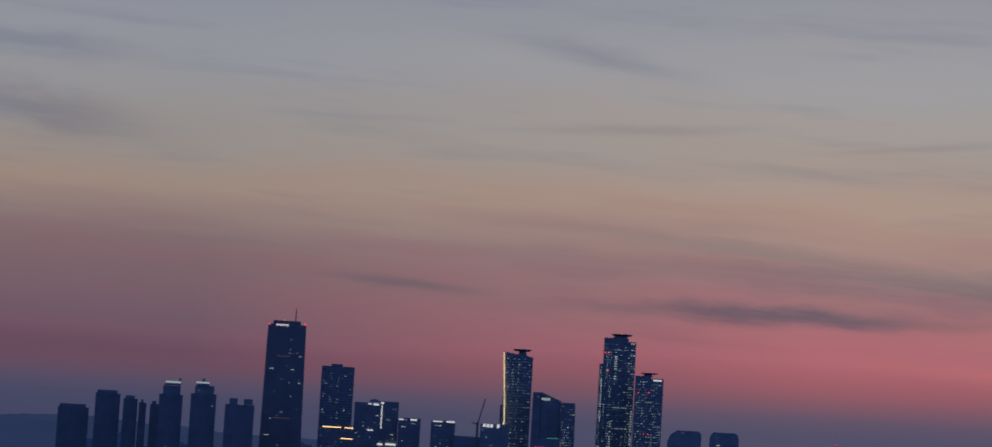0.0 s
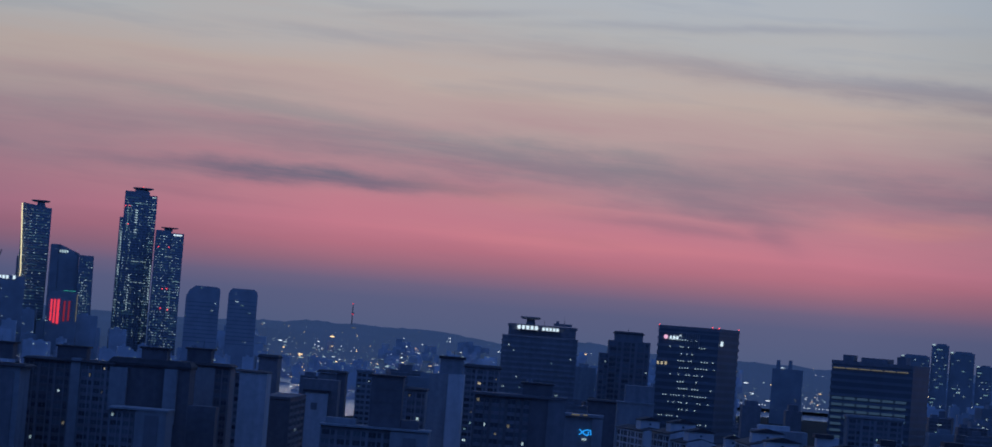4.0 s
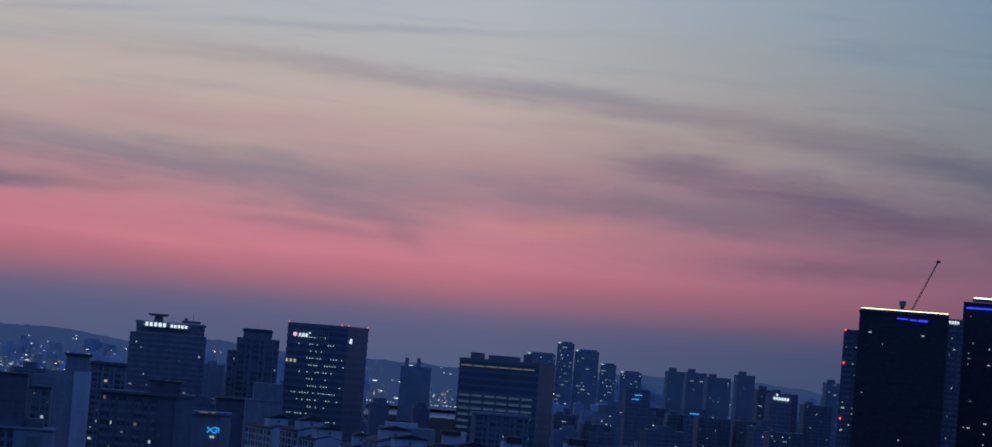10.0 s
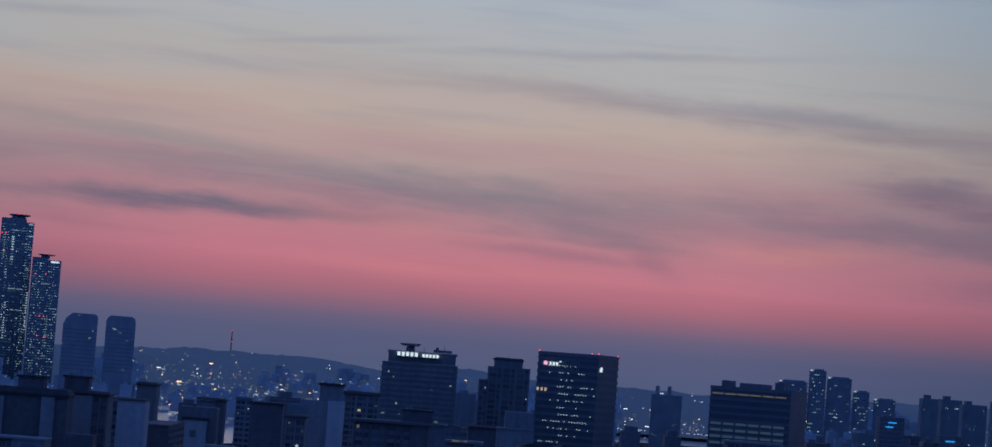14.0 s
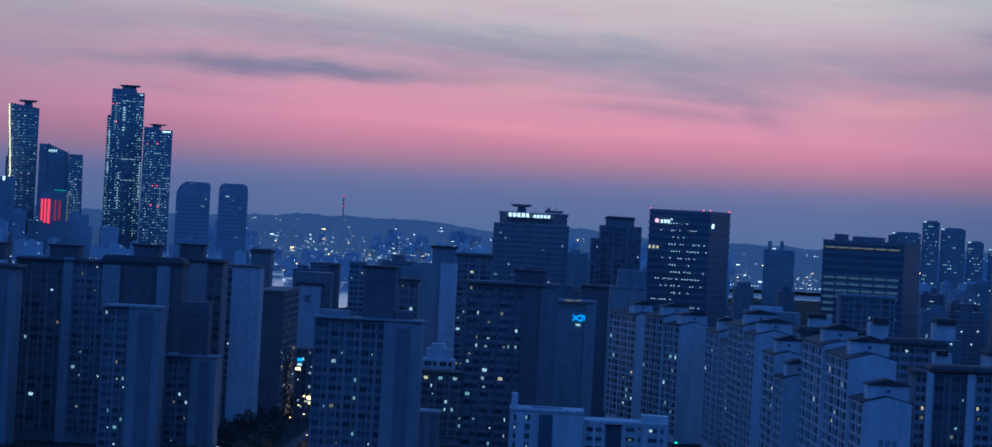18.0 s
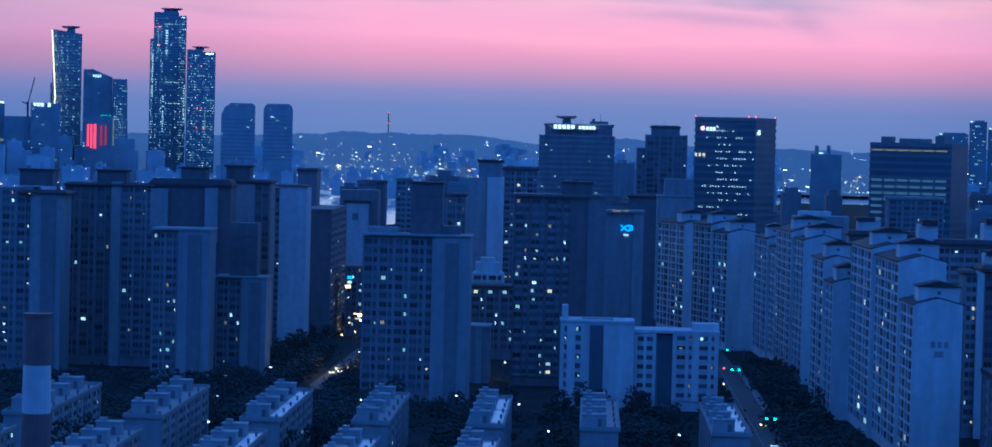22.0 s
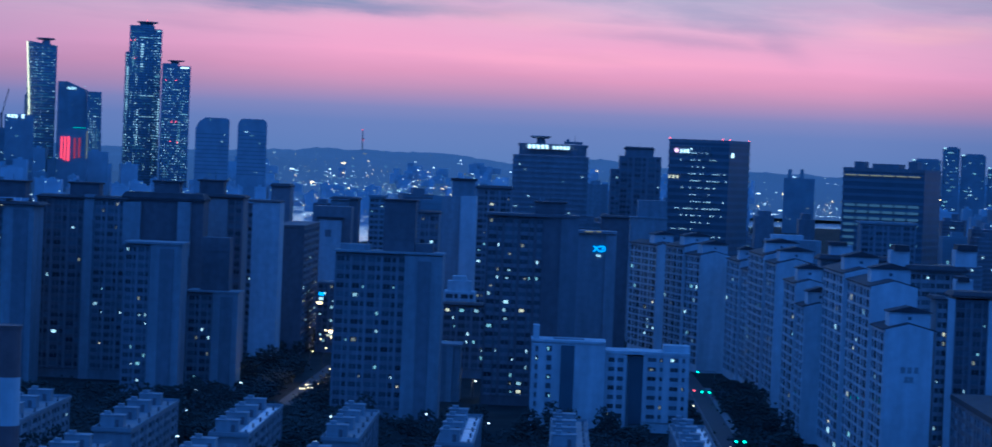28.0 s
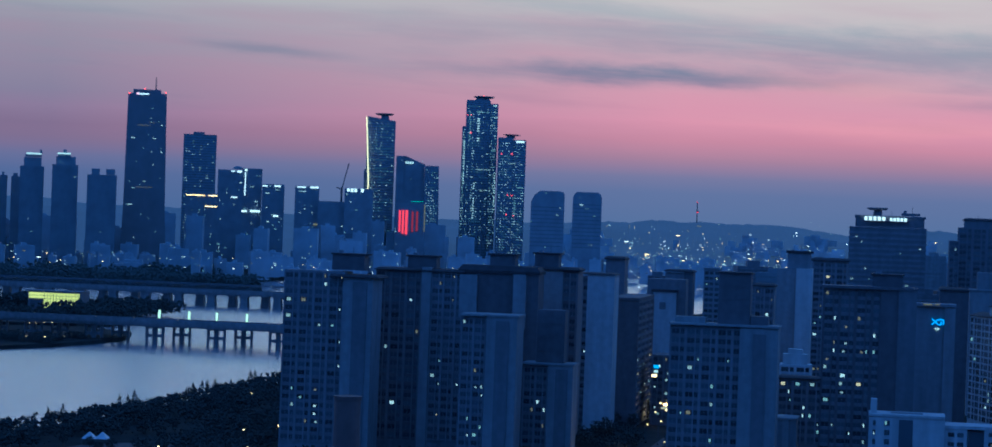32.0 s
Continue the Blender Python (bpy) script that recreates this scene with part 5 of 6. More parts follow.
# ---- pale slab blocks along the avenue ----
def slab(x, y, rz, units, left_lit=0.05, label="white slab apartment block with a blank gabled end wall"):
    """A slab that runs away from its end wall. units: (width, y0, y1, height, shift in x, window columns on the left)."""
    e = thing("apartment_slab", x, y, 0.0, label, "apartment block", "pale slab apartments", rz)
    for w, y0, y1, h, dx, cols in units:
        b = Build()
        b.box(dx, dx + w, y0, y1, 0, h)
        n0 = len(b.v)
        for yy in (y0, y0 + 0.4):
            b.v += [(dx, yy, h), (dx + w / 2, yy, h + w * 0.13), (dx + w, yy, h)]
        b.f += [(n0, n0 + 1, n0 + 2), (n0 + 3, n0 + 5, n0 + 4), (n0, n0 + 3, n0 + 4, n0 + 1), (n0 + 1, n0 + 4, n0 + 5, n0 + 2)]
        for k in range(1, 7):
            b.box(dx + 0.3, dx + w - 0.3, y0 - 0.05, y0 + 0.02, h * k / 7, h * k / 7 + 0.2)
        if cols:
            facade(b, e, "x", y0 + 0.6, y1 - 0.4, dx, 3.0, h - 0.8, cols, 2.85, left_lit, open_w=0.84, open_h=0.76, proud=0.16)
        part("wall", b, WHITE, e)
        r = Build()
        o = 0.8
        n0 = 0
        for yy in (y0 + 0.4, y1):
            for dz in (0.0, 0.35):
                r.v += [(dx - o, yy, h - o * 0.26 + dz), (dx + w / 2, yy, h + w * 0.13 + dz), (dx + w + o, yy, h - o * 0.26 + dz)]
        r.f += [(0, 1, 4, 3), (1, 2, 5, 4), (6, 9, 10, 7), (7, 10, 11, 8), (3, 4, 10, 9), (4, 5, 11, 10), (0, 6, 7, 1), (1, 7, 8, 2), (0, 3, 9, 6), (2, 8, 11, 5)]
        part("roof", r, ROOF, e, "dark tiled pitched roof")
        if y1 - y0 > 18:
            ym = y0 + (y1 - y0) * 0.32
            a, c, mid = dx + w * 0.12, dx + w * 0.98, dx + w * 0.55
            q = Build().box(a, c, ym - 3.5, ym + 3.5, h, h + 4.8)
            q.prism([(a, ym - 3.5), (c, ym - 3.5), (c, ym + 3.5), (a, ym + 3.5)], h + 4.8, h + 5.9, [(mid - 0.3, ym - 3.5), (mid + 0.3, ym - 3.5), (mid + 0.3, ym + 3.5), (mid - 0.3, ym + 3.5)])
            house = part("roof_house", q, WHITE, e)
            for s0, s1 in ((a - 0.5, mid), (c + 0.5, mid)):
                t = Build()
                t.prism([(s0, ym - 4.1), (s1, ym - 4.1), (s1, ym + 4.1), (s0, ym + 4.1)], h + 4.6, h + 4.9, [(s0, ym - 4.1, h + 4.85), (s1, ym - 4.1, h + 6.35), (s1, ym + 4.1, h + 6.35), (s0, ym + 4.1, h + 4.85)])
                part("roof_slope", t, ROOF, house, "dark tiled slope")
            part("vent", Build().box(mid - 0.5, mid + 0.5, ym - 3.6, ym - 3.45, h + 2.6, h + 3.5), CURTAIN, house, "small dark vent window")
    return e


slab(44.4, 1150, 16, [(10.5, 0, 40, 50.6, 0, 7)])
slab(59.7, 1074, 14, [(13.0, 0, 22, 49.5, 0, 5), (13.0, 22, 50, 52.0, -0.8, 6)])
slab(75.8, 1010, 4, [(7.0, 0, 22, 46.5, 0, 5), (7.0, 22, 60, 49.0, -1.0, 5)])
slab(79.2, 930, 3, [(14.3, 0, 26, 52.5, 0, 5), (14.0, 26, 70, 54.5, -1.0, 6)])
slab(78.6, 810, 2, [(9.4, 0, 20, 43.6, 0, 4), (9.4, 20, 50, 50.0, -0.6, 4)])
big = slab(88.8, 690, 1.3, [(13.0, 0, 24, 44.6, 0, 4), (13.0, 24, 72, 55.0, -0.8, 7), (12.0, 72, 120, 56.5, -2.0, 6)], 0.06, "white slab apartment block beside the avenue with painted wall marks")
b = Build()
for i, (dx, dz) in enumerate(((4.6, 33.0), (6.4, 33.0), (8.2, 33.0), (5.6, 30.4), (6.9, 30.4))):
    b.box(dx, dx + 1.2, -0.09, -0.05, dz, dz + 1.7)
part("wall_lettering", b, PALE, big, "faded grey painted characters as bars")

# ---- the two rotated office buildings ----
office = compound("office_tower", 84.0, 1560, "dark glass office tower with rows of lit windows and roof lamps", "office building", "", [
    ("wall", -21.0, 18.6, 0, 34, 0, 101.5, CURTAIN), ("parapet", -21.2, 18.8, -0.3, 34.2, 101.5, 103.6, DIM), ("podium", -20.0, 22.0, -3, 40, 0, 12, DIM)], rz=-25, bands=24)
b = Build()
for fl in range(6, 23):
    z = fl * 101.5 / 24 + 1.9
    start, n = rng.uniform(-19, -4), rng.choice((9, 14, 18))
    for k in range(n):
        x = start + k * 1.75
        if x < 18 and rng.random() < 0.6:
            b.box(x, x + 0.55, -0.75, -0.5, z, z + 0.6)
tagged(part("window_lighting", b, LIT_COOL, office), "rows of small lit office windows", kind="stuff")
b = Build()
for k in range(3):
    b.box(-20.5 + k * 2.6, -19.2 + k * 2.6, -0.75, -0.5, 79.5, 81.4)
tagged(part("window_lighting", b, LIT_WARM, office), "warm lit office windows", kind="stuff")
b = Build()
b.round(0, 0, 1.3, 1.3, 0, 0.3, 14)
b.v = [(-15.6 + x, -1.0 - z, 96.6 + y) for x, y, z in b.v]
part("sign_mark", b, SIGN_PINK, office, "magenta round sign mark")
b = Build()
for k, (w, h) in enumerate(((1.1, 2.0), (1.4, 2.0), (1.4, 2.0))):
    b.box(-13.0 + k * 2.1, -13.0 + k * 2.1 + w, -1.1, -0.8, 95.4, 95.4 + h)
b.box(-6.5, -5.6, -1.1, -0.8, 97.4, 98.2)
part("sign_letters", b, SIGN_WHITE, office, "white lit sign bars")
b = Build()
for k in range(7):
    b.box(-2.5 + k * 1.4, -2.0 + k * 1.4, -0.8, -0.45, 91.0 + (k % 2), 99.5)
part("roof_louvre", b, PALE, office)
part("side_sign", Build().box(18.7, 19.1, 3, 6.5, 93.2, 96.0), SIGN_WHITE, office)
for x, y in ((-20.8, 0.2), (14.0, 0.2), (18.4, 0.2), (18.4, 33)):
    part("beacon", Build().round(x, y, 0.36, 0.2, 103.6, 104.5, 8), LAMP_RED, office, "red roof lamp")

office = compound("office_tower", 213.0, 1700, "dark office building with a lit roof band and pale floor strips", "office building", "", [
    ("wall", -27.5, 28.0, 0, 42, 0, 88.5, CURTAIN), ("parapet", -27.7, 28.2, -0.4, 42.2, 88.5, 91.0, DIM), ("plant_room", -22, -15, 6, 16, 91, 95, DIM), ("plant_room", -10, 8, 8, 24, 91, 94, DIM), ("plant_room", 15, 21, 6, 18, 91, 96, DIM)], rz=-23, bands=20)
for k in range(6):
    x = -26 + k * 8.7
    part("lit_band", Build().box(x, x + 7.6, -0.8, -0.5, 85.6, 86.4), LIT_DIM, office, "thin warm lit strip under the roof")
for fl in range(1, 15):
    z = 69.5 - fl * 4.3
    if z < 3:
        break
    for k in range(6):
        if fl < 5 or k < 1 or rng.random() < 0.25:
            x = -26 + k * 8.7
            # pale window blinds, brightened by a faint emission of their own
            part("floor_strip", Build().box(x, x + 7.4, -0.7, -0.45, z, z + 1.7), BLIND_GLOW, office)

# ---- low five-storey slabs ----
def low_slab(x0, y0, w, d, sheet=0, side=1):
    e = thing("low_apartment", x0 + w / 2, y0, 0.0, "five-storey pale apartment slab with roof stair houses", "apartment block", "five-storey slab apartments")
    hw, h = w / 2, 13.6
    b = Build()
    b.box(-hw, hw, 0, d, 0, h)
    face = "X" if side > 0 else "x"
    facade(b, e, face, 0.8, d - 0.8, hw if side > 0 else -hw, 0.8, h - 0.3, 12, 2.6, 0.04, open_w=0.72, open_h=0.55, proud=0.15)
    for k in range(8):
        y = 0.6 + k * (d - 1.4) / 7
        b.box(hw - 0.1 if side > 0 else -hw - 0.4, hw + 0.4 if side > 0 else -hw + 0.1, y, y + 0.5, 0, h - 0.4)
    b.box(-hw + 0.5, -hw + 1.0, -0.12, 0.02, 0, h)
    part("wall", b, PALE, e)
    part("roof_deck", Build().box(-hw - 0.5, hw + 0.5, -0.5, d + 0.5, h, h + 0.35), DECK, e)
    p = Build()
    p.box(-hw - 0.5, hw + 0.5, -0.5, -0.25, h + 0.35, h + 1.15).box(-hw - 0.5, hw + 0.5, d + 0.25, d + 0.5, h + 0.35, h + 1.15)
    p.box(-hw - 0.5, -hw - 0.25, -0.25, d + 0.25, h + 0.35, h + 1.0).box(hw + 0.25, hw + 0.5, -0.25, d + 0.25, h + 0.35, h + 1.0)
    part("parapet", p, PALE, e)
    if sheet:
        part("roof_sheet", Build().box(hw - 3.2, hw - 0.2, d * 0.12, d * 0.52, h + 0.36, h + 0.45), SHEET, e, "pale reflecting roof sheet")
        part("roof_sheet", Build().box(hw - 3.2, hw - 0.2, d * 0.55, d * 0.93, h + 0.36, h + 0.45), SHEET, e, "pale reflecting roof sheet")
    for k in range(4):
        y = d * (0.10 + 0.25 * k)
        q = Build().box(-hw + 0.2, hw - 3.4 if sheet else hw - 3.0, y, y + 4.2, h + 0.35, h + 3.2)
        q.box(-hw, hw - 3.2 if sheet else hw - 2.8, y - 0.2, y + 4.4, h + 3.2, h + 3.45)
        q.box(-hw + 1.0, -hw + 2.6, y + 0.8, y + 2.6, h + 3.45, h + 4.3)
        house = part("roof_house", q, PALE, e)
        part("door", Build().box(hw - 5.2, hw - 4.2, y - 0.08, y + 0.05, h + 0.36, h + 2.3), BROWN, house)
    for k in range(5):
        yy = d * (0.05 + 0.2 * k)
        part("roof_vent", Build().round(hw - 0.9, yy, 0.3, 0.3, h + 0.35, h + 1.6, 8), DIM, e)
    return e


for i, (x0, y0, w, d, sheet, side) in enumerate(((-146.5, 640, 9.6, 78, 0, 1), (-115.6, 640, 9.2, 80, 0, 1), (-86, 640, 9.4, 78, 1, 1), (-57.6, 640, 8.6, 74, 0, 1), (-28.6, 640, 8.6, 73, 1, 1), (0, 640, 9.3, 72, 0, -1), (33, 636, 9, 73, 1, -1),
                                              (-115.6, 542, 9.2, 69, 0, 1), (-86, 545, 9.4, 70, 1, 1), (-57.4, 540, 8.8, 68, 1, 1), (-28.6, 545, 8.6, 66, 1, 1), (-146.5, 545, 9.4, 66, 0, 1))):
    low_slab(x0, y0, w, d, sheet, side)

# dark low building at the edge of the estate
compound("school_building", 124.0, 575, "dark low building with a flat roof and rows of windows", "public building", "", [
    ("wall", -16.5, 16, 0, 115, 0, 26.5, DIM, {"x": 18}), ("parapet", -16.9, 16.4, -0.4, 115.4, 26.5, 28.0, ROOF), ("roof_house", -4, 6, 60, 72, 28, 31, BEIGE)], floor_h=3.3, lit=0.0)

# ---- striped chimney ----
e = thing("chimney", -92.8, 430, 0.0, "tall round chimney with brick red and pale bands", "chimney")
z, k = 0.0, 0
for h, m in ((12, WHITE), (9.0, BRICK), (8.6, WHITE), (8.2, BRICK), (8.2, WHITE), (8.0, BRICK)):
    part("band", Build().round(0, 0, 2.9 - 0.012 * z, 2.9 - 0.012 * (z + h), z, z + h, 20), m, e, "painted chimney band")
    z += h
part("rim", Build().round(0, 0, 2.35, 2.5, z, z + 0.8, 20), BRICK, e)

# ---- crane, gold edge, blue sign, letters ----
e = thing("tower_crane", 376.0, 1312, 130.0, "slim luffing crane on the tower roof", "crane")
part("mast", Build().box(-0.9, 0.9, -0.9, 0.9, 0, 5.5), STEEL, e)
part("cab", Build().box(-1.4, 1.4, -1.4, 1.4, 5.5, 8.0), STEEL, e)
b = Build()
p0, p1 = Vector((4.5, 0, 2.0)), Vector((17.6, 0, 30.0))
for s in (-0.5, 0.5):
    b.beam(p0 + Vector((s, 0, 0)), p1 + Vector((s * 0.4, 0, 0)), 0.28)
for i in range(14):
    q0, q1 = p0.lerp(p1, i / 14), p0.lerp(p1, (i + 1) / 14)
    b.beam(q0 + Vector((-0.45 if i % 2 else 0.45, 0, 0)), q1 + Vector((0.45 if i % 2 else -0.45, 0, 0)), 0.16)
part("jib", b, CRANE, e, "lattice jib")
part("jib_head", Build().box(16.8, 18.8, -0.6, 0.6, 29.6, 31.0), STEEL, e)
part("jib_foot", Build().box(0.9, 5.2, -0.8, 0.8, 0, 2.2), STEEL, e)

e = host("blue glass tower with a gold lit edge and helipad")
b = Build()
for (xa, za), (xb, zb) in (((-910.6, 255), (-908.0, 214)), ((-908.0, 214), (-905.4, 172)), ((-905.4, 172), (-903.6, 140)), ((-903.6, 140), (-906.6, 108))):
    b.beam((xa, 4290, za), (xb, 4290, zb), 1.6)
part_world("edge_light", b, LED_GOLD, e, "thin gold light strip along the edge")

e = host("grey apartment tower with a blue lit sign on its wall")
b = Build()
for p, q in (((0.2, 2.5), (2.6, 0.5)), ((0.2, 0.4), (2.2, 2.2)), ((2.2, 2.2), (3.4, 2.5)), ((3.4, 2.5), (4.6, 2.1)), ((2.6, 0.5), (3.6, 0.4)), ((4.6, 2.4), (4.6, 0.5)), ((3.7, 1.8), (3.7, 0.4))):
    b.beam((13.0 + p[0], 984.7, 52.0 + p[1]), (13.0 + q[0], 984.7, 52.0 + q[1]), 0.42)
part_world("sign_mark", b, SIGN_BLUE, e, "bright blue fish-like sign mark")

e = host("dark residential tower with a lit roof sign and helipad")
for x, w in [(-20.7 + k * 2.55, 1.75) for k in range(5)] + [(-6.1 + k * 2.05, 1.5) for k in range(5)]:
    part_world("sign_bar", Build().box(x, x + w, 1499.2, 1499.5, 93.9, 96.2 if x < -7 else 95.7), SIGN_WHITE, e, "white lit sign bar")
part_world("sign_frame", Build().box(-21.2, 4.4, 1499.5, 1502.2, 93.4, 93.9), DIM, e)


def sign_block(x, y, w, h, label, bars):
    e = thing("office_block", x, y, 0.0, label, "office building", "far sign blocks")
    part("wall", Build().banded(-w / 2, w / 2, 0, 16, 0, h, 3.6), DIM, e)
    part("parapet", Build().box(-w / 2, w / 2, 0, 16, h, h + 1.0), DIM, e)
    for x0, x1, z0, z1, m in bars:
        part("sign_bar", Build().box(x0, x1, -0.9, -0.3, z0, z1), m, e)


sign_block(478.5, 1996, 18, 82, "far office block with a white company sign as bars", [(-6.5 + k * 2.2, -4.9 + k * 2.2, 78.2 - k * 0.1, 80.4 - k * 0.1, SIGN_WHITE) for k in range(6)] + [(-4.4, -3.2, 81.2, 83.0, SIGN_WHITE)])
sign_block(380, 2090, 20, 76, "far office block with two thin cyan signs", [(-3.2, 3.4, 72.0, 72.9, SIGN_BLUE), (-5.4, 0.8, 68.4, 69.3, SIGN_BLUE)])
sign_block(388.5, 1895, 16, 66, "far office block with one thin cyan sign", [(-3.5, 3.5, 62.6, 63.5, SIGN_BLUE)])

# ---- bridges over the river ----
def bridge(name, label, y, x0, x1, deck_z, deck_h, deck_w, step, pier_w, first, rail=False):
    e = thing(name, x1, y, -8.0, label, "bridge")
    L = x1 - x0
    part("deck", Build().box(-L, 125, 0, deck_w, deck_z, deck_z + deck_h), CONCRETE, e)
    part("girder", Build().box(-L, 125, 1.2, deck_w - 1.2, deck_z - 1.4, deck_z), CONCRETE, e)
    part("parapet", Build().box(-L, 125, -0.4, 0.0, deck_z + deck_h * 0.4, deck_z + deck_h + 1.1), CONCRETE, e)
    x, ym = first, deck_w / 2
    while x > -L:
        if rail:
            w = pier_w / 2
            pr = Build().prism([(x - w, ym - 5), (x + w, ym - 5), (x + w, ym + 5), (x - w, ym + 5)], -1.5, deck_z - 3.2, [(x - w * 0.8, ym - 4), (x + w * 0.8, ym - 4), (x + w * 0.8, ym + 4), (x - w * 0.8, ym + 4)])
            pr.box(x - w, x + w, ym - 5, ym + 5, deck_z - 3.2, deck_z - 1.4)
            part("pier", pr, CONCRETE, e, "wide stone pier")
        else:
            # two bents side by side, each with an open head and an open foot
            pr, top, mid = Build(), deck_z - 1.4, (deck_z - 1.4) * 0.46
            for a in (x - pier_w / 2, x + 0.15):
                pr.portal(a, a + pier_w / 2 - 0.15, ym - 1.2, ym + 1.2, mid, top, 1.5, 1.1, 1.3)
                pr.portal(a, a + pier_w / 2 - 0.15, ym - 1.2, ym + 1.2, -1.5, mid, 1.5, 1.4, 0.9)
            part("pier", pr, CONCRETE, e, "concrete pier frame with open head and foot")
        x -= step
    if rail:
        x = 40.0
        while x > -L:
            t = Build()
            for s in (0.6, deck_w - 1.0):
                t.beam((x, s, deck_z + deck_h), (x - 10.5, s, deck_z + deck_h + 6), 0.5).beam((x - 10.5, s, deck_z + deck_h + 6), (x - 21, s, deck_z + deck_h), 0.5)
                t.beam((x - 10.5, s, deck_z + deck_h + 6), (x - 31.5, s, deck_z + deck_h + 6), 0.6)
            tagged(part("truss", t, STEEL, e), "steel truss panel", kind="stuff")
            x -= 21
    return e


bridge("road_bridge", "concrete road bridge on open pier frames over the river", 1690, -640, -405, 13.6, 2.6, 18, 43.6, 13.0, 75.6)
bridge("road_bridge", "older concrete road bridge standing behind its twin", 1722, -640, -387.5, 13.2, 2.6, 16, 44.5, 13.0, 72.0)
bridge("rail_bridge", "steel truss railway bridge on wide stone piers", 2400, -1100, -520, 12.6, 2.6, 14, 33.0, 8.5, 60.0, True)
bridge("rail_bridge", "second steel truss railway bridge beside the first", 2424, -1100, -520, 12.6, 2.6, 14, 33.0, 8.5, 42.0, True)

# river island with a lit hall
b = Build()
b.prism([(-1050, 1980), (-900, 1850), (-700, 1800), (-610, 1850), (-600, 1960), (-640, 2120), (-760, 2180), (-1000, 2180)], -9, -3.5)
tagged(new("ground_island", b.mesh("ground_island", LAND)), "dark wooded river island", "island", kind="structure")
b = Build()
b.prism([(-595, 1517), (-563, 1555), (-544, 1608), (-536, 1664), (-534, 1727), (-551, 1799), (-627, 1867), (-726, 1851)], -9, -5.5)
tagged(new("ground_island_shore", b.mesh("ground_island_shore", LAND)), "dark low shore of the island below the bridge", "island", kind="structure")
e = thing("lit_hall", -699, 2058, -3.5, "low hall with a glowing yellow glass front", "hall")
part("roof", Build().box(-24, 23, -1, 26, 15.2, 16.4), DIM, e)
part("wall", Build().box(-23, 22.5, 0.6, 25, 0, 15.2), DIM, e)
for k in range(5):
    z = 2.0 + k * 2.6
    part("lit_front", Build().box(-9 if k < 3 else -22, 22, -0.1, 0.5, z, z + 2.1), HALL_LIGHT, e, "glowing yellow glazing")
for k in range(12):
    part("mullion", Build().box(-8.6 + k * 2.7, -8.35 + k * 2.7, -0.35, -0.12, 1.6, 14.6), STEEL, e)
part("front_wall", Build().box(-20, -9.4, -1.5, 0.5, 0, 9.0), BROWN, e)

# quay lamps and bridge lamps
def lamp_post(x, y, z0, h, head, label, group):
    e = thing("street_lamp", x, y, z0, label, "street lamp", group)
    part("post", Build().round(0, 0, 0.14, 0.09, 0, h, 8), STEEL, e)
    part("arm", Build().beam((0, 0, h), (0.9, 0, h + 0.2), 0.1), STEEL, e)
    part("lamp_head", Build().round(0.9, 0, 0.26, 0.36, h - 0.3, h + 0.1, 8), head, e)
    return e


first = None
for k in range(16):
    m = pose(-655 + k * 2.7, 1840, -3.5, 0, 0, 0)
    if first is None:
        first = lamp_post(0, 0, 0, 4.5, LAMP_WARM, "small warm lamp along the island quay", "quay lamps")
        first.matrix_basis = m
    else:
        copy_thing(first, m)
for x, y in ((-98, 1130), (-100, 1133), (-97.5, 1112), (-101.5, 1090), (-94.5, 1040), (-98, 1020), (-135, 1192), (-62, 786), (-29, 915), (-35, 905), (-108, 870), (-126, 745), (-66, 700), (-128, 800), (-118, 835), (-112, 770), (-68, 770), (-40, 790), (-20, 770), (8, 792), (-160, 760), (-185, 850), (26, 700), (-104, 700), (-10, 700)):
    lamp_post(x, y, 0, 6.5, LAMP_WARM if x > -104 and y > 1000 else LAMP_WHITE, "street lamp with a bright head beside the street", "street lamps")
for x, y in ((-565, 2000), (-542, 2000), (-517, 2000), (-590, 2000)):
    e = thing("pier_light", x, y, -8.0, "bright light under a bridge pier reflected in the river", "light")
    part("lamp", Build().box(-0.8, 0.8, -0.5, 0.5, 4, 11), LIT_GREEN, e)
    part("bracket", Build().box(-1.2, 1.2, 0.5, 1.2, 0, 11.5), CONCRETE, e)

# added point lights for the glow of street lamps and headlights on the street
for x, y, z, watts in ((-96, 1128, 6.0, 1500), (-89, 936, 5.0, 600), (-93, 905, 6.0, 400), (-28, 914, 6.0, 120)):
    lamp = bpy.data.lights.new("street_glow", "POINT")
    lamp.energy, lamp.color, lamp.shadow_soft_size = watts, (1.0, 0.66, 0.34), 0.5
    new("street_glow", lamp).location = (x, y, z)

for x, y, z in ((-577.9, 1650, 5.2), (-572.6, 1650, 5.4), (-567.3, 1650, 5.9), (-562.0, 1650, 6.3), (-576.3, 1640, -3.0), (-562.3, 1636, -3.0), (-564.8, 1645, -3.0), (-553.6, 1650, -3.0)):
    lamp_post(x, y, -5.5, z + 5.5, LAMP_WARM, "warm lamp on the island shore", "island lamps")

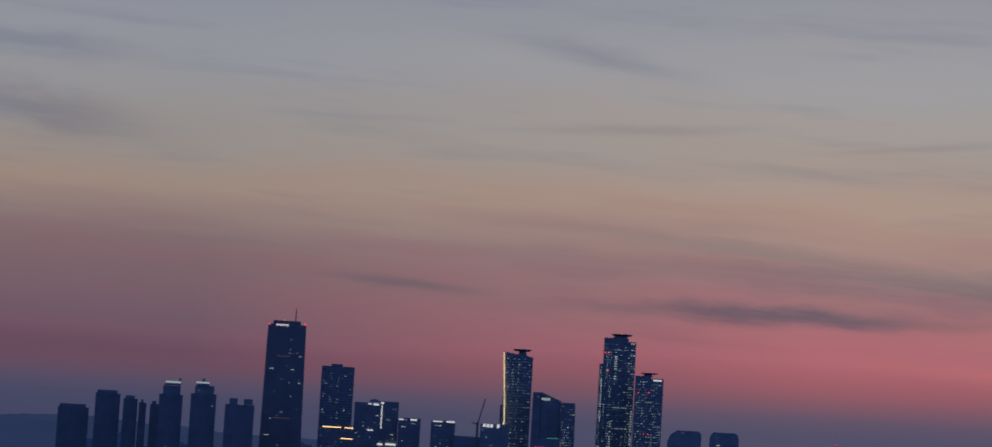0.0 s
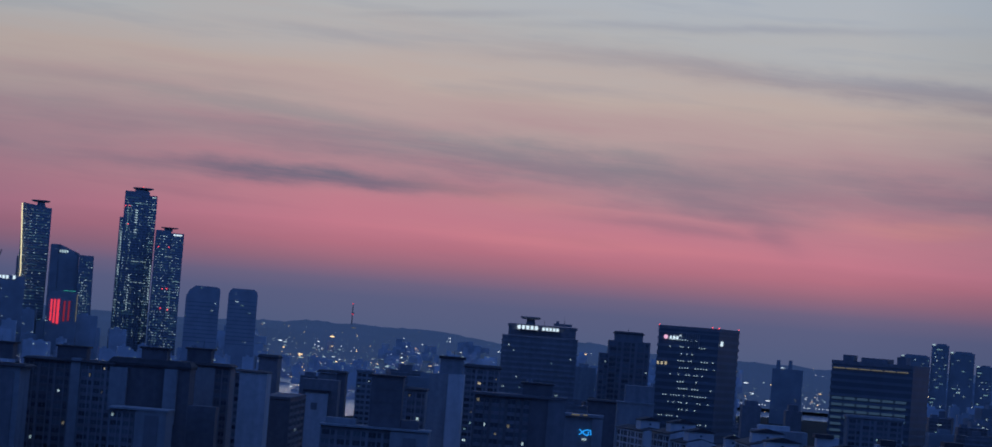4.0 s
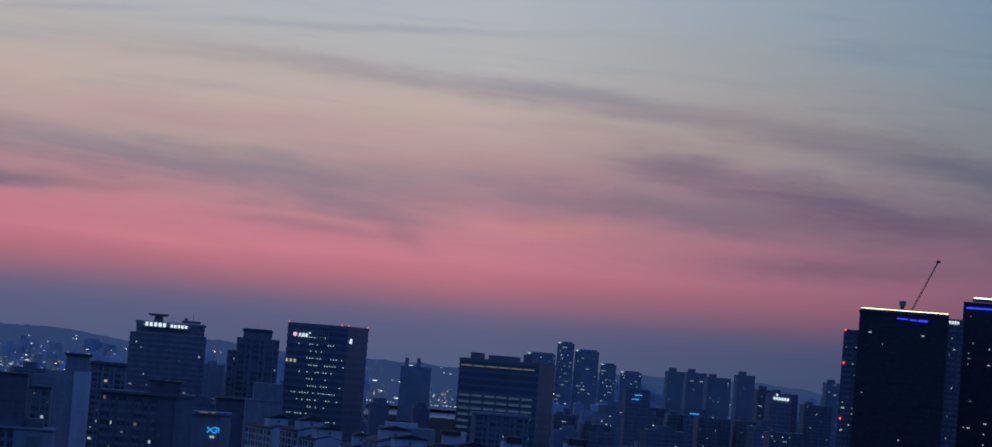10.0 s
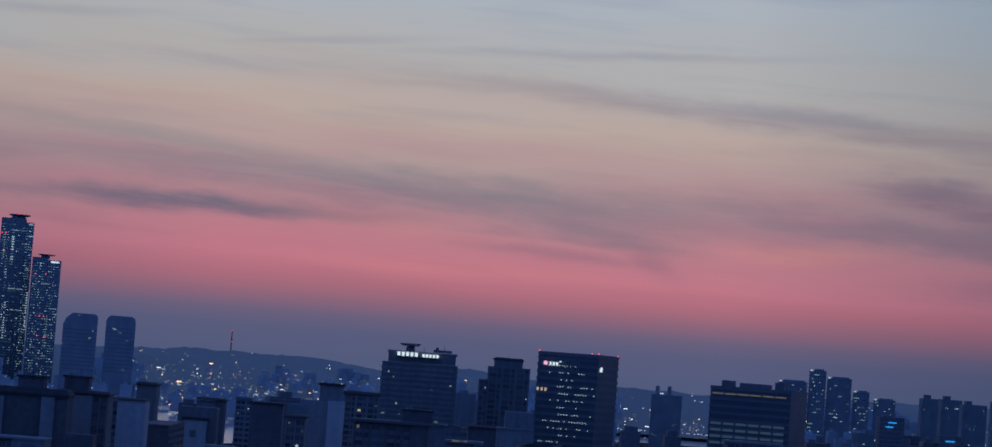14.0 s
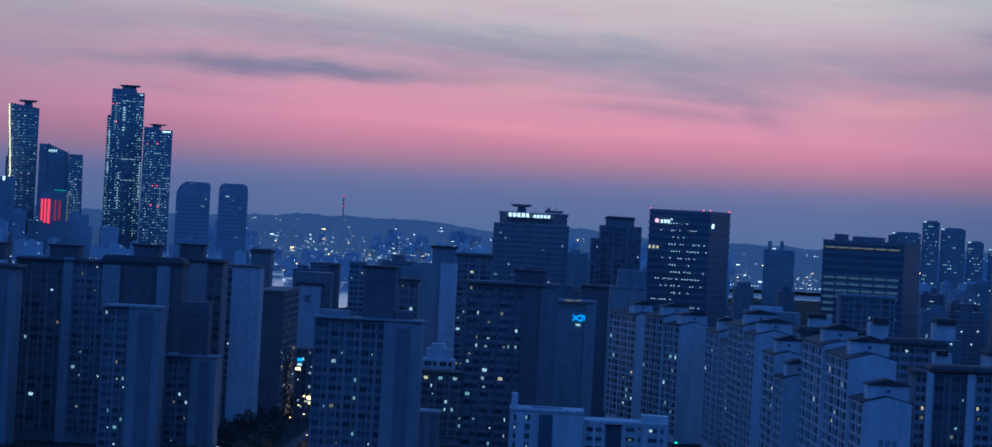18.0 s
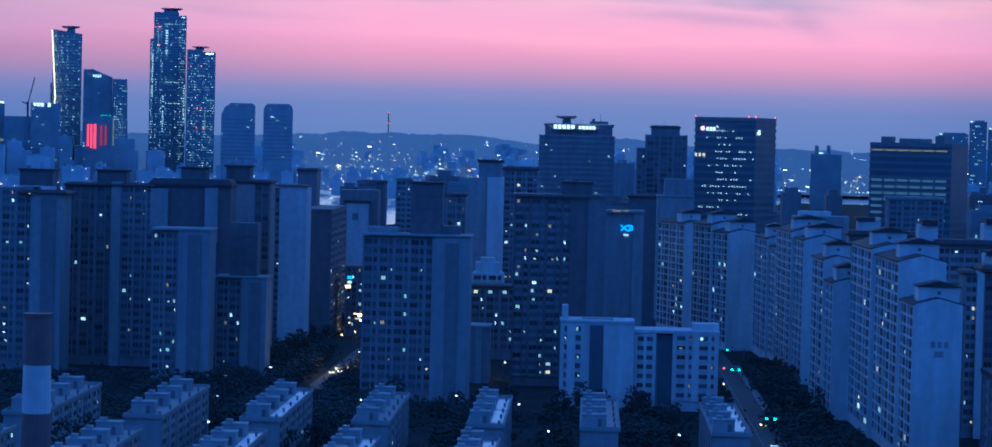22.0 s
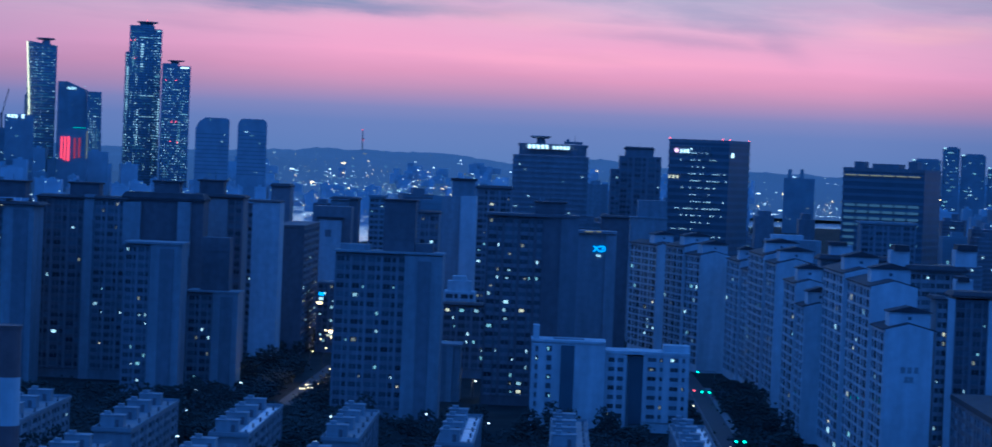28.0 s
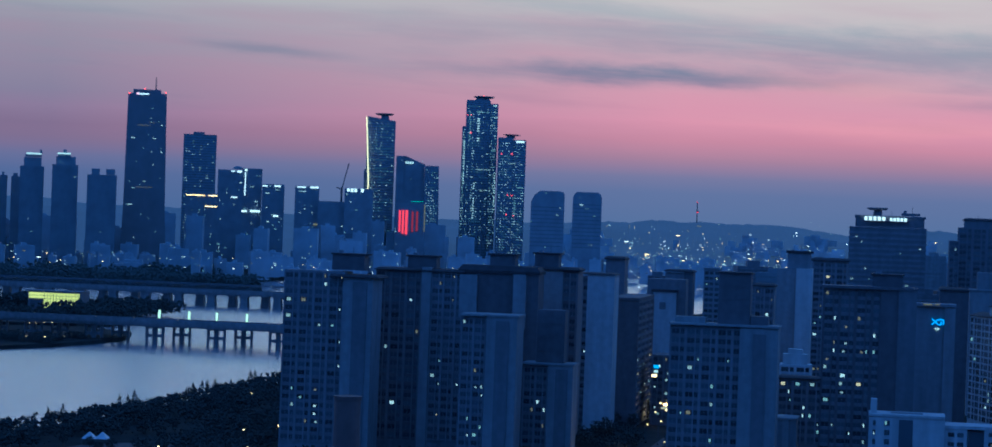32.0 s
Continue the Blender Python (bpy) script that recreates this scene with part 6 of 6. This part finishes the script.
# riverside park: paved court, tents, lamps
b = Build()
b.prism([(-292.8, 799.9), (-291.8, 846.6), (-286.5, 878.7), (-275.5, 896.0), (-258.1, 897.4), (-246.1, 871.8), (-250.4, 844.0), (-258.0, 825.4), (-262.5, 786.6), (-274.8, 751.1)], 0.0, 0.08)
tagged(new("pavement_park", b.mesh("pavement_park", ASPHALT)), "grey paved court in the riverside park", "pavement", kind="structure")
for x, y, s in ((-284.5, 882.5, 2.4), (-280.2, 884.1, 2.4), (-262.9, 813.4, 6.0)):
    e = thing("tent", x, y, 0.05, "white peaked tent in the riverside park", "tent", "park tents")
    part("canopy", Build().prism([(-s, -s), (s, -s), (s, s), (-s, s)], 2.2, 4.6, [(-0.15, -0.15), (0.15, -0.15), (0.15, 0.15), (-0.15, 0.15)]), SHEET, e)
    for sx in (-0.92, 0.92):
        for sy in (-0.92, 0.92):
            part("leg", Build().round(sx * s, sy * s, 0.08, 0.08, 0, 2.25, 6), STEEL, e)
for x, y in ((-247.4, 840.2), (-251.4, 793.5), (-219.6, 853.3), (-231.3, 945.4), (-238.9, 921.8), (-284.6, 1110.5)):
    lamp_post(x, y, 0, 4.8, LAMP_WARM, "park lamp with a warm head among the trees", "park lamps")

# traffic lights on the avenue
def traffic_light(x, y, mat):
    e = thing("traffic_light", x, y, 0.0, "traffic light with a green lamp over the avenue", "traffic light", "traffic lights")
    part("post", Build().round(6.5, 0, 0.16, 0.12, 0, 6.2, 8), STEEL, e)
    part("arm", Build().beam((6.5, 0, 5.9), (-0.6, 0, 6.0), 0.16), STEEL, e)
    part("housing", Build().box(-0.6, 0.6, -0.25, 0.25, 5.25, 5.8), DIM, e)
    part("lamp", Build().round(-0.25, -0.4, 0.36, 0.36, 5.28, 5.78, 10), mat, e, "green lit lamp" if mat is LAMP_GREEN else "red lit lamp")


for x, y, m in ((53.8, 920, LAMP_GREEN), (56.4, 920, LAMP_GREEN), (55.0, 757, LAMP_GREEN), (57.5, 757, LAMP_GREEN), (51.2, 925, LAMP_RED), (57.0, 1010, LAMP_GREEN)):
    traffic_light(x, y, m)

# cars
def car(x, y, rz, paint, heads, z=0.06):
    e = thing("car", x, y, z if heads else 0.0, "parked car with its lamps on the street" if heads else "dark parked car beside the apartments", "car", "cars on the street", rz)
    b = Build()
    b.prism([(-0.85, -2.1), (0.85, -2.1), (0.85, 2.1), (-0.85, 2.1)], 0.3, 0.85, [(-0.82, -2.05), (0.82, -2.05), (0.82, 2.05), (-0.82, 2.05)])
    part("body", b, paint, e)
    part("cabin", Build().prism([(-0.8, -1.2), (0.8, -1.2), (0.8, 1.6), (-0.8, 1.6)], 0.85, 1.45, [(-0.62, -0.7), (0.62, -0.7), (0.62, 1.2), (-0.62, 1.2)]), GLASS, e)
    for sx in (-0.8, 0.8):
        for sy in (-1.35, 1.35):
            w = Build().round(0, 0, 0.32, 0.32, -0.1, 0.1, 12)
            w.v = [(sx + z, sy + xx, 0.32 + yy) for xx, yy, z in w.v]
            part("wheel", w, BROWN, e)
    if heads:
        for sx in (-0.6, 0.6):
            part("headlight", Build().box(sx - 0.26, sx + 0.26, -2.2, -2.1, 0.5, 0.86), heads, e)


for k, (dx, y) in enumerate(((0.2, 921), (2.6, 926), (4.8, 929), (0.4, 937), (3.0, 944), (5.0, 951), (1.0, 1010), (4.2, 1090), (2.0, 1130))):
    car(-91.5 + (y - 900) * 0.02 + dx, y, 0, (WHITE, DIM, BROWN)[k % 3], (LAMP_WARM, LAMP_WARM, LAMP_WHITE)[k % 3])
for k, (x, y) in enumerate(((50.0, 918), (50.3, 890), (55.6, 786))):
    car(x, y, 0, (WHITE, DIM, BROWN)[k % 3], LAMP_WARM if k % 2 == 0 else LAMP_RED)
for k, x in enumerate((-545.0, -487.9, -478.1, -423.4, -415.9, -519.3)):
    car(x, 1693 + (k % 2) * 4, 0, (WHITE, DIM)[k % 2], (LAMP_RED, LAMP_WARM, LAMP_WHITE)[k % 3], 8.2)
for k in range(18):
    car(-70 + (k % 6) * 3.1 + (k // 6) * 28.5, 628 + (k % 3) * 6, 90 if k % 2 else 0, (WHITE, DIM, BROWN, PALE)[k % 4], None)

# bus at the zebra crossing
e = thing("bus", 53.6, 697, 0.06, "city bus with a lit roof edge and red tail lamps", "bus")
part("body", Build().box(-1.25, 1.25, 0, 11, 0.45, 3.1), WHITE, e)
part("window_band", Build().box(-1.28, 1.28, 0.6, 10.4, 1.5, 2.5), GLASS, e)
part("roof_light", Build().box(-1.1, 1.1, 10.6, 10.9, 3.1, 3.3), LIT_COOL, e)
for x in (-1.0, 0.7):
    part("tail_lamp", Build().box(x, x + 0.35, -0.08, 0.0, 0.8, 1.2), LAMP_RED, e)
for y in (2.2, 8.6):
    for x in (-1.1, 1.1):
        w = Build().round(0, 0, 0.45, 0.45, -0.15, 0.15, 12)
        w.v = [(x + zz, y + xx, 0.45 + yy) for xx, yy, zz in w.v]
        part("wheel", w, BROWN, e)

# ---- trees ----
def tree_meshes(seed, height, spread, slim):
    r = random.Random(seed)
    t = Build()
    t.round(0, 0, 0.32, 0.16, 0, height * 0.5, 8)
    for k in range(5):
        a = k * 1.257 + r.uniform(-0.3, 0.3)
        z0 = height * r.uniform(0.28, 0.45)
        t.beam((0, 0, z0), (spread * 0.6 * math.cos(a), spread * 0.6 * math.sin(a), z0 + height * 0.25), 0.18)
    c = Build()
    for k in range(150):
        u, a = r.uniform(-1, 1), r.uniform(0, 2 * math.pi)
        rad = r.uniform(0.55, 1.05)
        taper = 1.0 if not slim else max(0.25, 0.75 - 0.55 * u)
        x = spread * rad * math.sqrt(1 - u * u) * math.cos(a) * taper
        y = spread * rad * math.sqrt(1 - u * u) * math.sin(a) * taper
        z = height * 0.62 + height * 0.40 * u * rad
        s = r.uniform(0.25, 0.58) * (0.8 if slim else 1.0)
        n0 = len(c.v)
        for d in ((1, 0, 0), (-1, 0, 0), (0, 1, 0), (0, -1, 0), (0, 0, 1), (0, 0, -1)):
            q = r.uniform(0.6, 1.4) * s
            c.v.append((x + d[0] * q + r.uniform(-.2, .2), y + d[1] * q + r.uniform(-.2, .2), z + d[2] * q * 0.8))
        c.f += [tuple(n0 + i for i in f) for f in ((0, 2, 4), (2, 1, 4), (1, 3, 4), (3, 0, 4), (2, 0, 5), (1, 2, 5), (3, 1, 5), (0, 3, 5))]
    return t.mesh("trunk", BARK), c.mesh("crown", LEAF)


KINDS = [tree_meshes(1, 9.0, 3.4, False), tree_meshes(2, 11.0, 4.0, False), tree_meshes(3, 7.5, 3.6, False), tree_meshes(4, 12.5, 2.6, True), tree_meshes(5, 15.0, 2.2, True)]


def tree(x, y, z, kind, scale, label="dark leafy tree at dusk", group="estate trees"):
    e = thing("tree", x, y, z, label, "tree", group, rz=rng.uniform(0, 360))
    e.scale = (scale, scale, scale * rng.uniform(0.9, 1.15))
    t, c = KINDS[kind]
    part("trunk", t, None, e)
    part("crown", c, None, e)


# along the near river bank, in a belt
belt = []
for k in range(640):
    y = 845 + 480 * rng.random()
    shore = -334 + max(0.0, (y - 880) * 0.13) if y < 1000 else -318 + (y - 1000) * 0.035
    belt.append((shore + 6 + abs(rng.gauss(0, 1)) * 30, y))
for k in range(95):
    y = 850 + k * 4.9 + rng.uniform(-1.5, 1.5)
    shore = -334 + max(0.0, (y - 880) * 0.13) if y < 1000 else -318 + (y - 1000) * 0.035
    belt[k] = (shore + rng.uniform(3, 7), y)
for k, (x, y) in enumerate(belt[:150]):
    tree(x, y, 0, rng.choice((3, 0, 2, 2)) if k < 95 else rng.choice((0, 1, 2)), rng.uniform(0.5, 0.72), "dark riverside tree on the bank", "riverside trees")
# round the estate
for k in range(150):
    zone = k % 6
    if zone == 0:
        x, y = rng.uniform(63, 77), rng.uniform(700, 985)
    elif zone == 1:
        x, y = rng.uniform(-132, -104), rng.uniform(735, 875)
    elif zone == 2:
        x, y = rng.uniform(-84, 40), rng.uniform(735, 815)
    elif zone == 3:
        x, y = rng.choice((-131, -71, -39, -10, 21, 25)) + rng.uniform(-4, 4), rng.uniform(610, 735)
    elif zone == 4:
        x, y = rng.uniform(-135, -107), rng.uniform(915, 1150)
    else:
        x, y = rng.uniform(28, 42), rng.uniform(850, 1000)
    tree(x, y, 0, rng.choice((0, 1, 2)), rng.uniform(0.7, 1.0))

# ---- the far city ----
GAPS = ((-5.95, -5.4), (-4.5, -4.25), (4.65, 6.3))


def near_gap(az, half):
    return any(az + half > a and az - half < c for a, c in GAPS)


count = 0
while count < 150:
    az = rng.uniform(-7.0, 21.0)
    d = rng.uniform(1450, 3000)
    w = rng.uniform(10, 30)
    if near_gap(az, math.degrees(w / 2 / d) + 0.3) or (d > 2400 and az < -3):
        continue
    h = min(rng.uniform(24, 60), 86 - 34 * d / 4033 - rng.uniform(0, 12))
    x = d * math.tan(radians(az))
    if x < -330 + (d - 1450) * 0.05:
        continue
    # farther blocks take the wall colours that have haze mixed in
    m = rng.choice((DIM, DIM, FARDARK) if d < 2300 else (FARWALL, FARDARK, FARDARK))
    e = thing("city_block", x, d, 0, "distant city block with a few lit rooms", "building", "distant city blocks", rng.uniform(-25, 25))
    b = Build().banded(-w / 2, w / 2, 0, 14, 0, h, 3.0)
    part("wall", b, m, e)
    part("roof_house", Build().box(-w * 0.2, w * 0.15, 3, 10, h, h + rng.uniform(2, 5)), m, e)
    lit, tone = {}, rng.choice((LIT_COOL, LIT_COOL, LIT_TEAL, LIT_DIM2))
    for _ in range(rng.randint(3, 9)):
        mm = tone
        xx, zz = rng.uniform(-w / 2 + 1, w / 2 - 2.5), rng.uniform(h * 0.4, h - 2)
        lit.setdefault(mm.name, (mm, Build()))[1].box(xx, xx + 1.1, -0.6, -0.35, zz, zz + 1.0)
    for mm, bb in lit.values():
        tagged(part("window_lighting", bb, mm, e), "few lit windows", kind="stuff")
    count += 1
# the far bank below the towers
for k in range(190):
    az = -21.5 + 17.5 * rng.random()
    d = rng.uniform(3050, 3700) if az < -12 else rng.uniform(3500, 4300)
    x = d * math.tan(radians(az))
    w, h = rng.uniform(10, 26), rng.uniform(12, 38)
    if k % 2 and az < -8.4 and (d > 4050 or (az < -12 and d > 3450)):
        w, h = rng.uniform(16, 40), rng.uniform(42, 84)
    e = thing("city_block", x, d, 0, "hazy apartment block on the far bank", "building", "far bank blocks", rng.uniform(-15, 15) - az)
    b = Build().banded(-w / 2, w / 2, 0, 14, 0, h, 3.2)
    # the pale wall colour carries the haze over the far bank
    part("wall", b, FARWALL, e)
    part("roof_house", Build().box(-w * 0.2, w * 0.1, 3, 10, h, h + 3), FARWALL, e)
    if k % 3 == 0:
        q = Build()
        for _ in range(rng.randint(2, 5)):
            xx, zz = rng.uniform(-w / 2 + 1, w / 2 - 2), rng.uniform(h * 0.3, h - 2)
            q.box(xx, xx + 1.4, -0.7, -0.45, zz, zz + 1.2)
        tagged(part("window_lighting", q, rng.choice((LIT_COOL, LIT_TEAL, LIT_DIM2)), e), "few lit windows", kind="stuff")
# woods on the far bank and on the island
def woods(name, label, pts, seed, leaf=LEAF):
    r = random.Random(seed)
    c = Build()
    for x, y, z, s in pts:
        for k in range(20):
            q = s * r.uniform(0.11, 0.28)
            cx, cy, cz = x + r.gauss(0, 0.55) * s, y + r.gauss(0, 0.55) * s, z + r.uniform(0.0, 1.5) * s
            n0 = len(c.v)
            for d in ((1, 0, 0), (-1, 0, 0), (0, 1, 0), (0, -1, 0), (0, 0, 1), (0, 0, -1)):
                u = r.uniform(0.7, 1.3) * q
                c.v.append((cx + d[0] * u, cy + d[1] * u, cz + d[2] * u))
            c.f += [tuple(n0 + i for i in f) for f in ((0, 2, 4), (2, 1, 4), (1, 3, 4), (3, 0, 4), (2, 0, 5), (1, 2, 5), (3, 1, 5), (0, 3, 5))]
    tagged(new(name, c.mesh(name, leaf)), label, "woods", kind="stuff")


woods("woods_river_bank", "dense dark trees of the riverside park", [(x, y, 1.5, rng.uniform(2.2, 3.6)) for x, y in belt[150:] if not (-296 < x < -244 and y < 902)] + [(rng.uniform(-244, -205), rng.uniform(690, 862), 0.5, rng.uniform(2, 3)) for _ in range(220)] + [(rng.uniform(-262, -222), rng.uniform(850, 1150), 0.5, rng.uniform(2, 3)) for _ in range(260)], 4)
estate = []
for k in range(2600):
    zx, zy = rng.choice((((63, 77), (690, 985)), ((-133, -105), (725, 885)), ((-205, -135), (722, 890)), ((-205, -135), (722, 890)), ((-84, -62), (735, 826)), ((-91, -62), (735, 830)), ((-85, -73), (826, 1010)), ((60, 74), (690, 985)), ((58, 68), (640, 800)), ((40, 47), (735, 900)), ((-107, -98), (735, 1000)), ((-107, -98), (735, 1000)),  ((-136, -100), (880, 1030)), ((-88, 42), (722, 818)), ((-135, -107), (905, 1150)), ((-68, -61), (610, 730)), ((-40, -32), (610, 730)), ((-12, -4), (610, 730)), ((13, 29), (610, 815)))) 
    estate.append((rng.uniform(*zx), rng.uniform(*zy), 0.8, rng.uniform(1.6, 2.9)))
woods("woods_estate", "dense dark garden trees and hedges between the blocks", estate, 9)
woods("woods_far_bank", "dark belt of trees on the far bank", [(rng.uniform(-1420, -880), rng.uniform(2770, 3300), 0, rng.uniform(5, 9)) for _ in range(760)] + [(rng.uniform(-940, -735), rng.uniform(2800, 2930), 0, rng.uniform(4, 8)) for _ in range(200)], 5, LEAF_HAZE)
woods("woods_island", "dark trees on the river island", [(rng.uniform(-600, -548), rng.uniform(1600, 1685), -5.5, rng.uniform(1.5, 3.4)) for k in range(150)] + [(rng.uniform(-1000, -625), rng.uniform(1900, 2030) if k % 2 else rng.uniform(2090, 2170), -3.5, rng.uniform(3, 6)) for k in range(260)] + [(rng.uniform(-672, -608), rng.uniform(1880, 2110), -3.5, rng.uniform(4, 7)) for k in range(150)] + [(rng.uniform(-1000, -610), rng.uniform(2090, 2170), -3.5, rng.uniform(5, 8)) for k in range(200)], 6)
woods("woods_hillside", "hazy wooded lower slopes", [(4500 * math.tan(radians(a)), 4705 + rng.uniform(0, 60), 2, rng.uniform(9, 15)) for a in [rng.uniform(-6, 22) for _ in range(260)] if not 4.2 < a < 6.7], 7, LEAF_HAZE)

# low roofs of the far plain, too many to tell apart
b = Build()
for k in range(700):
    az, d = rng.uniform(-3.5, 22.5), rng.uniform(2900, 4250)
    if near_gap(az, 0.6) or d > 3300 + (az + 4) * 100:
        continue
    x = d * math.tan(radians(az))
    w, h = rng.uniform(10, 36), rng.uniform(8, 34) if rng.random() < 0.8 else rng.uniform(34, 50)
    b.box(x - w / 2, x + w / 2, d, d + 14, 0, h)
    b.box(x - w / 5, x + w / 6, d + 3, d + 9, h, h + 3)
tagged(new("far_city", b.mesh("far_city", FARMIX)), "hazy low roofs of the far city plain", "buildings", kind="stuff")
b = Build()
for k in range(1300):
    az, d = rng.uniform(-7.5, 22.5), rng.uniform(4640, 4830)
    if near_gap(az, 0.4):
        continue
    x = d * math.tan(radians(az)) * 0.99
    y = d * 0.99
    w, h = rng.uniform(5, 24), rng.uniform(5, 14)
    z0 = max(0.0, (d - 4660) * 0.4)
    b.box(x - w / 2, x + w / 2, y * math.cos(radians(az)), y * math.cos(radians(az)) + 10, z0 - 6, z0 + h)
# pale houses added along the far quay to lighten its dark edge
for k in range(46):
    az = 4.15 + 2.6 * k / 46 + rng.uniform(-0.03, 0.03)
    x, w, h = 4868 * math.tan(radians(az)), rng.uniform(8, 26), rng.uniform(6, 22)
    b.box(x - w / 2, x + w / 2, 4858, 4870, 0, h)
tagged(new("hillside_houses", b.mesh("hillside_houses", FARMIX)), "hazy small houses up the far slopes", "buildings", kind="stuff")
e = thing("tower_crane", -930, 4200, 0.0, "slim luffing crane among the far towers", "crane")
part("mast", Build().box(-1.5, 1.5, -1.5, 1.5, 0, 132), STEEL, e)
part("jib", Build().beam((0, 0, 128), (11, 0, 172), 1.5), STEEL, e)
part("counter_jib", Build().beam((0, 0, 128), (-9, 0, 131), 1.8), STEEL, e)

# far lamps: street lights and signs too small to tell apart
far_lights = {}
for k in range(2000):
    az = (rng.uniform(-6, 22) if k % 3 else rng.uniform(-7, 1)) if k % 9 else rng.uniform(-21, -5)
    u = rng.random()
    if k % 9 == 0:
        d, z = rng.uniform(2950, 3040), rng.uniform(14, 30)
    else:
        d = 4400 + 380 * u
        z = 4 + max(0.0, (d - 4660) * 0.45) + rng.uniform(8, 34) * (1 if rng.random() < 0.7 else 1.5)
    m = rng.choice((LAMP_WHITE, LAMP_WHITE, LIT_COOL, LIT_COOL, LIT_TEAL, LIT_DIM2, LAMP_WARM, LIT_DIM))
    s = rng.choice((0.3, 0.35, 0.4, 0.45, 0.6, 1.0)) * (1.0 if d > 4000 else 0.6)
    x = d * math.tan(radians(az))
    long = s * rng.choice((1, 1, 1, 1.6, 3.5))
    far_lights.setdefault(m.name, (m, Build()))[1].box(x - long, x + long, d, d + 1, z, z + s * 1.4)
for k in range(900):
    az, d = rng.uniform(-6.5, 3) if k % 3 else rng.uniform(3, 22), rng.uniform(2900, 4250)
    x, z = d * math.tan(radians(az)), rng.uniform(8, 40)
    m = rng.choice((LAMP_WHITE, LIT_COOL, LIT_COOL, LIT_TEAL, LIT_DIM2, LAMP_WARM))
    s = rng.choice((0.25, 0.3, 0.4, 0.6))
    far_lights.setdefault(m.name, (m, Build()))[1].box(x - s, x + s, d, d + 1, z, z + s * 1.4)
for k in range(60):
    az = 3.2 + 5.3 * k / 60 + rng.uniform(-0.05, 0.05)
    far_lights["lamp_white"][1].box(4380 * math.tan(radians(az)) - 0.7, 4380 * math.tan(radians(az)) + 0.7, 4380, 4381, 12, 13)
for m, bb in far_lights.values():
    tagged(new("far_lights", bb.mesh("far_lights", m)), "strewn street lamps and signs of the far city", "lights", kind="stuff")
